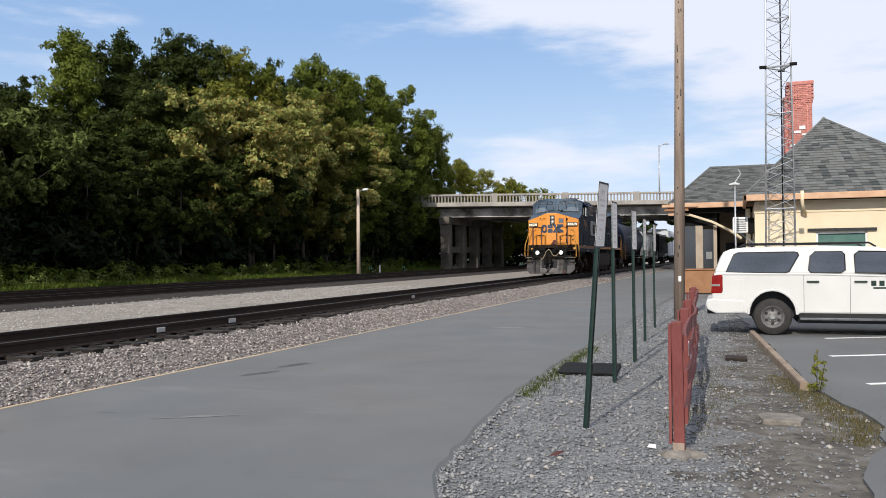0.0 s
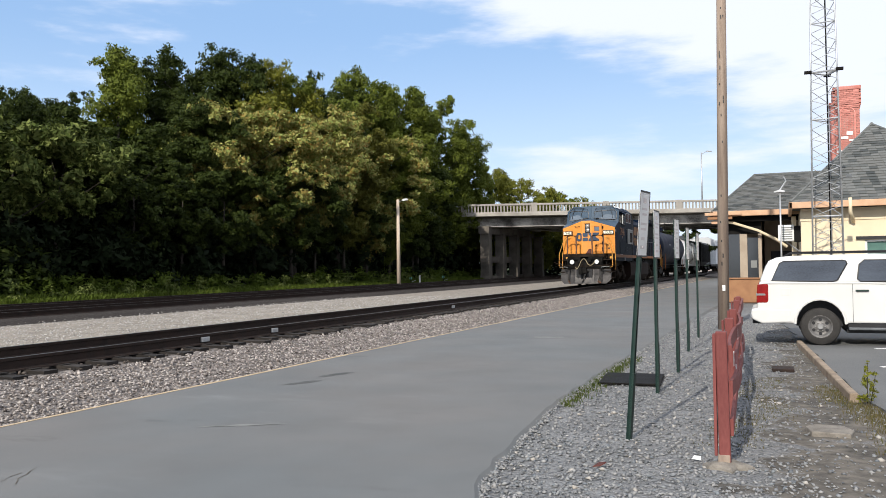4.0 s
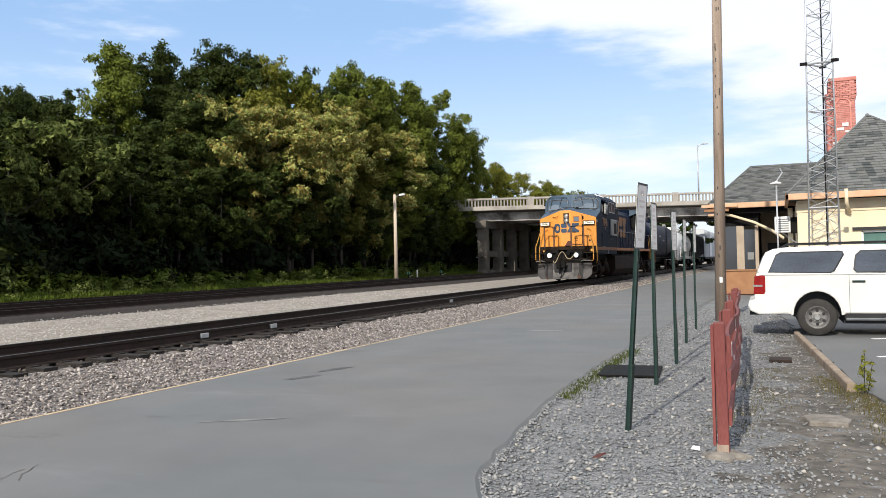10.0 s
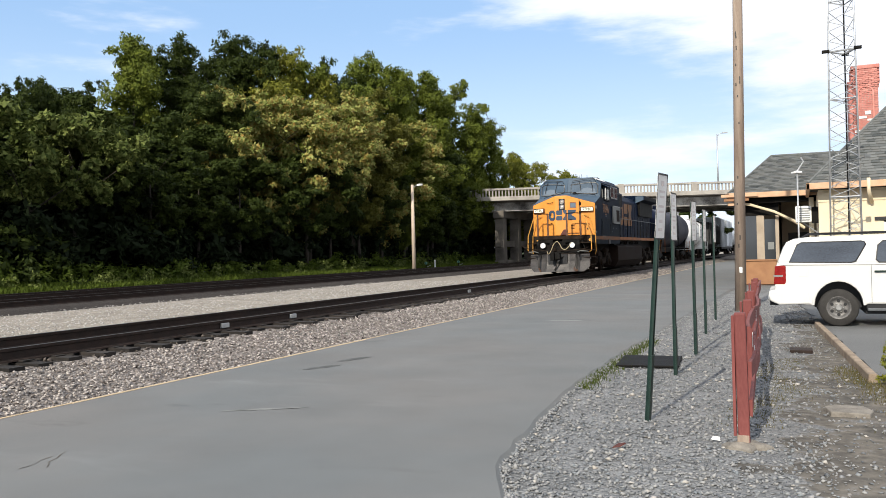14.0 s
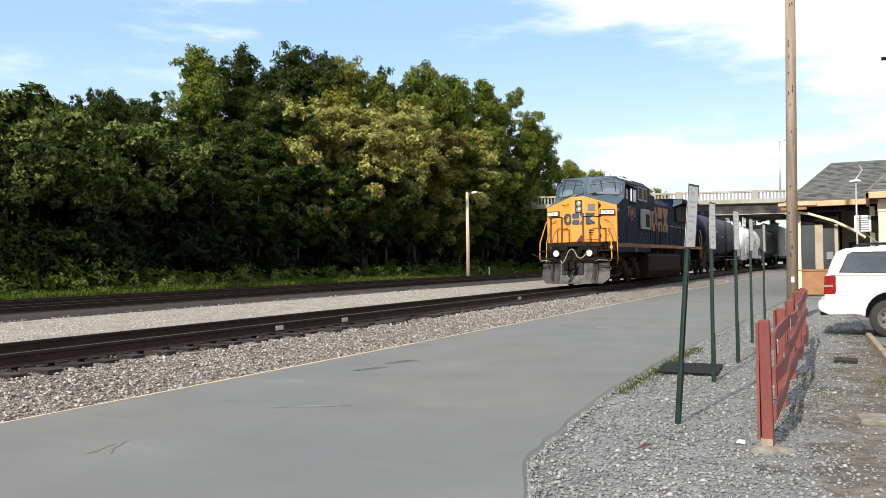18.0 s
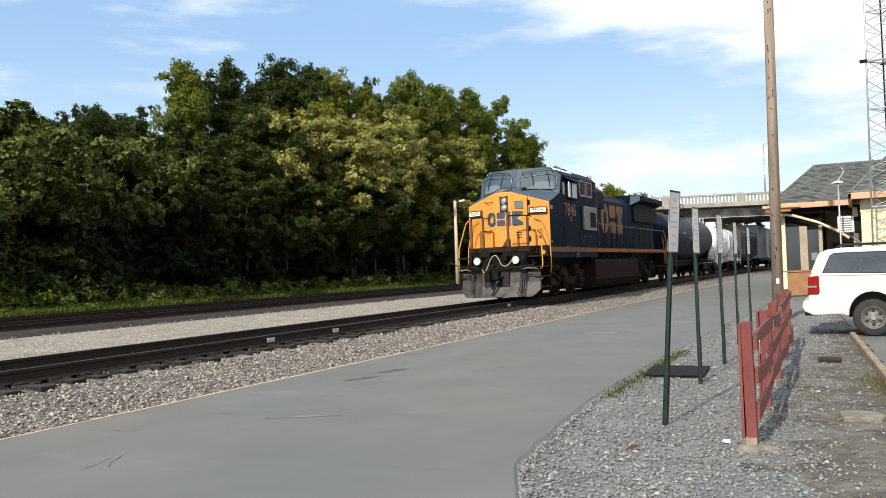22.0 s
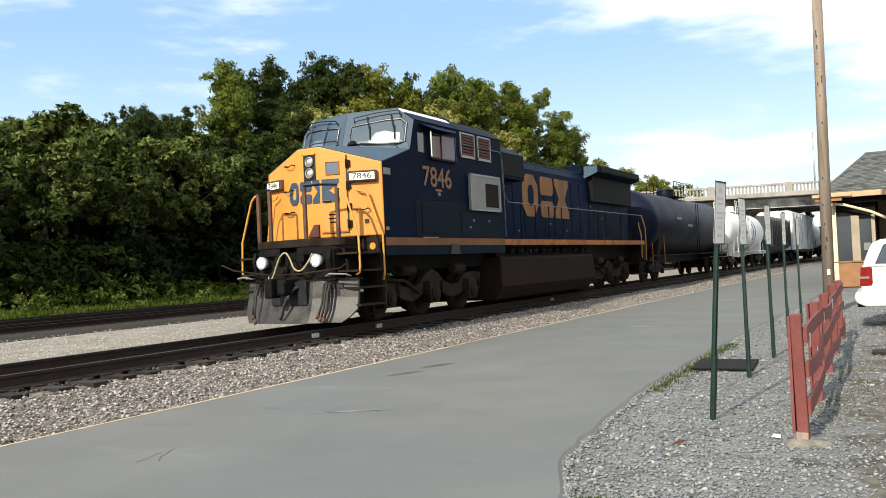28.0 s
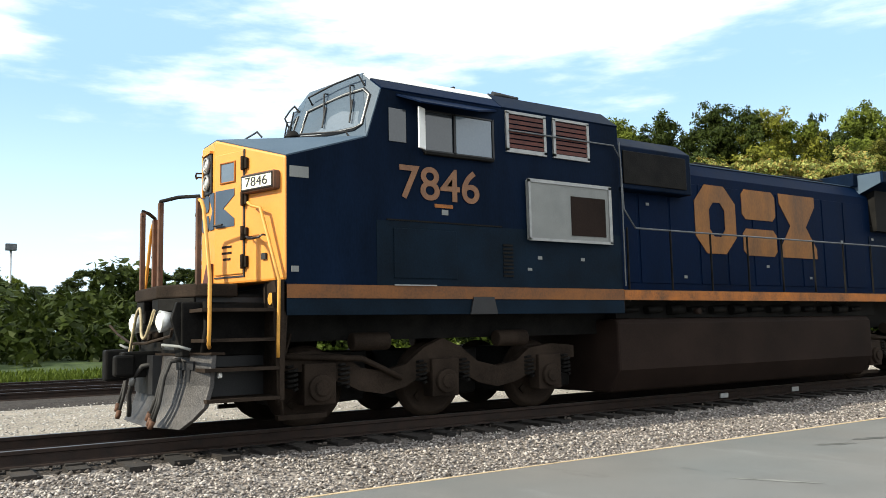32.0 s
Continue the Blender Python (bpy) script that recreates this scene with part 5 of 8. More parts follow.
            for y in (base + 0.45, base + 2.8):
                part("brake_cylinder", M().cyl((x + s * 0.1, y, 1.08), (x + s * 0.1, y + 0.55, 1.08), 0.12, n=14), GRIME, L, "", 0.02)
            part("sand_pipe", M().tube([(x, base - 0.35, 1.2), (x + s * 0.05, base - 0.52, 0.7), (x, base - 0.45, 0.15)], 0.025, 6), GRIME, L)
            part("brake_beam", M().box(x - 0.02, x + 0.1 * s, base - 0.55, base + 0.1, 0.14, 0.2), GRIME, L)
    # front platform and pilot
    part("anticlimber", M().prism([(-1.08, 0.50), (-0.55, 0.18), (0.55, 0.18), (1.08, 0.50), (1.14, 0.62), (1.14, 1.0), (-1.14, 1.0), (-1.14, 0.62)], "z", 1.66, 1.82), GRIME, L, "grimy front platform edge", 0.02)
    for s in (-1, 1):
        lip = M().prism([(s * 0.22, 0.21), (s * 0.55, 0.20), (s * 1.04, 0.50), (s * 0.98, 0.58), (s * 0.22, 0.30)], "z", 1.50, 1.66)
        part("anticlimber_rib", lip, DARK, L, "dark ribs under the platform edge", 0.015)
    for s in (-1, 1):                              # heavy brackets and valve boxes beside the coupler
        part("pilot_bracket", M().prism([(0.36, 1.0), (0.62, 0.98), (0.62, 1.60), (0.30, 1.60), (0.24, 1.40)], "x", s * 0.98 - 0.04, s * 0.98 + 0.04), DARK, L, "", 0.01)
        part("jumper_box", M().box(s * 0.30 - 0.09, s * 0.30 + 0.09, 0.22, 0.36, 1.36, 1.54), DARK, L, "", 0.02)
        part("mu_valve", M().cyl((s * 0.16, 0.22, 1.20), (s * 0.16, 0.36, 1.20), 0.07, n=12).cyl((s * 0.16, 0.18, 1.20), (s * 0.16, 0.22, 1.20), 0.045, n=10), GRIME, L)
        part("corner_strut", M().tube([(s * 1.08, 0.62, 1.60), (s * 1.20, 0.60, 1.30), (s * 1.22, 0.55, 0.98)], 0.035, 8), DARK, L)
    part("pilot_beam", M().box(-1.05, 1.05, 0.35, 1.4, 0.95, 1.60), DARK, L, "dark end beam", 0.02)
    m = M()
    rings = []
    for z, yy, xo in ((0.13, 0.06, 1.22), (0.24, 0.12, 1.35), (0.38, 0.18, 1.47), (0.62, 0.25, 1.46), (0.98, 0.29, 1.44)):
        k = (xo - 0.55) / 0.89
        rings.append([(-xo, yy + 0.30 * k, z), (-0.55, yy, z), (0.55, yy, z), (xo, yy + 0.30 * k, z), (xo, yy + 0.30 * k + 0.06, z), (0.55, yy + 0.06, z), (-0.55, yy + 0.06, z), (-xo, yy + 0.30 * k + 0.06, z)])
    m.loft(rings)
    part("snow_plow", m, PLOW, L, "scraped curved steel pilot plate", 0.01)
    part("plow_top_edge", M().prism([(-1.46, 0.58), (-0.55, 0.27), (0.55, 0.27), (1.46, 0.58), (1.46, 0.74), (0.55, 0.44), (-0.55, 0.44), (-1.46, 0.74)], "z", 0.97, 1.0), GRIME, L)
    for s in (-1, 1):                              # steel brackets and holes in the plow face
        part("plow_slot", M().box(s * 1.0 - 0.17, s * 1.0 + 0.17, -0.012, 0.02, 0.80, 0.90).box(s * 1.0 - 0.12, s * 1.0 - 0.05, -0.012, 0.02, 0.70, 0.82).box(s * 1.0 + 0.04, s * 1.0 + 0.10, -0.012, 0.02, 0.66, 0.82), BLACK, L, "dark bracket slots", at=pose(0, 0.265 + 0.15, 0) @ pose(s * 1.0, 0, 0, 0, 0, s * 18.5) @ pose(-s * 1.0, 0, 0))
        part("cut_lever_handle", M().tube([(s * 0.98, 0.28, 1.05), (s * 0.98, 0.16, 1.06), (s * 1.10, 0.12, 1.10), (s * 1.42, 0.22, 1.08), (s * 1.46, 0.34, 1.04)], 0.018, 8), PANEL_GREY, L, "pale bent lever handle")
    part("plow_opening", M().box(-0.46, 0.46, 0.17, 0.36, 0.50, 0.97), BLACK, L, "dark opening round the coupler")
    m = M().box(-0.17, 0.17, -0.12, 0.4, 0.70, 1.02)
    m.box(-0.24, -0.05, -0.28, 0.0, 0.66, 1.05)
    m.box(0.06, 0.22, -0.22, 0.02, 0.72, 0.98)
    part("coupler", m, DARK, L, "dark knuckle coupler", 0.03)
    part("brake_hose", M().tube([(0.30, 0.26, 0.86), (0.24, 0.10, 0.84), (0.12, 0.02, 0.70), (0.0, 0.0, 0.48), (-0.06, 0.02, 0.30), (-0.12, 0.03, 0.22)], 0.032, 8), HOSE, L, "thick brake hose")
    part("hose_collar", M().cyl((0.12, 0.02, 0.72), (0.07, 0.012, 0.61), 0.042, n=8), BARE_METAL, L)
    part("cut_lever", M().tube([(-1.75, 0.1, 1.38), (-1.45, 0.15, 1.25), (-0.4, 0.1, 1.12), (0.4, 0.1, 1.12), (1.35, 0.15, 1.2), (1.5, 0.12, 1.28)], 0.018, 6), GRIME, L)
    for s in (-1, 1):
        part("ditch_light_housing", M().cyl((s * 0.71, 0.36, 1.38), (s * 0.71, 0.18, 1.38), 0.10, 0.135, 16), GALV, L)
        part("ditch_light", M().revolve([(0.02, -0.03), (0.07, -0.022), (0.098, 0.0), (0.098, 0.01)], (s * 0.71, 0.175, 1.38), "y", 16), LENS, L, "lit round ditch light")
        for k in range(3 if s > 0 else 2):
            x = s * (0.86 + 0.075 * k)
            dx, dz = 0.02 * math.sin(2.3 * k + s), 0.05 * math.sin(4.1 * k + 2 * s)
            part("air_hose", M().tube([(x, 0.36, 0.92), (x + dx * 0.3, 0.24, 0.90), (x + dx, 0.17, 0.72), (x + 1.2 * dx, 0.12, 0.46 + dz), (x + 0.5 * dx - 0.03 * s, 0.06, 0.26 + dz)], 0.024, 8), HOSE, L, "hanging rubber air hose")
            part("hose_glad_hand", M().cyl((x + 0.5 * dx - 0.03 * s, 0.06, 0.27 + dz), (x + 0.5 * dx - 0.07 * s, 0.03, 0.18 + dz), 0.038, 0.03, 8), RUST_POST, L, "rusty hose coupling")
        # corner steps
        for i, z in enumerate((0.45, 0.80, 1.14, 1.49)):
            part("step", M().box(s * 1.02, s * 1.55, 0.50 - 0.02 * i, 1.38, z - 0.02, z + 0.02), GRIME, L, "worn grating step")
        part("step_side", M().prism([(1.36, 0.40), (1.42, 0.40), (1.50, 1.70), (1.30, 1.70)], "x", s * 1.50 - 0.02, s * 1.50 + 0.02), GRIME, L)
        part("step_back", M().box(s * 0.98, s * 1.02, 0.5, 1.40, 0.4, 1.66), BLACK, L)
        part("step_side", M().box(s * 1.02, s * 1.55, 1.37, 1.43, 0.42, 1.85), GRIME, L, "grimy step end plate")
        part("marker_reflector", M().cyl((s * 1.30, 1.368, 1.63), (s * 1.30, 1.345, 1.63), 0.075, n=14), RAILING_YELLOW, L, "round yellow reflector")
        part("step_light", M().cyl((s * 1.45, 0.7, 0.74), (s * 1.45, 0.66, 0.74), 0.035, n=8), WHITE, L)
        # railings
        part("corner_handrail", M().tube([(s * 1.44, 0.56, 1.06), (s * 1.54, 0.52, 1.10), (s * 1.56, 0.52, 1.22), (s * 1.54, 0.53, 1.85), (s * 1.25, 0.54, 2.70), (s * 1.16, 0.54, 2.80), (s * 1.05, 0.54, 2.84)], 0.024, 8), RAILING_YELLOW, L, "bent yellow grab rail")
        part("corner_handrail", M().tube([(s * 1.53, 1.36, 0.92), (s * 1.58, 1.34, 1.1), (s * 1.56, 1.36, 1.85), (s * 1.3, 1.22, 2.75), (s * 1.1, 1.18, 2.80), (s * 1.05, 1.15, 2.85)], 0.022, 8), RAILING_YELLOW, L, "bent yellow grab rail")
        for x, y in ((0.46, 0.24), (1.05, 0.54)):
            part("railing_post", M().box(s * x - 0.038, s * x + 0.038, y - 0.03, y + 0.03, 1.80, 2.86), RUST_POST, L, "rusty railing post", 0.008)
        part("front_handrail", M().tube([(s * 0.44, 0.23, 2.80), (s * 0.46, 0.24, 2.88), (s * 0.75, 0.38, 2.90), (s * 1.05, 0.54, 2.88), (s * 1.07, 0.55, 2.80)], 0.024, 8), DARK, L, "dark top rail")
        nb = on_nose(s * 1.17, 3.09)
        part("number_board", M().box(-0.315, 0.315, -0.10, 0.05, -0.120, 0.120), RUST_POST, L, "rusty number board box", 0.03, at=nb)
        part("number_board_rim", M().tube([(-0.285, -0.102, -0.085), (0.285, -0.102, -0.085), (0.285, -0.102, 0.085), (-0.285, -0.102, 0.085), (-0.285, -0.102, -0.085)], 0.014, 6), BLACK, L, at=nb)
        part("number_board_face", M().box(-0.272, 0.272, -0.108, -0.098, -0.075, 0.075), BOARD, L, "cream lit number board", at=nb)
        words("7846", 0.17, 0.002, BLACK, L, nb @ pose(0, -0.113, 0) @ FACE, "board_number", 0.0, 1.25)
        for x, z in ((0.55, 3.46), (0.62, 2.92), (0.62, 2.45)) if s < 0 else ((1.12, 2.42),):
            part("nose_grab", M().tube([(-0.15, 0.01, 0), (-0.15, -0.09, 0), (-0.08, -0.10, -0.03), (0.08, -0.10, -0.03), (0.15, -0.09, 0), (0.15, 0.01, 0)], 0.014, 6), BLACK if s > 0 else GRIME, L, "bent grab iron", at=on_nose(s * x, z))
    dm = on_nose(0.56, 0)
    part("nose_door", M().box(-0.27, 0.29, -0.022, -0.002, 1.97, nose_top(0.85) - 0.04), YELLOW, L, "yellow nose door", 0.012, at=dm)
    seam = M().box(0.292, 0.312, -0.014, 0.0, 1.93, nose_top(0.88) - 0.02).box(-0.29, 0.31, -0.012, 0.0, 1.93, 1.95)
    part("door_seam", seam, BLACK, L, "dark rusty door seam", at=dm)
    for z in (2.12, 2.48, 2.92, 3.38):
        part("door_hinge", M().box(0.30, 0.38, -0.04, 0.0, z - 0.07, z + 0.07).cyl((0.31, -0.04, z - 0.09), (0.31, -0.04, z + 0.09), 0.03, n=8), GRIME, L, "grimy door hinge", 0.006, at=dm)
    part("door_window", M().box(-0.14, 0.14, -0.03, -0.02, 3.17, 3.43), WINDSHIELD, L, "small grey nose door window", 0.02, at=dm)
    part("door_window_gasket", M().tube([(-0.14, -0.028, 3.17), (0.14, -0.028, 3.17), (0.14, -0.028, 3.43), (-0.14, -0.028, 3.43), (-0.14, -0.028, 3.17)], 0.016, 6), YELLOW_WORN, L, at=dm)
    part("door_latch", M().tube([(-0.22, -0.02, 2.62), (-0.22, -0.07, 2.62), (-0.06, -0.07, 2.62)], 0.016, 6), BLACK, L, at=dm)
    part("headlight_housing", M().box(-0.13, 0.19, yc - 0.03, yc - 0.002, 3.08, 3.62), BLACK, L, "black recess of the twin headlights", 0.015)
    part("headlight_bezel", M().box(-0.14, -0.10, yc - 0.05, yc, 3.06, 3.64).box(-0.14, 0.2, yc - 0.05, yc, 3.62, 3.65), YELLOW, L)
    for z in (3.23, 3.47):
        part("headlight_ring", M().revolve([(0.10, 0.0), (0.115, -0.02), (0.10, -0.045), (0.085, -0.03)], (0.06, yc - 0.03, z), "y", 18, True, False), BARE_METAL, L, "bright headlight ring")
        part("headlight", M().revolve([(0.02, -0.035), (0.06, -0.028), (0.09, -0.006), (0.09, 0.01)], (0.06, yc - 0.034, z), "y", 16), HEADLAMP, L, "clear sealed headlight")
    # nose emblem: a ring, two bars and a waisted block, plain faded blue
    ring, hole = [(-0.19, 2.70), (-0.09, 2.59), (0.09, 2.59), (0.18, 2.67), (0.18, 3.00), (0.09, 3.08), (-0.09, 3.08), (-0.19, 2.97)], [(-0.07, 2.76), (-0.03, 2.71), (0.05, 2.71), (0.09, 2.76), (0.09, 2.91), (0.05, 2.96), (-0.03, 2.96), (-0.07, 2.91)]
    m = M()
    m.add([(x, y, z) for y in (-0.014, -0.004) for x, z in ring + hole], [f for i in range(8) for j in ((i + 1) % 8,) for f in ((16 + i, 16 + j, 24 + j, 24 + i), (i, j, 8 + j, 8 + i), (i, j, 16 + j, 16 + i), (8 + i, 8 + j, 24 + j, 24 + i))])
    part("nose_emblem_ring", m, NOSE_BLUE, L, "plain faded blue ring", at=on_nose(-0.47, 0))
    for z0, z1 in ((2.59, 2.80), (2.85, 3.08)):
        part("nose_emblem_bar", M().prism([(-0.25, z0 + 0.04), (-0.20, z0), (0.02, z0), (0.06, z0 + 0.04), (0.06, z1 - 0.04), (0.02, z1), (-0.20, z1), (-0.25, z1 - 0.04)], "y", -0.014, -0.004), NOSE_BLUE, L, "plain faded blue bar", at=on_nose(0, 0))
    part("nose_emblem_block", M().prism([(0.09, 2.59), (0.27, 2.59), (0.27, 3.08), (0.09, 3.08), (0.09, 3.00), (0.22, 2.84), (0.09, 2.67)], "y", -0.014, -0.004), NOSE_BLUE, L, "plain faded blue block", at=on_nose(0, 0))
    part("nose_emblem_block", M().prism([(-0.25, 2.59), (0.13, 2.59), (0.13, 2.69), (-0.09, 2.84), (0.13, 2.99), (0.13, 3.08), (-0.25, 3.08)], "y", -0.030, -0.024), NOSE_BLUE, L, "plain faded blue block", at=dm)
    part("steam_cover", M().prism([(-0.16, 1.87), (0.14, 1.87), (0.14, 2.14), (0.02, 2.14)], "y", -0.06, 0.0), RED_LOUVRE, L, "red-brown cover plate on the nose", 0.01, at=on_nose(0.10, 0))
    part("nose_latch", M().box(-0.03, 0.05, -0.03, 0.0, 2.12, 2.20), BLACK, L, at=on_nose(1.20, 0))
    bars(L, dm @ pose(-0.02, -0.026, 2.25) @ FACE, [(0.2, 0.03, 0, 0.08), (0.2, 0.03, 0, 0.0), (0.16, 0.03, 0, -0.08)], GRIME)
    hang = [Vector((p[0] * 1.25 + 0.03, p[1] + 0.10, p[2])) for p in ((-0.44, 0.2, 1.34), (-0.42, 0.06, 1.10), (-0.36, -0.01, 0.98), (-0.27, -0.02, 1.10), (-0.14, 0.0, 1.45), (-0.02, 0.01, 1.56), (0.08, 0.0, 1.44), (0.18, -0.02, 1.23), (0.32, -0.02, 1.19), (0.46, 0.0, 1.36), (0.54, 0.04, 1.54), (0.56, 0.2, 1.56))]
    pts = []
    for i in range(len(hang) - 3):                 # smooth hanging loops
        p0, p1, p2, p3 = hang[i:i + 4]
        for k in range(6):
            u = k / 6
            pts.append(0.5 * (2 * p1 + (p2 - p0) * u + (2 * p0 - 5 * p1 + 4 * p2 - p3) * u * u + (3 * p1 - p0 - 3 * p2 + p3) * u ** 3))
    part("jumper_cable", M().tube(pts, 0.019, 8), CABLE, L, "looped dirty tan jumper cable")
    # roof fittings
    for x, y in ((0.5, 3.2), (0.3, 3.6), (0.6, 3.9)):
        part("antenna", M().cyl((x, y, 4.75), (x, y, 4.95), 0.012, n=6), BLACK, L)
    part("roof_antenna_bar", M().box(0.2, 0.9, 4.4, 4.44, 4.84, 4.87).cyl((0.55, 4.42, 4.74), (0.55, 4.42, 4.86), 0.02, n=6), BLACK, L)
    m = M().cyl((0.7, 5.5, 4.76), (0.7, 5.5, 4.86), 0.03, n=8)
    for k in (-0.12, 0, 0.12):
        m.cyl((0.7 + k, 5.7, 4.88), (0.7 + k, 5.2, 4.88), 0.03, 0.055, 8)
    part("horn", m, BLACK, L, "black roof horn")
    # rear end
    part("rear_beam", M().box(-1.5, 1.5, 20.2, 20.5, 1.0, 1.80), GRIME, L)
    for s in (-1, 1):
        part("rear_handrail", M().tube([(s * 1.52, 20.1, 2.8), (s * 1.55, 20.45, 2.3), (s * 1.55, 20.45, 1.0)], 0.022, 8), RAILING_YELLOW, L, "yellow end handrail")
        part("rear_handrail", M().tube([(s * 1.52, 19.6, 2.5), (s * 1.55, 19.85, 2.0), (s * 1.55, 19.85, 1.1)], 0.022, 8), RAILING_YELLOW, L, "yellow end handrail")
        for z in (0.45, 0.85, 1.25):
            part("step", M().box(s * 1.05, s * 1.52, 19.8, 20.45, z - 0.02, z + 0.02), GRIME, L)
    part("rear_coupler", M().box(-0.15, 0.15, 20.4, 21.05, 0.72, 1.0), DARK, L, "", 0.03)
    return L


def bogie(parent, yc):
    for k in (-0.89, 0.89):
        wheelset(parent, yc + k, 0.46)
    for s in (-1, 1):
        x = s * 1.03
        t = M()
        t.prism([(yc - 1.2, 0.50), (yc - 0.55, 0.42), (yc + 0.55, 0.42), (yc + 1.2, 0.50), (yc + 1.2, 0.66), (yc + 0.6, 0.84), (yc - 0.6, 0.84), (yc - 1.2, 0.66)], "x", x - 0.06, x + 0.06)
        for k in (-0.89, 0.89):
            t.cyl((x, yc + k, 0.46), (x + s * 0.14, yc + k, 0.46), 0.12, n=10)
        part("truck_side", t, DARK, parent, bevel=0.02)
    part("bolster", M().box(-1.1, 1.1, yc - 0.2, yc + 0.2, 0.5, 0.9), DARK, parent)


def make_tank_car(name, label, offset, length, radius, zc, shell, trim, dome=True):
    c = rail_car(name, label, "tank car", offset)
    prof = [(0.05, 0.62), (radius * 0.45, 0.68), (radius * 0.78, 0.84), (radius * 0.95, 1.1), (radius, 1.4), (radius, length - 1.4), (radius * 0.95, length - 1.1), (radius * 0.78, length - 0.84), (radius * 0.45, length - 0.68), (0.05, length - 0.62)]
    part("tank", M().revolve(prof, (0, 0, zc), "y", 40), shell, c, "cylindrical tank shell")
    part("underframe", M().box(-0.25, 0.25, 0.3, length - 0.3, 0.8, 1.15).box(-1.35, 1.35, 0.35, 0.75, 0.95, 1.1).box(-1.35, 1.35, length - 0.75, length - 0.35, 0.95, 1.1), trim, c)
    for y in (2.2, length - 2.2):
        part("saddle", M().prism([(-1.2, 0.95), (1.2, 0.95), (radius * 0.9, zc - 0.5), (-radius * 0.9, zc - 0.5)], "y", y - 0.25, y + 0.25), trim, c)
        bogie(c, y)
    for s in (-1, 1):
        part("side_rail", M().tube([(s * 1.42, 0.5, 1.16), (s * 1.42, length - 0.5, 1.16)], 0.025, 6), trim, c)
        for y in (0.5, 2.4, length - 2.4, length - 0.5):
            part("grab_iron", M().tube([(s * 1.44, y, 0.75), (s * 1.44, y, 2.1 if y in (2.4,) else 1.7)], 0.02, 6), YELLOW_WORN if name == "black_tank_car" else trim, c)
        for i, y in enumerate((0.3, 0.42)):
            yy = length * y
            zz = zc + 0.25 - 0.3 * i
            xx = math.sqrt(max(0.01, radius ** 2 - (zz - zc) ** 2))
            bars(c, Matrix.Translation((s * (xx + 0.012), yy, zz)) @ (SIDE if s > 0 else Matrix.Rotation(math.pi, 4, "Z") @ SIDE), [(0.9, 0.12, 0, 0)], PANEL_GREY)
    if shell == TANK_WHITE:
        for y in (length * 0.60, length * 0.66):
            part("tank_band", M().revolve([(radius + 0.004, -0.06), (radius + 0.018, -0.05), (radius + 0.018, 0.05), (radius + 0.004, 0.06)], (0, y, zc), "y", 40, True, False), DARK, c, "dark steel band round the tank")
    if dome:
        d = M().cyl((0, length / 2, zc + radius - 0.1), (0, length / 2, zc + radius + 0.35), 0.42, n=20)
        d.cyl((0, length / 2, zc + radius + 0.35), (0, length / 2, zc + radius + 0.42), 0.46, 0.4, 20)
        part("dome", d, shell, c, bevel=0.02)
        r = M()
        for s in (-1, 1):
            for yy in (-1.0, -0.35, 0.35, 1.0):
                r.cyl((s * 0.7, length / 2 + yy, zc + radius - 0.25), (s * 0.7, length / 2 + yy, zc + radius + 0.75), 0.02, n=6)
            for zz in (0.4, 0.75):
                r.tube([(s * 0.7, length / 2 - 1.0, zc + radius + zz), (s * 0.7, length / 2 + 1.0, zc + radius + zz)], 0.02, 6)
        r.box(-0.72, 0.72, length / 2 - 1.05, length / 2 + 1.05, zc + radius - 0.02, zc + radius + 0.02)
        part("top_platform", r, trim, c, "railed loading platform")
        lad = M()
        for zz in np.arange(1.2, zc + radius, 0.3):
            lad.tube([(radius * 0.98 + 0.08, length / 2 - 0.22, zz), (radius * 0.98 + 0.08, length / 2 + 0.22, zz)], 0.014, 6)
        for k in (-0.22, 0.22):
            lad.tube([(radius * 0.98 + 0.08, length / 2 + k, 1.1), (radius * 0.98 + 0.08, length / 2 + k, zc + radius * 0.7)], 0.018, 6)
        part("ladder", lad, trim, c)
    for y in (-0.35, length - 0.35):
        part("coupler", M().box(-0.14, 0.14, y, y + 0.7, 0.72, 0.98), DARK, c)
    return c


def make_hopper(offset, length):
    c = rail_car("covered_hopper", "dark covered hopper car with ribbed sides", "freight car", offset)
    part("body", M().prism([(-1.5, 1.5), (-1.55, 3.55), (-1.2, 3.85), (1.2, 3.85), (1.55, 3.55), (1.5, 1.5), (0.6, 0.9), (-0.6, 0.9)], "y", 0.9, length - 0.9), HOPPER, c, "", 0.02)
    for s in (-1, 1):
        for y in np.arange(1.2, length - 1.0, 0.9):
            part("rib", M().box(s * 1.52, s * 1.6, y, y + 0.09, 1.45, 3.55), HOPPER, c)
    part("roof_walk", M().box(-0.4, 0.4, 0.8, length - 0.8, 3.86, 3.95), DARK, c)
    part("underframe", M().box(-0.3, 0.3, 0.2, length - 0.2, 0.8, 1.2), DARK, c)
    for y in (1.9, length - 1.9):
        bogie(c, y)
    for s in (-1, 1):
        for y in (0.4, length - 0.4):
            lad = M().tube([(s * 1.45, y, 0.6), (s * 1.45, y, 3.8)], 0.03, 6)
            part("end_ladder", lad, DARK, c)
    return c


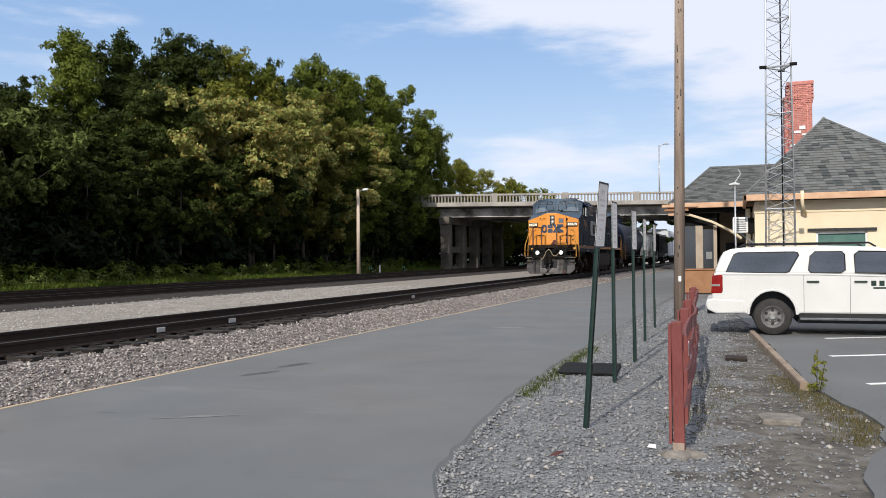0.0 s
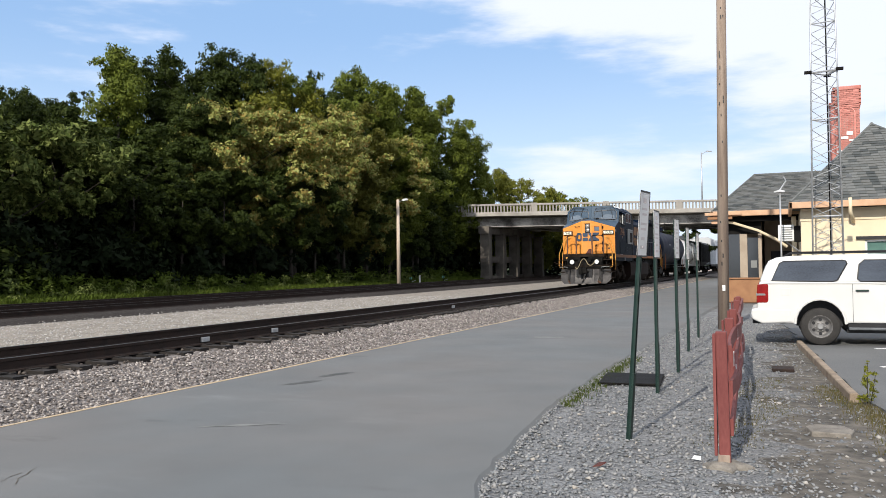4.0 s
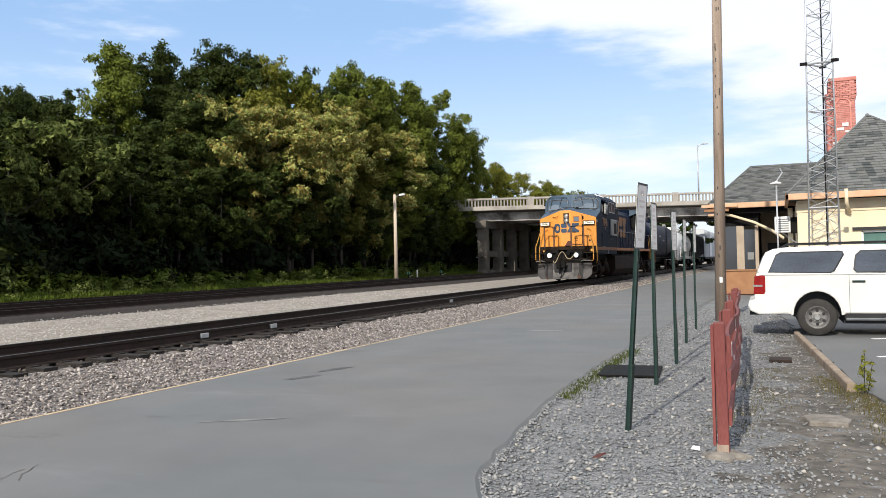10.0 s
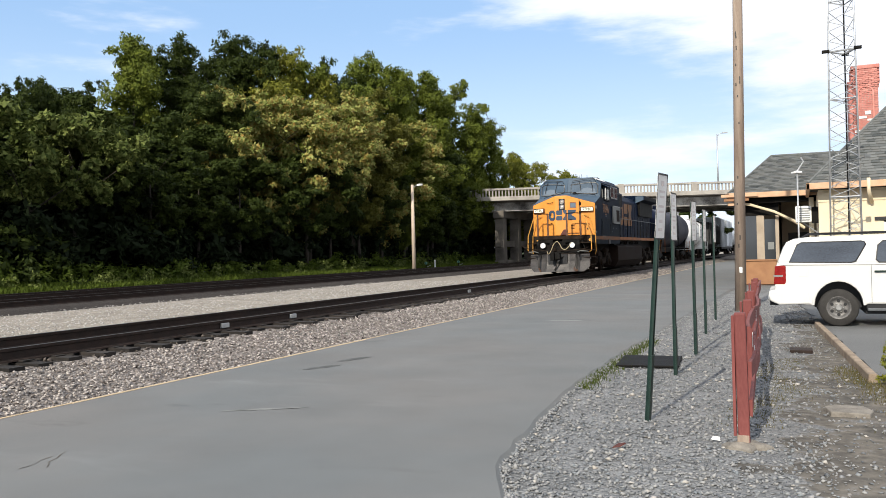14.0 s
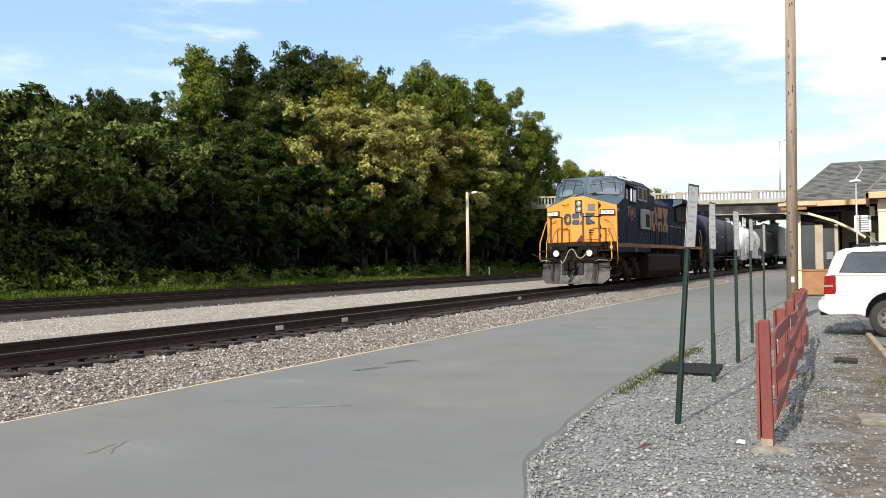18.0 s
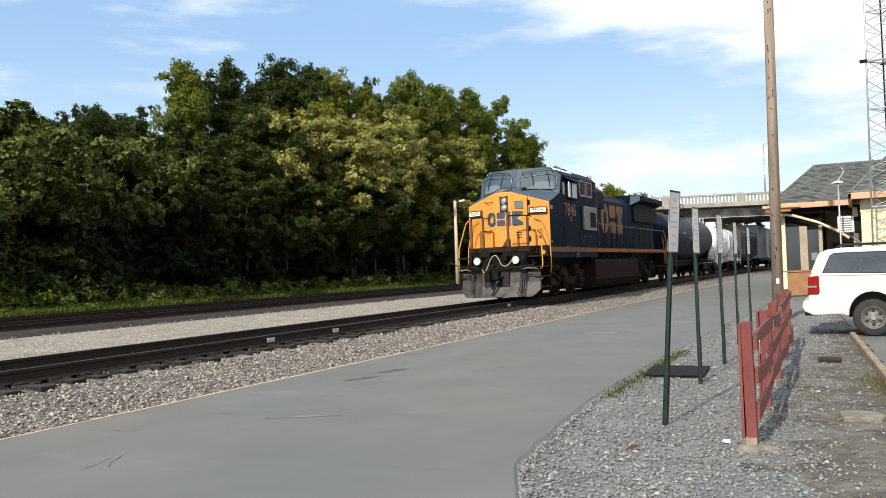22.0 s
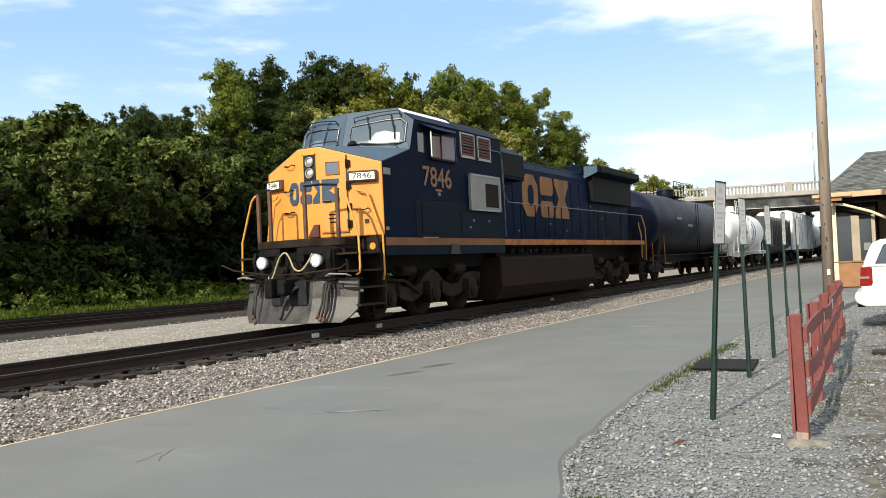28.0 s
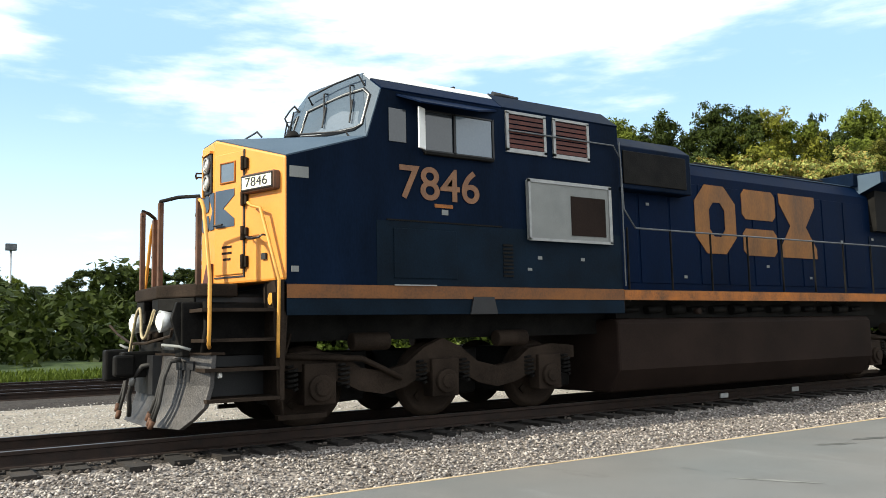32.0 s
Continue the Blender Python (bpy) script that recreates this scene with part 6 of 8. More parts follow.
def make_boxcar(offset, length, h):
    c = rail_car("box_car", "pale grey high-sided box car", "freight car", offset)
    part("body", M().prism([(-1.52, 1.1), (-1.52, h - 0.2), (-1.2, h), (1.2, h), (1.52, h - 0.2), (1.52, 1.1)], "y", 0.4, length - 0.4), BOXCAR, c, "pale grey car body", 0.02)
    for s in (-1, 1):
        for y in np.arange(0.6, length - 0.6, 1.15):
            part("side_post", M().box(s * 1.52, s * 1.57, y, y + 0.08, 1.15, h - 0.25), BOXCAR, c)
        part("side_door", M().box(s * 1.54, s * 1.6, length / 2 - 1.6, length / 2 + 1.6, 1.2, h - 0.35), BOXCAR, c, "", 0.02)
        part("side_sill", M().box(s * 1.45, s * 1.55, 0.4, length - 0.4, 0.85, 1.12), DARK, c)
    for y in (2.0, length - 2.0):
        bogie(c, y)
    return c


LOCO = make_locomotive()
TRAIN = [LOCO]
TRAIN.append(make_tank_car("black_tank_car", "grimy black railway tank car", 21.3, 17.2, 1.50, 2.62, TANK_BLACK, DARK))
TRAIN.append(make_tank_car("white_tank_car", "white railway tank car with a railed top platform", 38.9, 14.6, 1.38, 2.50, TANK_WHITE, WHITE))
TRAIN.append(make_hopper(53.9, 13.5))
TRAIN.append(make_boxcar(67.8, 18.0, 4.75))
TRAIN.append(make_tank_car("grey_tank_car", "distant grey railway tank car", 86.2, 16.0, 1.45, 2.6, BOXCAR, DARK))
TRAIN.append(make_hopper(102.6, 13.5))

# ---- road bridge over the yard ----
BRIDGE = pose(-18.5, 85.0, 0, 0, 0, 18.0)          # local x runs along the bridge


def make_bridge():
    b = thing("road_bridge", "old concrete road bridge with balustrade over the tracks", "bridge", kind="structure", at=BRIDGE)
    top, w = 7.25, 15.0
    part("deck", M().box(-60, 46, 0.0, w, top - 0.45, top), CONCRETE_DARK, b, "dark mottled concrete deck", 0.03)
    part("deck_edge", M().box(-60, 46, -1.35, 0.1, top - 0.30, top + 0.06), CONCRETE, b, "pale concrete deck edge", 0.03)
    for y in (0.35, 3.2, 6.2, 9.2, 12.2, 14.6):
        part("girder", M().box(-17, 46, y - 0.18, y + 0.18, top - 1.3, top - 0.44).box(-17, 46, y - 0.3, y + 0.3, top - 1.36, top - 1.28), GIRDER, b, "flaking painted steel girder")
    part("approach_wall", M().box(-60, -17, 0.2, w - 0.2, -0.5, top - 0.44), CONCRETE_DARK, b, "dark mottled concrete abutment")
    post = M().box(-0.3, 0.3, -0.16, 0.16, 0, 1.05).mesh("parapet_post", CONCRETE)
    bal = M().prism([(-0.07, 0.12), (0.07, 0.12), (0.07, 0.8), (-0.07, 0.8)], "y", -0.07, 0.07).mesh("baluster", CONCRETE)
    rest = M()
    for side in (-1.15, w):
        part("parapet_rail", M().box(-60, 46, side - 0.15, side + 0.15, top + 0.80, top + 1.0), CONCRETE, b, "pale concrete top rail", 0.02)
        part("parapet_base", M().box(-60, 46, side - 0.15, side + 0.15, top + 0.0, top + 0.14), CONCRETE, b, "", 0.02)
        for x in np.arange(-58, 46, 7.4):
            part("parapet_post", post, CONCRETE, b, at=pose(x, side, top))
        for x in np.arange(-26, 30, 0.34):
            if side < 1:
                part("baluster", bal, CONCRETE, b, at=pose(x, side, top))
            else:
                rest.box(x - 0.07, x + 0.07, side - 0.07, side + 0.07, top + 0.12, top + 0.8)
    part("far_balusters", rest, CONCRETE, b)["kind"] = "stuff"
    back = BRIDGE.inverted()
    for wx, wy in ((-29.3, 81.6), (-5.6, 90.5), (12.0, 96.5)):
        for k in range(5):
            p = back @ Vector((wx + 0.35 * k, wy + 3.8 * k, 0))
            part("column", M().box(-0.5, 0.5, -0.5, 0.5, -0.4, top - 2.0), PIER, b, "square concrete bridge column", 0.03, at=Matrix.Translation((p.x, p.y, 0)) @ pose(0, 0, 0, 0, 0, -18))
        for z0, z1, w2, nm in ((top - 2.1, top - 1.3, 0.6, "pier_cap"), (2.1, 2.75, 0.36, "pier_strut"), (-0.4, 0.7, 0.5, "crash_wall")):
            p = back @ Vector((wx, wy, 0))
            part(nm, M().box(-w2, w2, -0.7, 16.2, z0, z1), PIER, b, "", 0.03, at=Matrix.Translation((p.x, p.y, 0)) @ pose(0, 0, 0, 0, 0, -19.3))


make_bridge()


def make_street_lamp(name, at, h, label, arm, material, r=0.09):
    s = thing(name, label, "street lamp", at=at)
    part("pole", M().cyl((0, 0, 0), (0, 0, h), r, r * 0.6, 12), material, s)
    part("arm", M().tube([(0, 0, h - 0.25), (arm * 0.5, 0, h + 0.02), (arm, 0, h + 0.12)], 0.035, 8), material, s)
    part("lamp_head", M().prism([(arm - 0.1, h + 0.04), (arm + 0.5, h + 0.08), (arm + 0.5, h + 0.16), (arm - 0.1, h + 0.22)], "y", -0.14, 0.14), material, s, "", 0.02)
    return s


make_street_lamp("street_lamp", BRIDGE @ pose(13.7, 10.6, 7.2), 7.5, "tall grey street lamp standing on the road bridge", 0.7, GALV, 0.1)
yl = thing("yard_lamp", "wooden yard lamp post with a small lamp beside the far track", "lamp post", at=pose(-27.75, 57.0, 0.30))
part("pole", M().cyl((0, 0, 0), (0, 0, 6.7), 0.16, 0.11, 12), mat("pale_post_wood", (0.42, 0.34, 0.26), (0.60, 0.50, 0.40), 2, 0.8, 0, 0.2, 40, stretch=(4, 4, 0.3)), yl)
part("arm", M().tube([(0, 0, 6.45), (0.35, 0, 6.62), (0.55, -0.05, 6.66)], 0.03, 6), GALV, yl)
part("lamp_head", M().prism([(0.45, 6.56), (0.85, 6.6), (0.85, 6.74), (0.45, 6.72)], "y", -0.14, 0.12), WHITE, yl, "", 0.03)
tl = thing("tall_yard_light", "tall thin mast with a box floodlight behind the woods", "lamp post", at=pose(-60.0, 4.62, 1.6))
part("mast", M().cyl((0, 0, 0), (0, 0, 6.4), 0.10, 0.07, 10), GALV, tl)
part("floodlight", M().box(-0.2, 0.2, -0.34, 0.34, 6.1, 6.55), HAND_RAIL, tl, "", 0.03)

# switch stands and a white marker beside the far tracks
for x, y in ((-29.0, 61.9), (-28.6, 68.0)):
    s = thing("switch_stand", "small green and white switch stand beside the rails", "switch stand", "switch stands", at=pose(x, y, 0.29))
    part("base", M().box(-0.3, 0.3, -0.2, 0.2, 0, 0.1), DARK, s)
    part("mast", M().cyl((0, 0, 0.05), (0, 0, 0.6), 0.04, n=8), DARK, s)
    part("target", M().cyl((0, -0.02, 0.5), (0, 0.02, 0.5), 0.12, n=14), mat("pale_green_target", (0.10, 0.30, 0.22), (0.2, 0.42, 0.32), 6, 0.5), s)
    part("lever", M().tube([(0.1, 0, 0.2), (0.45, 0, 0.32)], 0.025, 6), GALV, s)
for x, y in ((-28.95, 63.6),):
    s = thing("marker_post", "short white marker post in the gravel", "post", at=pose(x, y, 0.29))
    part("post", M().box(-0.05, 0.05, -0.05, 0.05, 0, 0.75), WHITE, s, "", 0.01)

# ---- depot ----


def slates(parent, a, b, c, d, course=0.20, width=0.27, seed=1):
    """Courses of slates on the roof plane a, b (eave) to c, d (ridge, c above b)."""
    a, b, c, d = map(Vector, (a, b, c, d))
    up = ((d - a) + (c - b)) / 2
    rows = max(2, int(up.length / course))
    nrm = (b - a).cross(d - a).normalized()
    if nrm.z < 0:
        nrm = -nrm
    r = random.Random(seed)
    strips = []
    for i in range(rows):
        f0, f1 = i / rows, (i + 1.25) / rows
        p0, p1 = a.lerp(d, f0), b.lerp(c, f0)
        q0, q1 = a.lerp(d, min(1, f1)), b.lerp(c, min(1, f1))
        ln = (p1 - p0).length
        k = max(1, int(ln / width))
        cuts = [(j + (0.5 if i % 2 else 0)) / k for j in range(k + 1)]
        cuts = [0.0] + [u for u in cuts if 0.02 < u < 0.98] + [1.0]
        for u, v in zip(cuts, cuts[1:]):
            e = r.uniform(0, 0.008)
            dr = r.uniform(-0.015, 0.015)
            g = 0.006 / max(0.05, ln)
            A, B = p0.lerp(p1, u + g) + nrm * (0.032 + e) - up.normalized() * dr, p0.lerp(p1, v - g) + nrm * (0.032 + e) - up.normalized() * dr
            C, D = q0.lerp(q1, v - g) + nrm * 0.008, q0.lerp(q1, u + g) + nrm * 0.008
            A2, B2 = A - nrm * 0.02, B - nrm * 0.02
            strips.append((A, B, C, D, A2, B2))
    return strips


def slate_mesh(strips):
    m = M()
    for A, B, C, D, A2, B2 in strips:
        m.add([A, B, C, D, A2, B2], [(0, 1, 2, 3), (4, 5, 1, 0)])
    return m


SLATE_I = island("slate_piece", [(0.05, 0.056, 0.056), (0.095, 0.10, 0.097), (0.15, 0.155, 0.15), (0.075, 0.08, 0.077), (0.12, 0.12, 0.112)], 0.75)


def hip_roof(parent, x0, x1, y0, y1, ze, zr, rx0, rx1, ry0, ry1, seed):
    """Hipped roof over a rectangle; the ridge runs from (rx0, ry0) to (rx1, ry1)."""
    R0, R1 = (rx0, ry0, zr), (rx1, ry1, zr)
    base = [(x0, y0, ze), (x1, y0, ze), (x1, y1, ze), (x0, y1, ze)]
    m = M()
    if abs(rx1 - rx0) > abs(ry1 - ry0):            # ridge along x
        faces = [(base[0], base[1], R1, R0), (base[1], base[2], R1, R1), (base[2], base[3], R0, R1), (base[3], base[0], R0, R0)]
    else:
        faces = [(base[0], base[1], R0, R0), (base[1], base[2], R1, R0), (base[2], base[3], R1, R1), (base[3], base[0], R0, R1)]
    m.add(base + [R0, R1], [(3, 2, 1, 0)])
    for a, b, c, d in faces:
        m.add([a, b, c, d] if c != d else [a, b, c], [(0, 1, 2, 3) if c != d else (0, 1, 2)])
    part("roof_deck", m, SLATE, parent, "slate roof deck")
    st = []
    for k, (a, b, c, d) in enumerate(faces):
        st += slates(parent, a, b, c, d, seed=seed + k)
    part("slate_covering", slate_mesh(st), SLATE_I, parent, "overlapping grey slates")["kind"] = "stuff"
    ridge = M().tube([R0, R1], 0.07, 8)
    for q in base:
        near = R0 if (Vector(q) - Vector(R0)).length < (Vector(q) - Vector(R1)).length else R1
        ridge.tube([Vector(q) + Vector((0, 0, 0.03)), near], 0.05, 6)
    part("ridge_cap", ridge, SLATE, parent)
    tr = M()
    for (ax, ay, az), (bx, by, bz) in zip(base, base[1:] + base[:1]):
        tr.box(min(ax, bx) - 0.06, max(ax, bx) + 0.06, min(ay, by) - 0.06, max(ay, by) + 0.06, ze - 0.20, ze + 0.02)
    part("eave_trim", tr, TAN_TRIM, parent, "tan painted eave board", 0.02)


def make_depot():
    d = thing("depot", "cream stucco railway depot with a grey slate hip roof", "building", at=pose(0, 0, 0))
    x0, x1, y0, y1, ze = 0.55, 7.2, 31.0, 40.0, 3.50
    # front wall with a window opening
    wx0, wx1, wz0, wz1 = 2.55, 4.15, 1.05, 2.38
    m = M()
    for a, b, c, e in ((x0, wx0, -0.1, ze), (wx1, x1, -0.1, ze), (wx0, wx1, -0.1, wz0), (wx0, wx1, wz1, ze)):
        m.box(a, b, y0, y0 + 0.3, c, e)
    part("front_wall", m, STUCCO, d, "sunlit cream stucco wall")
    part("side_wall", M().box(x0, x0 + 0.3, y0 + 0.3, 60, -0.1, ze), STUCCO, d)
    part("side_wall", M().box(x1 - 0.3, x1, y0 + 0.3, 60, -0.1, ze), STUCCO, d)
    part("back_wall", M().box(x0 + 0.3, x1 - 0.3, 59.7, 60, -0.1, ze), STUCCO, d)
    part("window", M().box(wx0 - 0.06, wx1 + 0.06, y0 - 0.04, y0 + 0.02, wz0 - 0.1, wz0), CONCRETE, d, "window sill")
    part("window_shade", M().box(wx0, wx1, y0 + 0.12, y0 + 0.15, wz0, wz1), GREEN_SHADE, d, "drawn green window shade")
    part("window_lintel", M().box(wx0 - 0.28, wx1 + 0.28, y0 - 0.08, y0 + 0.05, wz1 + 0.02, wz1 + 0.12), BLACK, d, "dark window head board")
    part("window_frame", M().box(wx0, wx0 + 0.06, y0 + 0.04, y0 + 0.1, wz0, wz1).box(wx1 - 0.06, wx1, y0 + 0.04, y0 + 0.1, wz0, wz1).box(wx0, wx1, y0 + 0.04, y0 + 0.1, wz1 - 0.06, wz1), WHITE, d)
    part("frieze_board", M().box(x0 - 0.02, x1 + 0.02, y0 - 0.03, y0, ze - 0.42, ze - 0.1), STUCCO, d)
    hip_roof(d, x0 - 0.32, x1 + 0.35, y0 - 0.55, 60.5, ze + 0.2, 7.02, 3.25, 3.5, 35.6, 54.0, 31)
    part("downpipe", M().tube([(2.08, y0 - 0.58, ze + 0.3), (2.08, y0 - 0.58, ze - 0.15), (2.2, y0 - 0.1, ze - 0.5)], 0.06, 8), STUCCO, d)
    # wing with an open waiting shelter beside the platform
    part("wing_wall", M().box(-1.1, -0.8, 41.5, 60, -0.1, 3.5), SHADED_WALL, d, "inner wall with porch shade put into its colour")
    part("wing_wall", M().box(-0.8, x0, 38.5, 38.8, -0.1, 3.5), SHADED_WALL, d, "cross wall with porch shade put into its colour")
    part("porch_post", M().box(0.28, 0.46, 35.5, 35.68, 0, 3.5), STUCCO, d, "slim cream porch post", 0.012)
    hip_roof(d, -2.75, 3.0, 35.4, 60.0, 3.78, 5.75, -1.25, 2.6, 40.6, 40.7, 51)
    for y in (36.0, 40.5, 45.0, 49.5):
        part("shelter_post", M().box(-2.42, -2.24, y - 0.09, y + 0.09, 0, 3.6), STUCCO, d, "cream square shelter post", 0.015)
    part("shelter_beam", M().box(-2.45, -2.2, 35.7, 60, 3.3, 3.56), ORANGE_TRIM, d, "tan shelter beam", 0.02)
    # front beam goes near-black: shade below the eave is in its colour
    part("shelter_beam", M().box(-2.45, x0, 35.65, 35.85, 3.36, 3.56), DARK, d, "front beam with eave shade put into its colour", 0.02)
    part("shelter_parapet", M().box(-2.4, -2.26, 36.1, 60, 0, 0.95), ORANGE_TRIM, d, "tan low shelter wall", 0.02)
    # glazed bay at the front of the shelter
    part("bay_wall", M().box(-2.26, -0.98, 35.95, 36.09, 0, 0.98), ORANGE_TRIM, d, "tan-orange low bay wall", 0.02)
    part("bay_ledge", M().box(-2.45, -0.95, 35.90, 36.0, 0.98, 1.04), ORANGE_TRIM, d, "", 0.01)
    part("bay_glass", M().box(-2.24, -1.72, 36.00, 36.02, 1.04, 2.86), CAB_GLASS, d, "dark bay window")
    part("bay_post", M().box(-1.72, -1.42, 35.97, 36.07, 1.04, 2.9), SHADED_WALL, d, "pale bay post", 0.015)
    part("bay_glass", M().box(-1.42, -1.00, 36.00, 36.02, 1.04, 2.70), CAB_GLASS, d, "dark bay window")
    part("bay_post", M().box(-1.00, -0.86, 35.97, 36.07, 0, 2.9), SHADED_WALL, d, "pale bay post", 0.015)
    # header is near-black for the same eave shade
    part("bay_header", M().box(-2.26, -0.86, 35.97, 36.07, 2.86, 3.36), DARK, d, "bay header with eave shade put into its colour")
    part("bay_side", M().box(-0.98, -0.88, 36.09, 41.5, 0, 3.4), SHADED_WALL, d, "bay side wall with porch shade put into its colour")
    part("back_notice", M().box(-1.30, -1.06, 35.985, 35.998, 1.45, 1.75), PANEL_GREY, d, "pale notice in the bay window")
    # ceiling colour carries the shade under the canopy
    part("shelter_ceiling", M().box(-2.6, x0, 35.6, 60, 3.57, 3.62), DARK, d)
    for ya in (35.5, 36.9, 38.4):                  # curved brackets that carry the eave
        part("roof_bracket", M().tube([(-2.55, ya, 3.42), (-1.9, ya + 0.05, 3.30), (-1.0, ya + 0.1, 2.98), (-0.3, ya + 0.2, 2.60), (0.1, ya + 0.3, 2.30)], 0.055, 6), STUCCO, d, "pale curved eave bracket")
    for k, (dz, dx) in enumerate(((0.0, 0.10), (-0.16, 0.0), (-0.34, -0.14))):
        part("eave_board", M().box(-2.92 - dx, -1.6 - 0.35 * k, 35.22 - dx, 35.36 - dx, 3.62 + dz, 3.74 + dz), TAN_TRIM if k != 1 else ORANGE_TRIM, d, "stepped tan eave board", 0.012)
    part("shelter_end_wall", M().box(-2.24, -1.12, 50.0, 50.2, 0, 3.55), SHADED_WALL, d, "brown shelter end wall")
    part("wing_door", M().box(-0.55, 0.30, 38.44, 38.49, 0, 2.15), BLACK, d, "dark doorway panel")
    part("notice", M().box(-0.78, -0.60, 38.46, 38.49, 1.3, 1.75), PANEL_GREY, d)
    # window air conditioner on the side of the front block
    part("wall_air_conditioner", M().box(-0.20, 0.33, 31.5, 32.1, 2.41, 2.99), WHITE, d, "white boxed air conditioner", 0.03)
    # dark piece fills the gap between unit and wall
    part("air_conditioner_side_piece", M().box(0.33, x0, 31.55, 32.05, 2.38, 2.95), DARK, d, "dark piece between unit and wall")
    for i in range(6):
        part("air_conditioner_slat", M().box(-0.14, 0.27, 31.478, 31.5, 2.48 + i * 0.08, 2.51 + i * 0.08), PANEL_GREY, d)
    part("air_conditioner_bracket", M().tube([(0.05, 31.8, 2.41), (x0, 31.8, 2.0)], 0.025, 6), GALV, d)
    # chimney: brick by brick
    ch = part("chimney", M().box(2.0, 2.86, 36.02, 36.98, 4.6, 8.55), MORTAR, d, "tall brick chimney with an arched panel")
    bw, bh = 0.215, 0.072
    whole = M().box(-bw / 2 + 0.006, bw / 2 - 0.006, -0.02, 0.02, 0.005, bh - 0.005).mesh("brick", BRICK)
    zz, i = 5.4, 0
    rest = M()
    while zz < 8.5:
        out = 0.0 if zz < 7.75 else 0.03 if zz < 7.9 else 0.06
        off = bw / 2 if i % 2 else 0
        x = 2.0 + bw / 2 + off
        if off:
            for xa, xb in ((2.0, 2.0 + bw / 2), (2.86 - bw / 2, 2.86)):
                rest.box(xa + 0.004, xb - 0.004, 35.98 - out, 36.02 - out, zz + 0.005, zz + bh - 0.005)
        while x < 2.86 - bw / 2 + 0.02:
            if 7.9 > zz > 6.1 and abs(x - 2.43) < 0.24 and zz < 7.25 + math.sqrt(max(0, 0.07 - (x - 2.43) ** 2)):
                rest.box(x - bw / 2 + 0.006, x + bw / 2 - 0.006, 36.0, 36.02, zz, zz + bh - 0.008)
            else:
                part("brick", whole, BRICK, ch, at=pose(x, 36.0 - out, zz))
            x += bw
        y = 36.1 + off * 0.5
        while y < 37.0:
            rest.box(1.98 - out, 2.005, y - bw / 2 + 0.006, y + bw / 2 - 0.006, zz, zz + bh - 0.008)
            rest.box(2.855, 2.88 + out, y - bw / 2 + 0.006, y + bw / 2 - 0.006, zz, zz + bh - 0.008)
            y += bw
        zz += bh
        i += 1
    part("side_bricks", rest, BRICK, ch)["kind"] = "stuff"
    part("chimney_cap", M().box(1.92, 2.94, 35.9, 37.1, 8.5, 8.66), BRICK, ch, "corbelled brick cap", 0.03)
    lime = M()
    for x, z, w2, h2 in ((2.3, 6.55, 0.3, 0.1), (2.5, 6.7, 0.22, 0.14), (2.2, 6.0, 0.35, 0.1), (2.6, 6.45, 0.25, 0.07)):
        lime.box(x - w2 / 2, x + w2 / 2, 35.972, 35.978, z, z + h2)
    part("lime_stain", lime, WHITE, ch, "patchy white lime stains")
    part("chimney_shoulder", M().box(1.82, 1.98, 36.04, 36.9, 5.0, 7.95).box(1.78, 1.98, 36.0, 36.94, 7.95, 8.05), BRICK, ch, "lower brick shoulder", 0.01)
    arch = [(2.43 + 0.27 * math.cos(q), 35.975, 7.55 + 0.27 * math.sin(q)) for q in np.linspace(0, math.pi, 9)]
    part("chimney_arch", M().tube([(2.70, 35.975, 6.2)] + arch + [(2.16, 35.975, 6.2)], 0.03, 5), BRICK, ch, "raised brick arch")
    part("chimney_flashing", M().box(1.94, 2.92, 35.95, 37.05, 5.2, 5.5), GALV, ch)


make_depot()


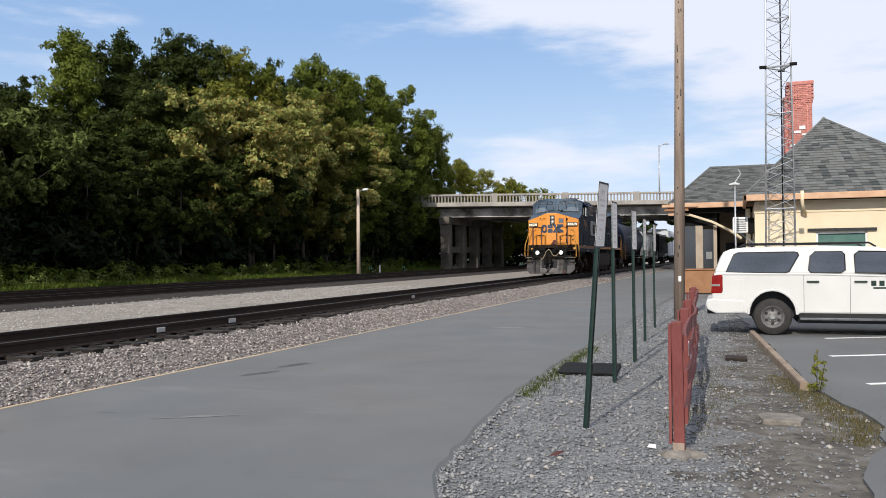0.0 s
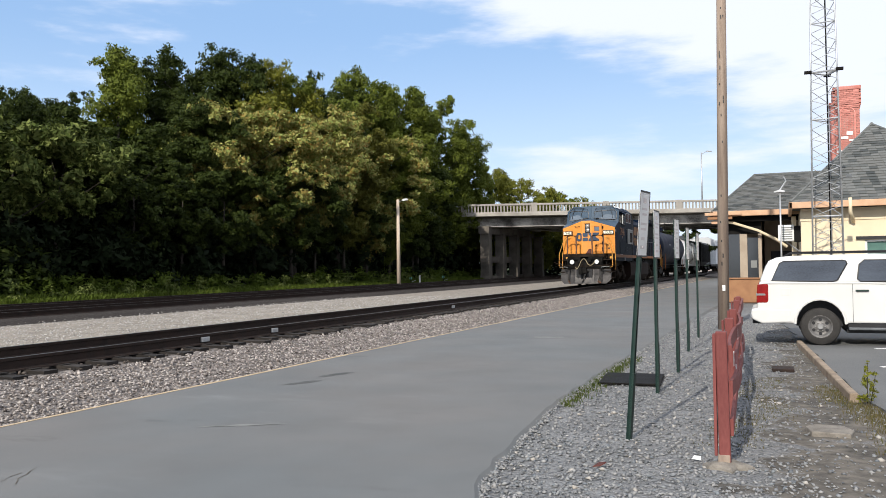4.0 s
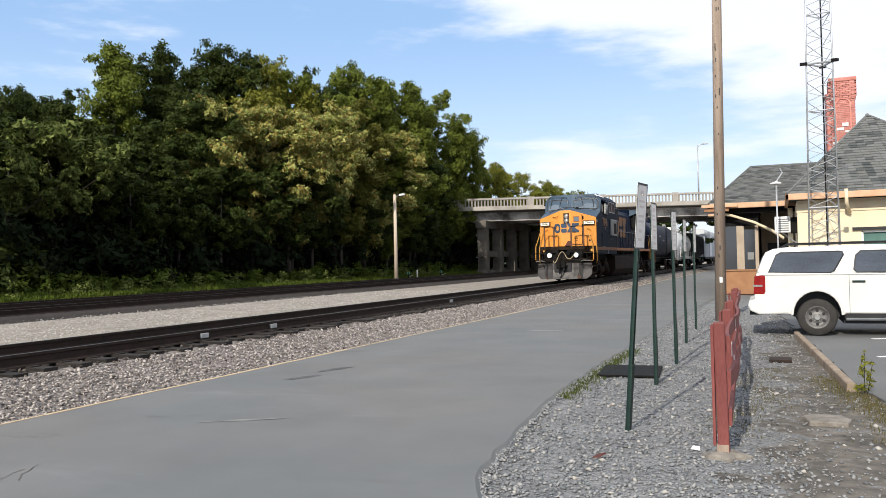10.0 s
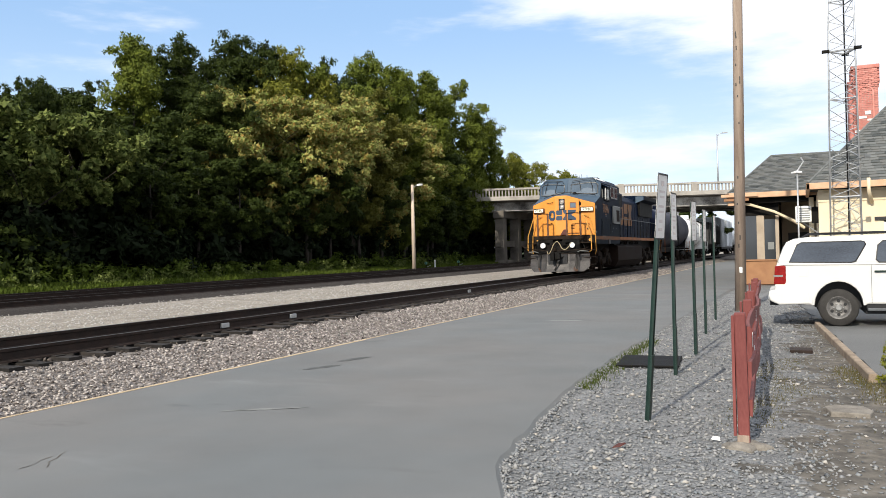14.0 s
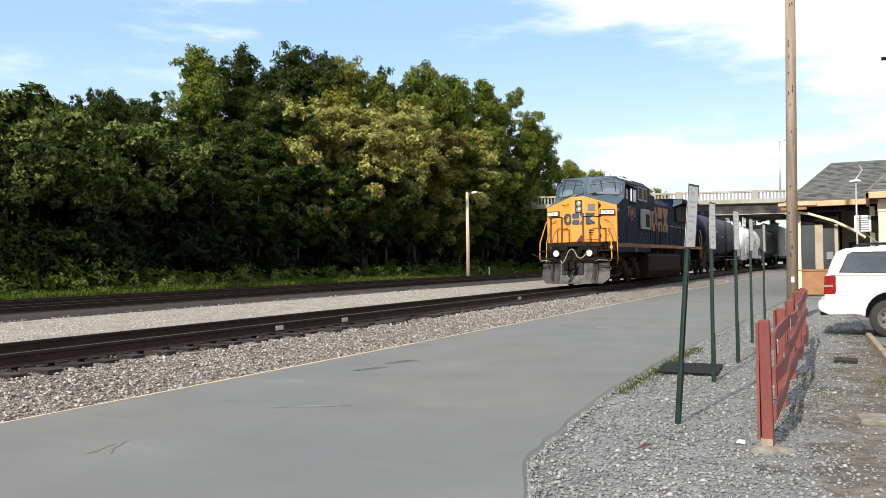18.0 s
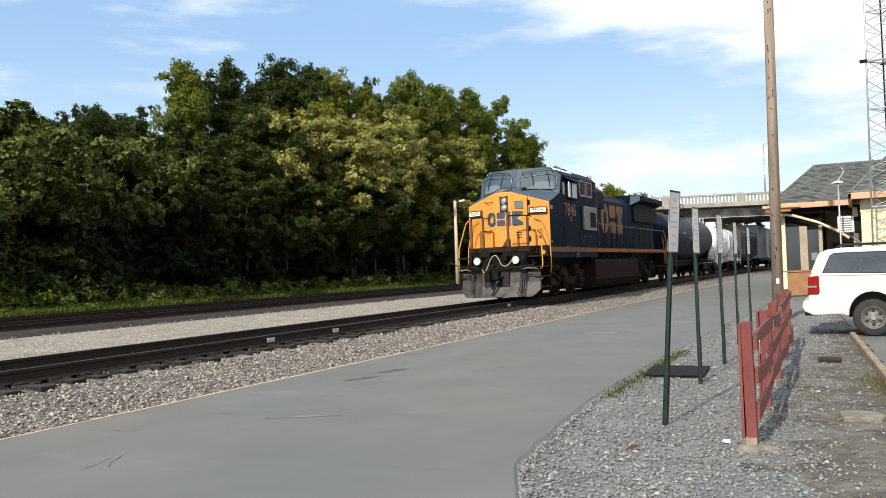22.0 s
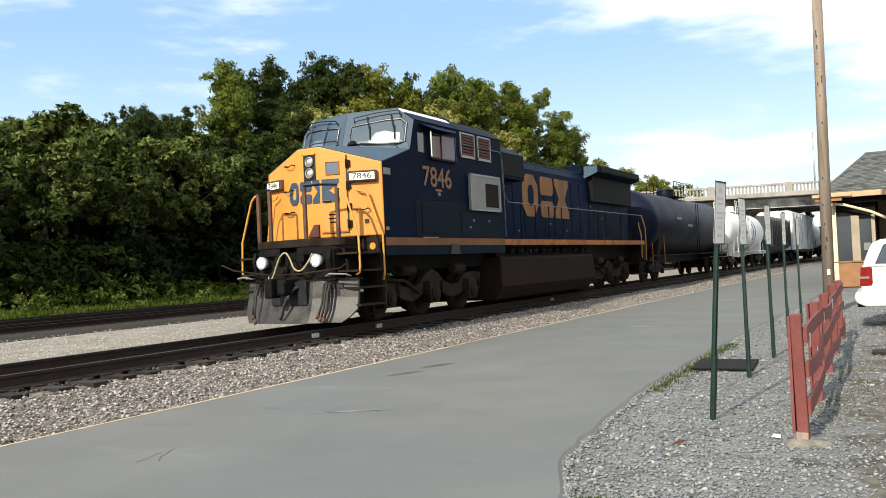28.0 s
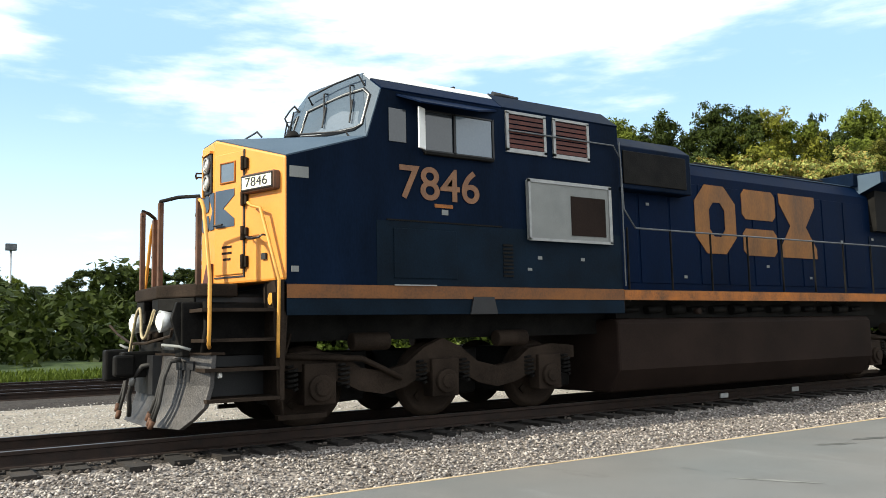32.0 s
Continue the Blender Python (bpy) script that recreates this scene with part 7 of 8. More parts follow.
def make_tower(at, h=16.0):
    t = thing("radio_mast", "three-legged galvanised lattice radio mast beside the depot", "radio mast", at=at)
    r0, r1 = 0.54, 0.34
    legs = [math.radians(a) for a in (80, 200, 320)]

    def leg(k, z):
        r = r0 + (r1 - r0) * z / h
        return Vector((r * math.cos(legs[k]), r * math.sin(legs[k]), z))
    for k in range(3):
        part("leg", M().cyl(leg(k, 0), leg(k, h), 0.028, 0.022, 8), GALV, t)
    zs = np.arange(0, h - 0.7, 0.62)
    for i, z in enumerate(zs):
        for k in range(3):
            j = (k + 1) % 3
            m = M().cyl(leg(k, z), leg(j, z + 0.31), 0.011, n=5).cyl(leg(j, z + 0.31), leg(k, z + 0.62), 0.011, n=5)
            if i % 5 == 0:
                m.cyl(leg(k, z), leg(j, z), 0.02, n=5)
            part("brace", m, GALV, t)
    part("antenna_bracket", M().tube([(-0.38, -0.5, 3.96), (0.0, -0.58, 4.16), (0.62, -0.6, 4.30)], 0.018, 6).box(0.5, 0.66, -0.66, -0.54, 4.24, 4.36), HAND_RAIL, t, "side arm with a small antenna")
    ring = M()
    for k in range(3):
        ring.tube([leg(k, 7.72) * 1.0, leg((k + 1) % 3, 7.72)], 0.03, 6)
    part("light_ring", ring, GALV, t, "ring of side lights")
    for k in range(3):
        p = leg(k, 7.74)
        part("side_light", M().box(p.x * 1.2 - 0.11, p.x * 1.2 + 0.11, p.y * 1.2 - 0.06, p.y * 1.2 + 0.06, p.z - 0.05, p.z + 0.04), DARK, t, "dark side light", 0.01)
    part("cable_run", M().tube([(0.05, 0.0, 0.1), (0.05, 0.02, h * 0.9)], 0.02, 6), DARK, t, "dark cable up the mast")
    part("base_slab", M().box(-0.9, 0.9, -0.9, 0.9, -0.1, 0.12), CONCRETE, t)
    return t


make_tower(pose(1.32, 28.6, 0))
wl_post = thing("white_lot_light", "slim white lamp post with a flat double head", "lamp post", at=pose(-0.10, 30.2, 0))
part("pole", M().cyl((0, 0, 0), (0, 0, 4.1), 0.032, 0.028, 10), GALV, wl_post)
part("lamp_head", M().prism([(-0.2, 4.1), (0.0, 4.16), (0.16, 4.11), (0.16, 4.06), (0.0, 4.07), (-0.2, 4.05)], "y", -0.08, 0.08), GALV, wl_post, "", 0.01)
part("bracket", M().tube([(0, 0, 4.15), (0.2, 0, 4.45), (0.12, 0, 4.6)], 0.025, 6), GALV, wl_post)

# wooden pole
up = thing("utility_pole", "tall weathered wooden utility pole at the end of the fence", "utility pole", at=pose(-1.46, 21.6, -0.03))
part("shaft", M().cyl((0, 0, 0), (0.16, 0.0, 12.5), 0.14, 0.105, 18), POLE_WOOD, up, "weathered grey-brown wood")
rp = random.Random(9)
for _ in range(26):
    z = rp.uniform(0.6, 11)
    part("nail_scar", M().obox((0.16 * z / 12.5 + rp.uniform(-0.05, 0.05), -0.138 + 0.003 * z, z), (0.012, 0.012, rp.uniform(0.02, 0.06)), Matrix.Identity(3)), BLACK, up)
part("paper_notice", M().box(0.0, 0.07, -0.165, -0.158, 0.98, 1.12), WHITE, up)


# ---- platform signs ----
def make_sign(at, k):
    s = thing("platform_sign", "narrow white warning sign on a dark green steel post", "sign", "platform signs", at=at)
    part("post", M().prism([(-0.028, -0.012), (-0.012, -0.012), (-0.012, 0.018), (0.012, 0.018), (0.012, -0.012), (0.028, -0.012), (0.028, 0.006), (0.018, 0.028), (-0.018, 0.028), (-0.028, 0.006)], "z", -0.1, 2.33), POST_GREEN, s)
    part("ground_stub", M().prism([(-0.035, -0.02), (0.035, -0.02), (0.035, 0.0), (-0.035, 0.0)], "z", -0.15, 0.62), POST_GREEN, s, "short driven base post", 0.004)
    part("sign_plate", M().prism([(-0.15, 1.75), (-0.13, 1.73), (0.13, 1.73), (0.15, 1.75), (0.15, 2.33), (0.13, 2.35), (-0.13, 2.35), (-0.15, 2.33)], "y", -0.018, -0.015), SIGN_WHITE, s, "sun-faded white sign plate")
    part("sign_border", M().box(-0.152, 0.152, -0.0215, -0.0185, 2.335, 2.352).box(-0.152, 0.152, -0.0215, -0.0185, 1.728, 1.742).box(-0.152, -0.142, -0.0215, -0.0185, 1.73, 2.35).box(0.142, 0.152, -0.0215, -0.0185, 1.73, 2.35), BLACK, s)
    rows = [(0.10, 0.045, 0, 2.26), (0.17, 0.022, 0, 2.18), (0.14, 0.022, 0.01, 2.13), (0.18, 0.022, 0, 2.04), (0.16, 0.022, 0, 1.99), (0.11, 0.03, 0, 1.90), (0.13, 0.03, 0, 1.82)]
    bars(s, Matrix.Translation((0, -0.0195, 0)) @ FACE, rows, SIGN_INK)
    for z in (1.82, 2.24):
        part("bolt", M().cyl((0, -0.024, z), (0, -0.018, z), 0.008, n=8), SIGN_INK, s)
    return s


SIGN_ONE = make_sign(pose(-1.40, 7.67, -0.02, 0.3, 0.0, 82) @ pose(0, 0, 0, 4.2, 0, 0), 0)
for x, y, lean, yaw in ((-1.545, 10.62, 0.5, 85), (-1.54, 12.78, -0.5, 84), (-1.72, 15.95, 0.3, 87), (-1.83, 19.05, 0.2, 87)):
    copy_thing(SIGN_ONE, pose(x, y, -0.02, 0.0, lean, yaw))


# ---- fence ----
def make_fence():
    a, b = Vector((-0.49, 6.88, 0)), Vector((-0.80, 15.6, 0))
    f = thing("rail_fence", "low faded red wooden rail fence with warped boards", "fence")
    d = (b - a).normalized()
    sdir = Vector((d.y, -d.x, 0))
    R = Matrix((sdir, d, Vector((0, 0, 1)))).transposed()
    r = random.Random(21)
    n = 5
    for i in range(n):
        p = a.lerp(b, i / (n - 1))
        h = 1.07 if i == 0 else 1.02 + r.uniform(-0.04, 0.05)
        lean = Matrix.Rotation(radians(r.uniform(-1.2, 1.2)), 3, "Y") @ R
        m = M().obox((0, 0, h / 2 - 0.03), (0.045, 0.065, h / 2 + 0.03), lean)
        part("post", m, FENCE_RED, f, "faded red square post", 0.01, at=Matrix.Translation(p))
        m = M().obox((0, 0, 0), (0.012, 0.07, h * 0.46), R)
        part("post_board", m, FENCE_RED, f, "", 0.004, at=Matrix.Translation(p - sdir * 0.062 + Vector((0, 0, h * 0.52))))
    for i in range(n - 1):
        p, q = a.lerp(b, i / (n - 1)), a.lerp(b, (i + 1) / (n - 1))
        for z in (0.30, 0.60, 0.90):
            mid = (p + q) / 2 + sdir * 0.062 + Vector((0, 0, z + r.uniform(-0.02, 0.02)))
            ln = (q - p).length / 2 + 0.02
            segs = 6
            m = M()
            sag = r.uniform(-0.04, 0.05)
            twist = r.uniform(-0.03, 0.04)
            rings = []
            for k in range(segs + 1):
                u = k / segs * 2 - 1
                c = d * (u * ln) + Vector((0, 0, sag * (1 - u * u))) + sdir * twist * (1 - u * u)
                rings.append([c + sdir * sx * 0.014 + Vector((0, 0, sz * 0.068)) for sx, sz in ((-1, -1), (1, -1), (1, 1), (-1, 1))])
            m.loft(rings)
            part("rail", m, FENCE_RED, f, at=Matrix.Translation(mid))
    for u, z in ((0.02, 0.83), (0.12, 0.62), (0.27, 0.86), (0.5, 0.88)):
        p = a.lerp(b, u) + sdir * 0.085 + Vector((0, 0, z))
        part("paper_tag", M().obox(p, (0.003, 0.02, 0.06), R), WHITE, f)
    part("bare_post_foot", M().obox((0, 0, 0.03), (0.047, 0.067, 0.045), R), POLE_WOOD, f, "bare wood at the post foot", 0.006, at=Matrix.Translation(a))
    part("footing", M().loft([[(a.x + 0.03 + k * (0.17 + 0.06 * math.sin(3.1 * i) + 0.03 * math.cos(7 * i)) * math.cos(i * 0.449), a.y - 0.04 + k * (0.15 + 0.05 * math.cos(2.3 * i)) * math.sin(i * 0.449), z + 0.006 * math.sin(5 * i)) for i in range(14)] for k, z in ((1.1, -0.06), (1.0, -0.012), (0.8, 0.006), (0.25, 0.016))]), FOOTING, f, "rough dirty concrete footing")


make_fence()


# ---- white utility vehicle ----
def make_suv():
    c = thing("utility_vehicle", "large white sport utility vehicle parked on the lot", "car", at=pose(-0.50, 17.40, 0.0, 0, 0, 1.0))
    # local x runs from tail to nose, the near side is y = 0, width to y = 2
    Wd, R = 1.94, 0.365
    wheels = (1.12, 4.22)

    def arch(x, r=0.44, flat=0.40):
        """The wheel opening round x, from its front foot over the top to its rear foot."""
        return [(x + r, flat)] + [(x + r * math.cos(q), 0.42 + (r + 0.03) * math.sin(q)) for q in np.linspace(0.25, math.pi - 0.25, 11)] + [(x - r, flat)]
    low = [(-0.02, 0.56), (-0.03, 0.80), (-0.02, 1.10), (0.02, 1.26), (0.20, 1.27), (4.0, 1.17), (4.9, 1.10), (5.2, 0.98), (5.3, 0.7), (5.26, 0.44), (4.9, 0.38)] + arch(wheels[1]) + [(3.7, 0.44), (1.64, 0.44)] + arch(wheels[0]) + [(0.62, 0.42), (0.10, 0.44)]
    part("body", M().prism(low, "y", 0.0, Wd), CAR_WHITE, c, "glossy white body", 0.035)
    for x in wheels:                               # flared lips over the wheels
        for y in (0.0, Wd):
            lip = [(px, y, pz) for px, pz in arch(x, 0.455, 0.42)]
            part("wheel_arch_lip", M().tube(lip, 0.028, 6), CAR_WHITE, c)
    roof = [(0.02, 1.25), (0.14, 1.56), (0.20, 1.67), (0.34, 1.735), (0.60, 1.765), (2.1, 1.785), (3.0, 1.75), (3.35, 1.66), (4.05, 1.17)]

    def tuck(z):
        return 0.02 + 0.20 * max(0.0, z - 1.22)
    rings = [[(x, tuck(z), z) for x, z in roof], [(x, Wd - tuck(z), z) for x, z in roof]]
    part("greenhouse", M().loft(rings), CAR_WHITE, c, "white upper body", 0.05)
    for y in (0.0, Wd):
        part("shoulder_line", M().tube([(0.1, y, 1.225), (2.0, y, 1.215), (4.0, y, 1.15)], 0.018, 6), CAR_WHITE, c)
        yy = (y + 0.035, y + 0.2) if y == 0 else (y - 0.2, y - 0.035)
        part("rocker_panel", M().box(1.60, 3.74, yy[0], yy[1], 0.34, 0.46), BLACK, c, "", 0.02)

    def win(nm, pts, label):
        for far in (0, 1):
            ring = [[(x, (Wd - tuck(z) - d if far else tuck(z) + d), z) for x, z in pts] for d in (-0.012, 0.02)]
            part(nm, M().loft(ring), CAR_GLASS, c, label, 0.012)
            if not far:
                edge = [(x, tuck(z) - 0.010, z) for x, z in pts]
                part("window_rubber", M().tube(edge + edge[:1], 0.012, 5), BLACK, c)
    win("rear_side_window", [(0.24, 1.27), (1.36, 1.25), (1.44, 1.28), (1.62, 1.60), (1.60, 1.65), (1.54, 1.665), (0.48, 1.66), (0.40, 1.62)], "dark tinted rear side window")
    win("side_window", [(1.84, 1.25), (2.38, 1.25), (2.45, 1.30), (2.45, 1.60), (2.40, 1.665), (1.92, 1.665), (1.83, 1.58), (1.79, 1.30)], "dark tinted door window")
    win("side_window", [(2.62, 1.25), (3.55, 1.22), (3.60, 1.26), (3.28, 1.60), (3.18, 1.65), (2.70, 1.665), (2.62, 1.60)], "dark tinted door window")
    part("rear_window", M().loft([[(0.03, 0.2, 1.28), (0.03, Wd - 0.2, 1.28), (0.135, Wd - 0.25, 1.58), (0.135, 0.25, 1.58)], [(0.12, 0.2, 1.28), (0.12, Wd - 0.2, 1.28), (0.22, Wd - 0.25, 1.58), (0.22, 0.25, 1.58)]]), CAR_GLASS, c, "dark rear window")
    part("windshield", M().loft([[(4.00, 0.2, 1.22), (4.00, Wd - 0.2, 1.22), (3.40, Wd - 0.25, 1.63), (3.40, 0.25, 1.63)], [(3.9, 0.2, 1.2), (3.9, Wd - 0.2, 1.2), (3.3, Wd - 0.25, 1.6), (3.3, 0.25, 1.6)]]), CAR_GLASS, c, "dark windshield")
    for y0, y1 in ((-0.006, 0.14), (Wd - 0.14, Wd + 0.006)):
        part("tail_light", M().prism([(-0.045, 0.83), (0.16, 0.83), (0.185, 0.88), (0.185, 1.20), (0.14, 1.22), (-0.02, 1.20)], "y", y0, y1), RED_LENS, c, "red tail light", 0.015)
        part("reverse_light", M().box(-0.05, 0.13, y0 - 0.002, y1 + 0.002, 0.975, 1.02), PANEL_GREY, c, "pale reversing lens", 0.008)
    part("bumper", M().prism([(-0.12, 0.50), (-0.15, 0.60), (-0.14, 0.70), (-0.02, 0.73), (0.60, 0.70), (0.62, 0.44), (0.05, 0.42)], "y", -0.012, Wd + 0.012), CAR_WHITE, c, "white rear bumper", 0.03)
    part("bumper_step", M().box(-0.165, -0.02, 0.08, Wd - 0.08, 0.53, 0.61), GALV, c, "dull bumper step pad", 0.02)
    part("hitch", M().box(-0.14, 0.1, 0.85, 1.1, 0.36, 0.46), BLACK, c)
    part("underbody", M().box(1.60, 3.74, 0.16, Wd - 0.16, 0.24, 0.60), BLACK, c)
    part("running_board", M().box(1.62, 3.72, -0.05, 0.10, 0.31, 0.36), HAND_RAIL, c, "dark grey running board", 0.012)
    for y in (0.22, Wd - 0.22):
        part("roof_rack", M().tube([(0.5, y, 1.76), (0.62, y, 1.83), (2.9, y, 1.83), (3.02, y, 1.75)], 0.02, 6), BLACK, c, "black roof rail")
    for x in (0.9, 2.4):
        part("rack_crossbar", M().tube([(x, 0.22, 1.83), (x, Wd - 0.22, 1.83)], 0.016, 6), BLACK, c)
    for x in (1.70, 2.53, 3.66):
        part("door_seam", M().box(x - 0.004, x + 0.004, -0.003, 0.006, 0.46, 1.22), HAND_RAIL, c)
    part("fuel_door", M().box(0.42, 0.58, -0.003, 0.006, 0.98, 1.12), CAR_WHITE, c, "", 0.004)
    for x in (1.75, 2.60):
        part("door_handle", M().box(x, x + 0.23, -0.04, 0.0, 1.055, 1.09), POST_GREEN, c, "dark door handle", 0.012)
    part("door_mirror", M().box(3.30, 3.48, -0.22, -0.04, 1.20, 1.40), CAR_WHITE, c, "white door mirror", 0.03)
    bars(c, Matrix.Translation((3.06, -0.006, 1.04)) @ FACE, [(0.09, 0.1, -0.12, 0), (0.09, 0.1, 0.02, 0), (0.09, 0.1, 0.15, 0), (0.3, 0.03, 0.02, -0.09)], POST_GREEN, "door_decal")
    for x in wheels:
        for y, s in ((0.03, -1), (Wd - 0.03, 1)):
            cy = y - s * 0.10
            w = part("wheel", M().revolve([(0.215, -0.12), (R - 0.03, -0.12), (R - 0.008, -0.10), (R, -0.07), (R, 0.07), (R - 0.008, 0.10), (R - 0.03, 0.12), (0.215, 0.12), (0.215, -0.12)], (x, cy, R), "y", 40, True, False), TYRE, c, "road-worn black tyre")
            prof = [(0.03, 0.055), (0.075, 0.06), (0.10, 0.035), (0.175, 0.05), (0.195, 0.10), (0.222, 0.122), (0.228, 0.11), (0.228, 0.0), (0.03, 0.0)]
            part("rim", M().revolve(prof if s > 0 else [(r, -q) for r, q in prof[::-1]], (x, cy, R), "y", 32), RIM, w, "brake-dusted alloy wheel")
            part("hub", M().cyl((x, cy, R), (x, cy + s * 0.10, R), 0.065, 0.05, 14), BARE_METAL, w, "bright hub cap")
            for k in range(6):
                q = 2 * math.pi * (k + 0.5) / 6
                part("wheel_hole", M().cyl((x + 0.137 * math.cos(q), cy + s * 0.054, R + 0.137 * math.sin(q)), (x + 0.137 * math.cos(q), cy + s * 0.03, R + 0.137 * math.sin(q)), 0.032, n=10), BLACK, w)
                part("wheel_nut", M().cyl((x + 0.085 * math.cos(q + 0.5), cy + s * 0.05, R + 0.085 * math.sin(q + 0.5)), (x + 0.085 * math.cos(q + 0.5), cy + s * 0.075, R + 0.085 * math.sin(q + 0.5)), 0.013, n=6), BARE_METAL, w)
        liner = M().prism([(px, pz) for px, pz in arch(x, 0.425, 0.36)], "y", 0.30, Wd - 0.30)
        part("wheel_well", liner, BLACK, c)
    return c


make_suv()

# ---- small things on the ground ----
pl = thing("steel_cover_plate", "dark steel cover plate lying on the gravel", "cover plate", at=pose(-2.05, 11.65, -0.02, 0, 0, 5))
part("plate", M().box(-0.42, 0.42, -0.55, 0.55, 0, 0.03), DARK, pl, "", 0.01)
bk = thing("brick_box", "broken brick drain box in the soil", "drain", at=pose(-0.06, 13.4, -0.03))
part("lid", M().box(-0.16, 0.16, -0.2, 0.2, 0, 0.05), RAIL_SIDE, bk, "", 0.01)
for x, y in ((-0.72, 6.98),):
    t = thing("paper_litter", "crumpled white paper litter on gravel", "litter", "litter", at=pose(x, y, -0.015, 8, 12, 30 + 40 * x))
    part("sheet", M().loft([[(-0.04, -0.02, 0.0), (0.04, -0.015, 0.006), (0.03, 0.02, 0.02), (-0.03, 0.015, 0.012)], [(-0.03, -0.015, 0.012), (0.03, -0.015, 0.02), (0.028, 0.015, 0.03), (-0.028, 0.015, 0.022)]]), WHITE, t)
sl = thing("concrete_slab", "broken flat concrete slab lying in the soil", "slab", at=pose(0.37, 8.56, -0.02, 0, 1.5, 8))
part("slab", M().prism([(-0.20, -0.19), (0.14, -0.22), (0.21, -0.02), (0.17, 0.20), (-0.10, 0.22), (-0.21, 0.08)], "z", -0.03, 0.035), FOOTING, sl, "", 0.012)
lf = thing("red_leaf", "dry reddish leaf lying on gravel", "leaf", at=pose(-1.42, 6.42, 0.0, 6, -8, 20))
part("blade", M().loft([[(-0.06, 0, 0.0), (0, -0.035, 0.01), (0.06, 0, 0.02), (0, 0.035, 0.012)], [(-0.05, 0, 0.012), (0, -0.03, 0.02), (0.05, 0, 0.03), (0, 0.03, 0.022)]]), RED_LOUVRE, lf)

# ---- plants ----
rg = np.random.default_rng(17)


def along(n, fx, y0, y1, jitter, z):
    y = rg.uniform(y0, y1, n)
    x = np.array([fx(v) for v in y]) + rg.normal(0, jitter, n)
    return np.stack([x, y, np.full(n, z)], 1)


blades(rg, along(950, lambda y: path_right(y) + 0.08, 9.2, 14.5, 0.09, -0.03), (0.02, 0.06), (0.003, 0.006), "edge_grass", EDGE_GRASS, "thin green grass along the ragged asphalt edge", "grass")
blades(rg, along(900, lambda y: path_right(y) + 0.42, 3.75, 4.7, 0.20, -0.03), (0.02, 0.055), (0.002, 0.004), "edge_grass", EDGE_GRASS, "low grass tuft at the platform corner", "grass")
blades(rg, along(1500, lambda y: lot_left(y) - 0.16, 7.6, 11.8, 0.16, -0.03), (0.012, 0.045), (0.002, 0.004), "lot_grass", DRY_GRASS, "sparse dry grass beside the parking lot", "grass")
blades(rg, along(800, lambda y: -0.34 + 0.16 * math.sin(2.1 * y), 7.6, 12.5, 0.16, -0.03), (0.008, 0.026), (0.002, 0.004), "fence_grass", DRY_GRASS, "withered grass along the fence foot", "grass")
n = 26000
yy = -25 + 120 * rg.random(n)
xx = -29.3 - 2.9 * rg.random(n) ** 1.2
blades(rg, np.stack([xx, yy, np.interp(xx, [p[0] for p in PROFILE], [p[1] for p in PROFILE])], 1), (0.08, 0.30), (0.015, 0.04), "verge_grass", WEED, "green grass verge beside the far track", "grass", 0.35, 2)


def leaf_cloud(r, blobs, count, size, squash=0.8, twigs=10):
    """Leaf sprays in small tufts round overlapping boughs. Returns corners (n, 4, 3)."""
    B = np.repeat(np.array(blobs), twigs, 0)
    k = len(B)
    d = r.normal(0, 1, (k, 3))
    d /= np.linalg.norm(d, axis=1)[:, None]
    tc = B[:, :3] + d * (B[:, 3] * r.uniform(0.35, 1.15, k))[:, None] * (1, 1, squash)
    tr = B[:, 3] * r.uniform(0.22, 0.5, k)
    idx = r.choice(k, count, p=tr ** 1.6 / (tr ** 1.6).sum())
    e = r.normal(0, 1, (count, 3))
    e /= np.linalg.norm(e, axis=1)[:, None]
    p = tc[idx] + e * (tr[idx] * (0.25 + 0.95 * r.random(count) ** 0.8))[:, None] * (1.15, 1.15, 0.75)
    out = e * 0.5 + d[idx] * 0.5
    nrm = out + r.normal(0, 0.55, (count, 3)) + (0, 0, 0.4)
    nrm /= np.linalg.norm(nrm, axis=1)[:, None]
    t = np.cross(nrm, r.normal(0, 1, (count, 3)))
    t /= np.linalg.norm(t, axis=1)[:, None]
    b = np.cross(nrm, t)
    s = r.uniform(size[0], size[1], (count, 1))
    return np.stack([p - t * s, p - b * s * 0.45 - nrm * s * 0.15, p + t * s, p + b * s * 0.45 - nrm * s * 0.15], 1)


def quads(name, q, material):
    me = bpy.data.meshes.new(name)
    n = len(q)
    me.vertices.add(n * 4)
    me.vertices.foreach_set("co", q.reshape(-1).astype(np.float32))
    me.loops.add(n * 4)
    me.loops.foreach_set("vertex_index", np.arange(n * 4, dtype=np.int32))
    me.polygons.add(n)
    me.polygons.foreach_set("loop_start", np.arange(0, n * 4, 4, dtype=np.int32))
    me.update(calc_edges=True)
    me.materials.append(material)
    return me


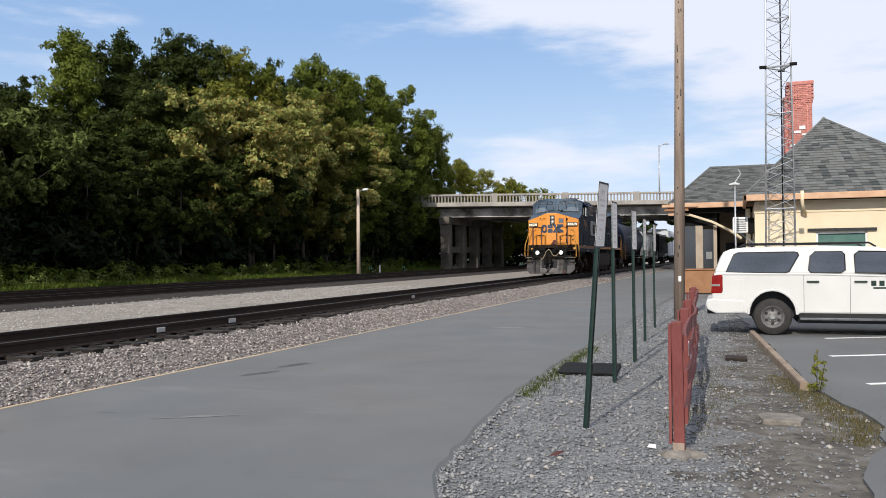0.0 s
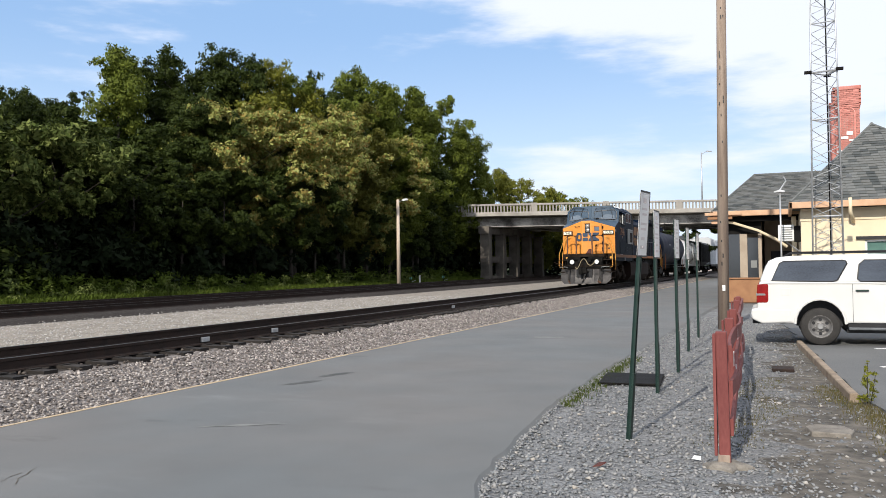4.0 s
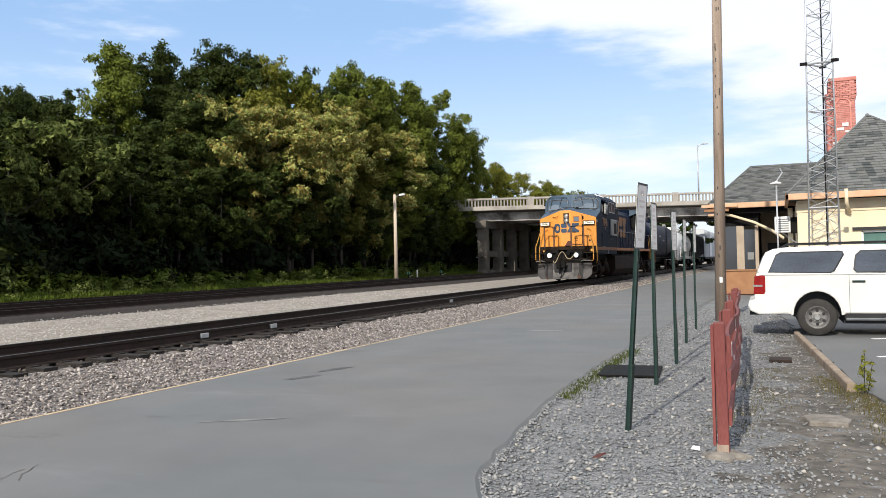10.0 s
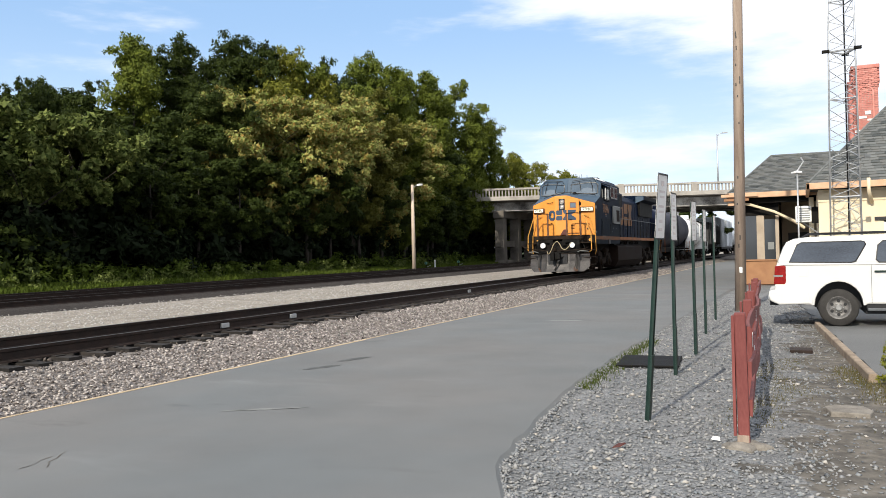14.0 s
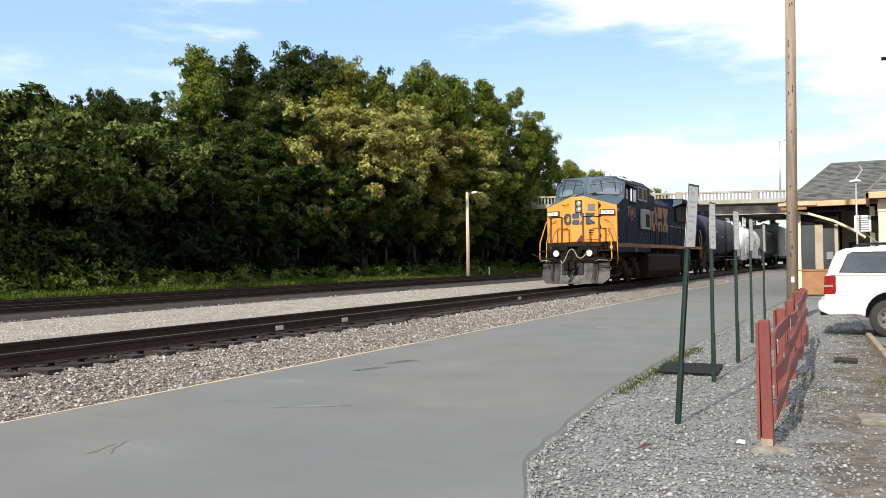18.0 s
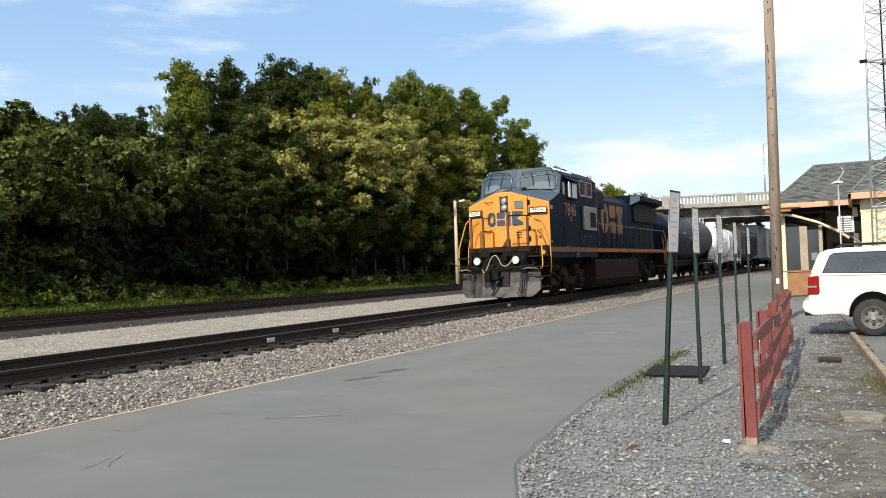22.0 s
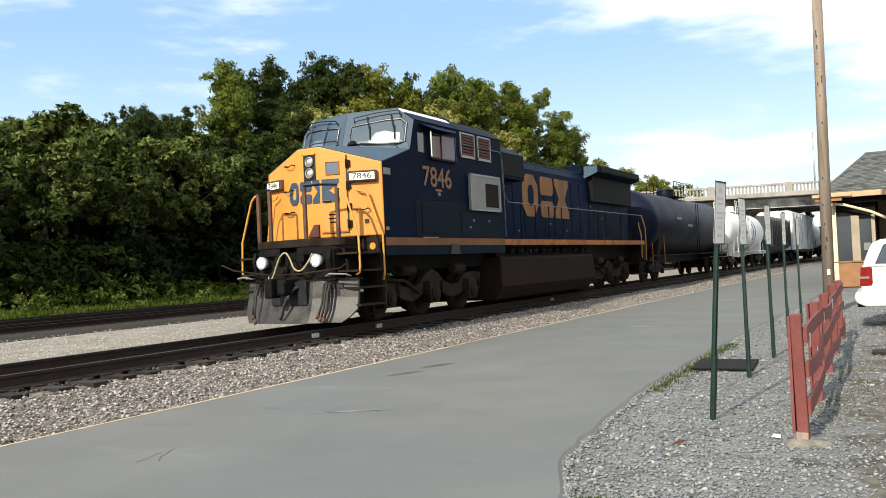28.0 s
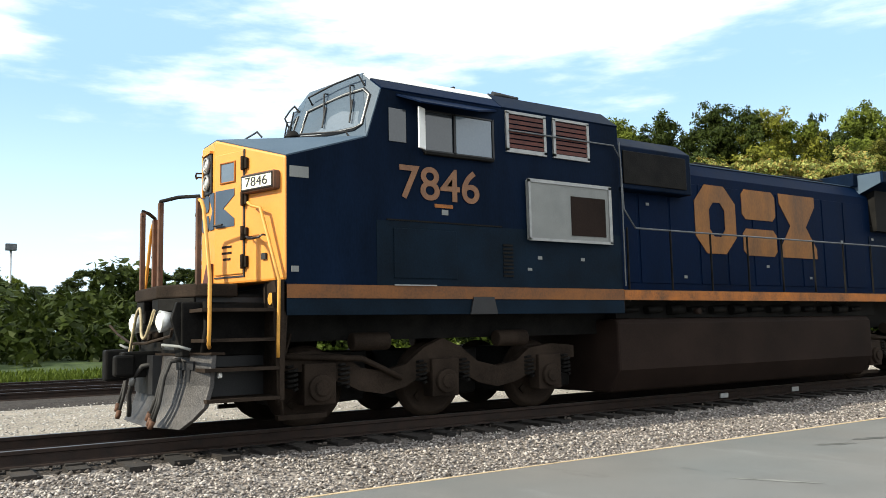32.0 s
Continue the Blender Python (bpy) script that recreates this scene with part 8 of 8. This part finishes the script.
def make_weed():
    w = thing("tall_weed", "leafy green weed growing at the end of the kerb", "weed", at=pose(0.84, 10.35, -0.03))
    nr = np.random.default_rng(3)
    part("stalk", M().cyl((0, 0, 0), (0.01, 0, 0.48), 0.006, 0.003, 6), BARK, w)
    part("stalk", M().cyl((0.03, 0.02, 0), (0.09, 0.01, 0.36), 0.005, 0.003, 6), BARK, w)
    tops = [(0.0, 0.0, 0.12 + 0.07 * k, 0.07 - 0.006 * k) for k in range(6)] + [(0.06, 0.01, 0.12 + 0.08 * k, 0.05) for k in range(4)] + [(-0.06, -0.02, 0.08, 0.06)]
    part("leaf_spray", quads("leaf_spray", leaf_cloud(nr, tops, 360, (0.010, 0.030), 1.0, 6), LEAF_YELLOW), LEAF_YELLOW, w, "thin yellow-green leaves")


make_weed()


def make_tree(seed, h, spread, low, material, leaf, count, label, tall=1.0, blobs_n=64):
    """A tree of height h at the origin: trunk, limbs and a crown of leaf sprays."""
    r = random.Random(seed)
    nr = np.random.default_rng(seed)
    t = thing("tree", label, "tree", "trees along the tracks")
    tr = M()
    lean = (r.uniform(-0.3, 0.3), r.uniform(-0.3, 0.3))
    top = Vector((lean[0], lean[1], h * 0.72))
    tr.cyl((0, 0, -0.3), top * 0.5, 0.017 * h, 0.012 * h, 10).cyl(top * 0.5, top, 0.012 * h, 0.004 * h, 8)
    part("trunk", tr, BARK, t, "grey-brown bark")
    blobs = []
    for i in range(blobs_n):
        f = (i + r.random()) / blobs_n
        z = h * (low + (0.94 - low) * f + r.uniform(-0.03, 0.03))
        env = spread * (math.sin(math.pi * min(1, 0.16 + 0.84 * (1 - f) ** 0.8)) ** 0.6 if tall == 1.0 else (1 - f) ** 0.7 + 0.12)
        a = r.uniform(0, 2 * math.pi)
        d = env * math.sqrt(r.uniform(0.05, 1.15))
        br = h * r.uniform(0.04, 0.085)
        c = Vector((lean[0] * f + d * math.cos(a), lean[1] * f + d * math.sin(a), z))
        blobs.append((c.x, c.y, c.z, br))
        if i % 6 == 0:
            s = Vector((lean[0] * f * 0.7, lean[1] * f * 0.7, max(h * low * 0.7, z - d * 0.7)))
            part("limb", M().cyl(s, c, 0.006 * h * (1.15 - f), 0.0015 * h, 6), BARK, t)
    part("crown", quads("crown", leaf_cloud(nr, blobs, count, leaf), material), material, t, "leafy crown")
    return t


KINDS = [
    make_tree(1, 16, 4.9, 0.30, LEAF_DARK, (0.08, 0.18), 46000, "tall dark green broadleaf tree beside the yard", 1.0, 74),
    make_tree(2, 15, 4.6, 0.24, LEAF_MID, (0.08, 0.175), 44000, "full green broadleaf tree beside the yard", 1.0, 72),
    make_tree(3, 15, 4.6, 0.12, LEAF_YELLOW, (0.08, 0.17), 42000, "yellowing broadleaf tree among the woods", 1.0, 72),
    make_tree(4, 12, 4.4, 0.24, LEAF_PALE, (0.08, 0.175), 42000, "pale flowering tree with cream leaf sprays", 1.0, 70),
    make_tree(5, 10, 3.9, 0.30, LEAF_DARK, (0.08, 0.18), 34000, "bushy dark green tree at the wood's edge", 1.0, 56),
    make_tree(6, 16, 4.0, 0.08, LEAF_MID, (0.08, 0.18), 44000, "narrow pointed green tree", 2.0, 74),
    make_tree(7, 9, 3.6, 0.03, LEAF_DARK, (0.09, 0.22), 24000, "broad-leaved green bush tree at the wood's edge", 1.0, 52),
    make_tree(8, 9, 4.0, 0.48, LEAF_BROAD, (0.11, 0.26), 15000, "broad-leaved pale green tree on bare trunks", 1.0, 54),
    make_tree(9, 15, 4.4, 0.34, LEAF_RUST, (0.08, 0.18), 42000, "broadleaf tree turning rusty orange-green", 1.0, 68),
]
KIND_H = [16, 15, 15, 12, 10, 16, 9, 9, 15]
used = set()
rt = random.Random(33)


def plant(k, x, y, top, wide=1.0):
    """Sets a tree of kind k with its top at the height top."""
    z = ground_z(x) - 0.1
    s = (top - z) / KIND_H[k] / 0.985
    m = pose(x, y, z, 0, 0, rt.uniform(0, 360))
    if k not in used:
        used.add(k)
        ob = KINDS[k]
        ob.matrix_basis = m
    else:
        ob = copy_thing(KINDS[k], m)
    ob.scale = (s * wide, s * wide, s)
    return ob


BACK = [
    (0, -46.0, 40.5, 14.7), (4, -45.0, 42.6, 14.4), (5, -42.0, 42.4, 17.1), (0, -42.0, 45.6, 15.7), (0, -40.4, 48.4, 18.8), (0, -40.0, 52.0, 19.5), (2, -37.6, 52.3, 18.6), (1, -37.0, 57.2, 18.0),
    (0, -36.5, 60.6, 18.5), (1, -36.0, 65.0, 19.9), (1, -35.0, 69.4, 19.6), (1, -35.0, 75.0, 20.4), (1, -34.4, 78.6, 19.5), (1, -33.4, 81.4, 17.0), (1, -32.8, 85.4, 14.4), (2, -31.5, 90.0, 13.6),
    (2, -30.0, 96.3, 12.9), (2, -28.0, 100, 12.0), (2, -25.0, 106, 11.0), (1, -27.5, 104, 12.0), (0, -34, 100, 14.0), (0, -46, 30, 12.5), (0, -50, 24, 12.4), (5, -47, 34, 13.0),
    (1, -54, 18, 11.0), (0, -44, 54, 18.0), (1, -43, 64, 18.0), (0, -40, 74, 19.5), (1, -39, 84, 15.0), (0, -60, 36.5, 14.9), (1, -60, 39.5, 15.7), (0, -46, 33, 12.6),
    (0, -44, 36, 13.4), (0, -48, 29, 12.0), (0, -43.5, 39.0, 12.2), (0, -51, 37, 14.1), (0, -47, 26, 10.8), (0, -44, 46.5, 14.4), (4, -41, 30, 11.4), (0, -42, 34, 12.8),
    (4, -40, 25.5, 10.4)]
MID = [
    (4, -39.2, 32, 10.2), (4, -39.4, 36.6, 10.2), (4, -37.2, 40, 10.8), (0, -36.6, 44, 12.8), (3, -34.6, 47, 13.3), (3, -33.4, 51, 13.7), (3, -34.8, 54.5, 14.5), (8, -33.5, 57.5, 14.2),
    (3, -33.0, 61, 13.6), (1, -33.0, 66, 14.2), (4, -33.5, 73, 11.8), (1, -33.5, 79, 10.6)]
EDGE = [(7, -34.6, 23, 9.4), (6, -33.4, 20, 7.0), (7, -34.0, 27.4, 9.0), (7, -34.8, 31, 9.0), (4, -36.6, 34, 9.4), (4, -34.2, 35.8, 8.4), (4, -34.0, 39.5, 8.2), (4, -33.6, 43, 8.2), (4, -33.6, 46.5, 8.4), (4, -33.0, 50, 9.2), (4, -33.2, 53.5, 8.8), (8, -32.9, 57.5, 9.6), (4, -32.7, 61, 8.6),
        (1, -32.6, 65, 8.6), (4, -32.6, 70, 7.4), (4, -33.0, 76, 6.6), (4, -36.5, 16, 7.8), (6, -38, 20.5, 7.6)]
for k, x, y, h in BACK:
    plant(k, x, y, (1.0 if k == 5 else 0.95 if y < 54 else 0.975) * h, rt.uniform(0.70, 0.90))
for k, x, y, h in MID + EDGE:
    plant(k, x, y, h, rt.uniform(0.90, 1.08))
# lower far woods beyond the clearing
for i in range(15):
    y = -34 + i * 3.9 + rt.uniform(-1, 1)
    plant(rt.choice((0, 1, 4, 5)), -66 + rt.uniform(-6, 6) - 0.15 * abs(y), y, 5.0 + rt.uniform(-1.0, 1.6) + max(0, y) * 0.10, 1.1)
for i in range(8):
    plant(rt.choice((4, 6)), -58 + rt.uniform(-2, 2), 4 + i * 2.6, 4.2 + rt.uniform(-0.6, 1.0) + i * 0.25, 1.3)
for i in range(13):
    y = -13 + i * 2.4 + rt.uniform(-0.6, 0.6)
    plant(rt.choice((4, 4, 6)), -47 + rt.uniform(-3, 3), y, 4.0 + rt.uniform(-0.5, 0.9) + max(0, y) * 0.11, 1.25)
for i in range(12):
    plant(rt.choice((4, 0, 6)), -38 + i * 2.2 + rt.uniform(-1, 1), 108 + rt.uniform(0, 12), 8.2 + rt.uniform(-1, 1.2), 1.35)
for x, y, h in ((14, 48, 8.0), (20, 52, 9.0), (26, 56, 8.5)):
    plant(1, x, y, h)


def make_understory():
    """Weedy shrubs filling the wood's edge."""
    nr = np.random.default_rng(5)
    blobs = []
    r = random.Random(6)
    for i in range(150):
        y = 12 + 80 * i / 150 + r.uniform(-0.5, 0.5)
        x = -31.7 - r.uniform(0, 1.8)
        s = r.uniform(0.35, 0.8)
        blobs.append((x, y, ground_z(x) + s * 0.6, s))
    me = quads("wood_edge_shrubs", leaf_cloud(nr, blobs, 17000, (0.07, 0.2), 0.9), WEED)
    tagged(new("wood_edge_shrubs", me), "leafy weeds and shrubs along the wood's edge", "shrubs", kind="stuff")
    blobs = []
    for i in range(46):                            # leafy clumps in the verge
        y = r.uniform(18, 72)
        x = -30.4 - r.uniform(0, 1.2)
        for k in range(3):
            blobs.append((x + r.uniform(-0.25, 0.25), y + r.uniform(-0.3, 0.3), ground_z(x) + 0.15 + 0.3 * k * r.random(), r.uniform(0.16, 0.32)))
    tagged(new("verge_weeds", quads("verge_weeds", leaf_cloud(nr, blobs, 9000, (0.03, 0.10), 1.1), LEAF_BROAD)), "pale leafy weeds standing in the grass verge", "weeds", kind="stuff")
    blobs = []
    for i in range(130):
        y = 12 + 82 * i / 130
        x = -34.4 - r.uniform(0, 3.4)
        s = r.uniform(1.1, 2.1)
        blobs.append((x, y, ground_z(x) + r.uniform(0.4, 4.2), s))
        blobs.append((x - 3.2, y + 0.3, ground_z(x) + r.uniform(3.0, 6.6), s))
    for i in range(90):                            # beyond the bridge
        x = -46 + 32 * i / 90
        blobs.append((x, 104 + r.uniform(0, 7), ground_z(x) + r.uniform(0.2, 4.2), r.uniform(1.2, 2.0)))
    for i in range(150):                           # dark leaf mass between the outer trunks, shade put into its colour
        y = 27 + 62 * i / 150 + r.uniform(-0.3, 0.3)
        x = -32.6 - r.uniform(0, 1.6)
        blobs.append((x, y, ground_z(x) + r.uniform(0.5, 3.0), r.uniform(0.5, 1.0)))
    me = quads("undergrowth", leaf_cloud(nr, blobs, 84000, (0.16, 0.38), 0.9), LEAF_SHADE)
    blobs = []
    for i in range(150):                           # leafy brush that reaches the ground
        y = 10 + 19 * i / 150
        x = -33.0 - r.uniform(0, 2.2)
        blobs.append((x, y, ground_z(x) + r.uniform(0.3, 2.6), r.uniform(0.6, 1.2)))
    brush = quads("brush", leaf_cloud(nr, blobs, 30000, (0.09, 0.24), 0.9), LEAF_DARK)
    tagged(new("brush", brush), "tall leafy green brush along the far track", "brush", kind="stuff")
    blobs = []
    for i in range(260):                           # thicket that closes the far woods
        y = -26 + 110 * i / 260
        x = -42.5 - r.uniform(0, 6)
        blobs.append((x, y, ground_z(x) + r.uniform(0.2, 3.4), r.uniform(1.2, 2.2)))
    for i in range(70):
        y = -18 + 26 * i / 70
        x = -35.5 - r.uniform(0, 5)
        blobs.append((x, y, ground_z(x) + r.uniform(0.1, 1.9), r.uniform(0.7, 1.3)))
    far = quads("thicket", leaf_cloud(nr, blobs, 60000, (0.16, 0.38), 0.9), LEAF_DARK)
    tagged(new("thicket", far), "dense dark green thicket behind the clearing", "thicket", kind="stuff")
    tagged(new("undergrowth", me), "dense undergrowth with wood shade put into its leaf colour", "undergrowth", kind="stuff")


make_understory()


def motions():
    """Keys of the train: it rolls along the track towards the platform, its wheels turning."""
    for c in TRAIN:
        o = c["offset"]
        walk(c, [(t, pose(RAIL_X, y + FRONT + o, RAIL_Z)) for t, y in LOCO_ROWS])
    start = travel(0)
    ts = np.linspace(0, 32, 961)
    dist = np.array([start - travel(t) for t in ts])
    steps = [0.0]
    goal = 0.62
    for t, d in zip(ts, dist):
        if d >= goal:
            steps.append(float(t))
            goal += 0.62
    if steps[-1] < 32.0:
        steps.append(32.0)
    for w, y, r in ROLLING:
        walk(w, [(t, pose(0, y, r, math.degrees((start - travel(t)) / r))) for t in steps])


motions()
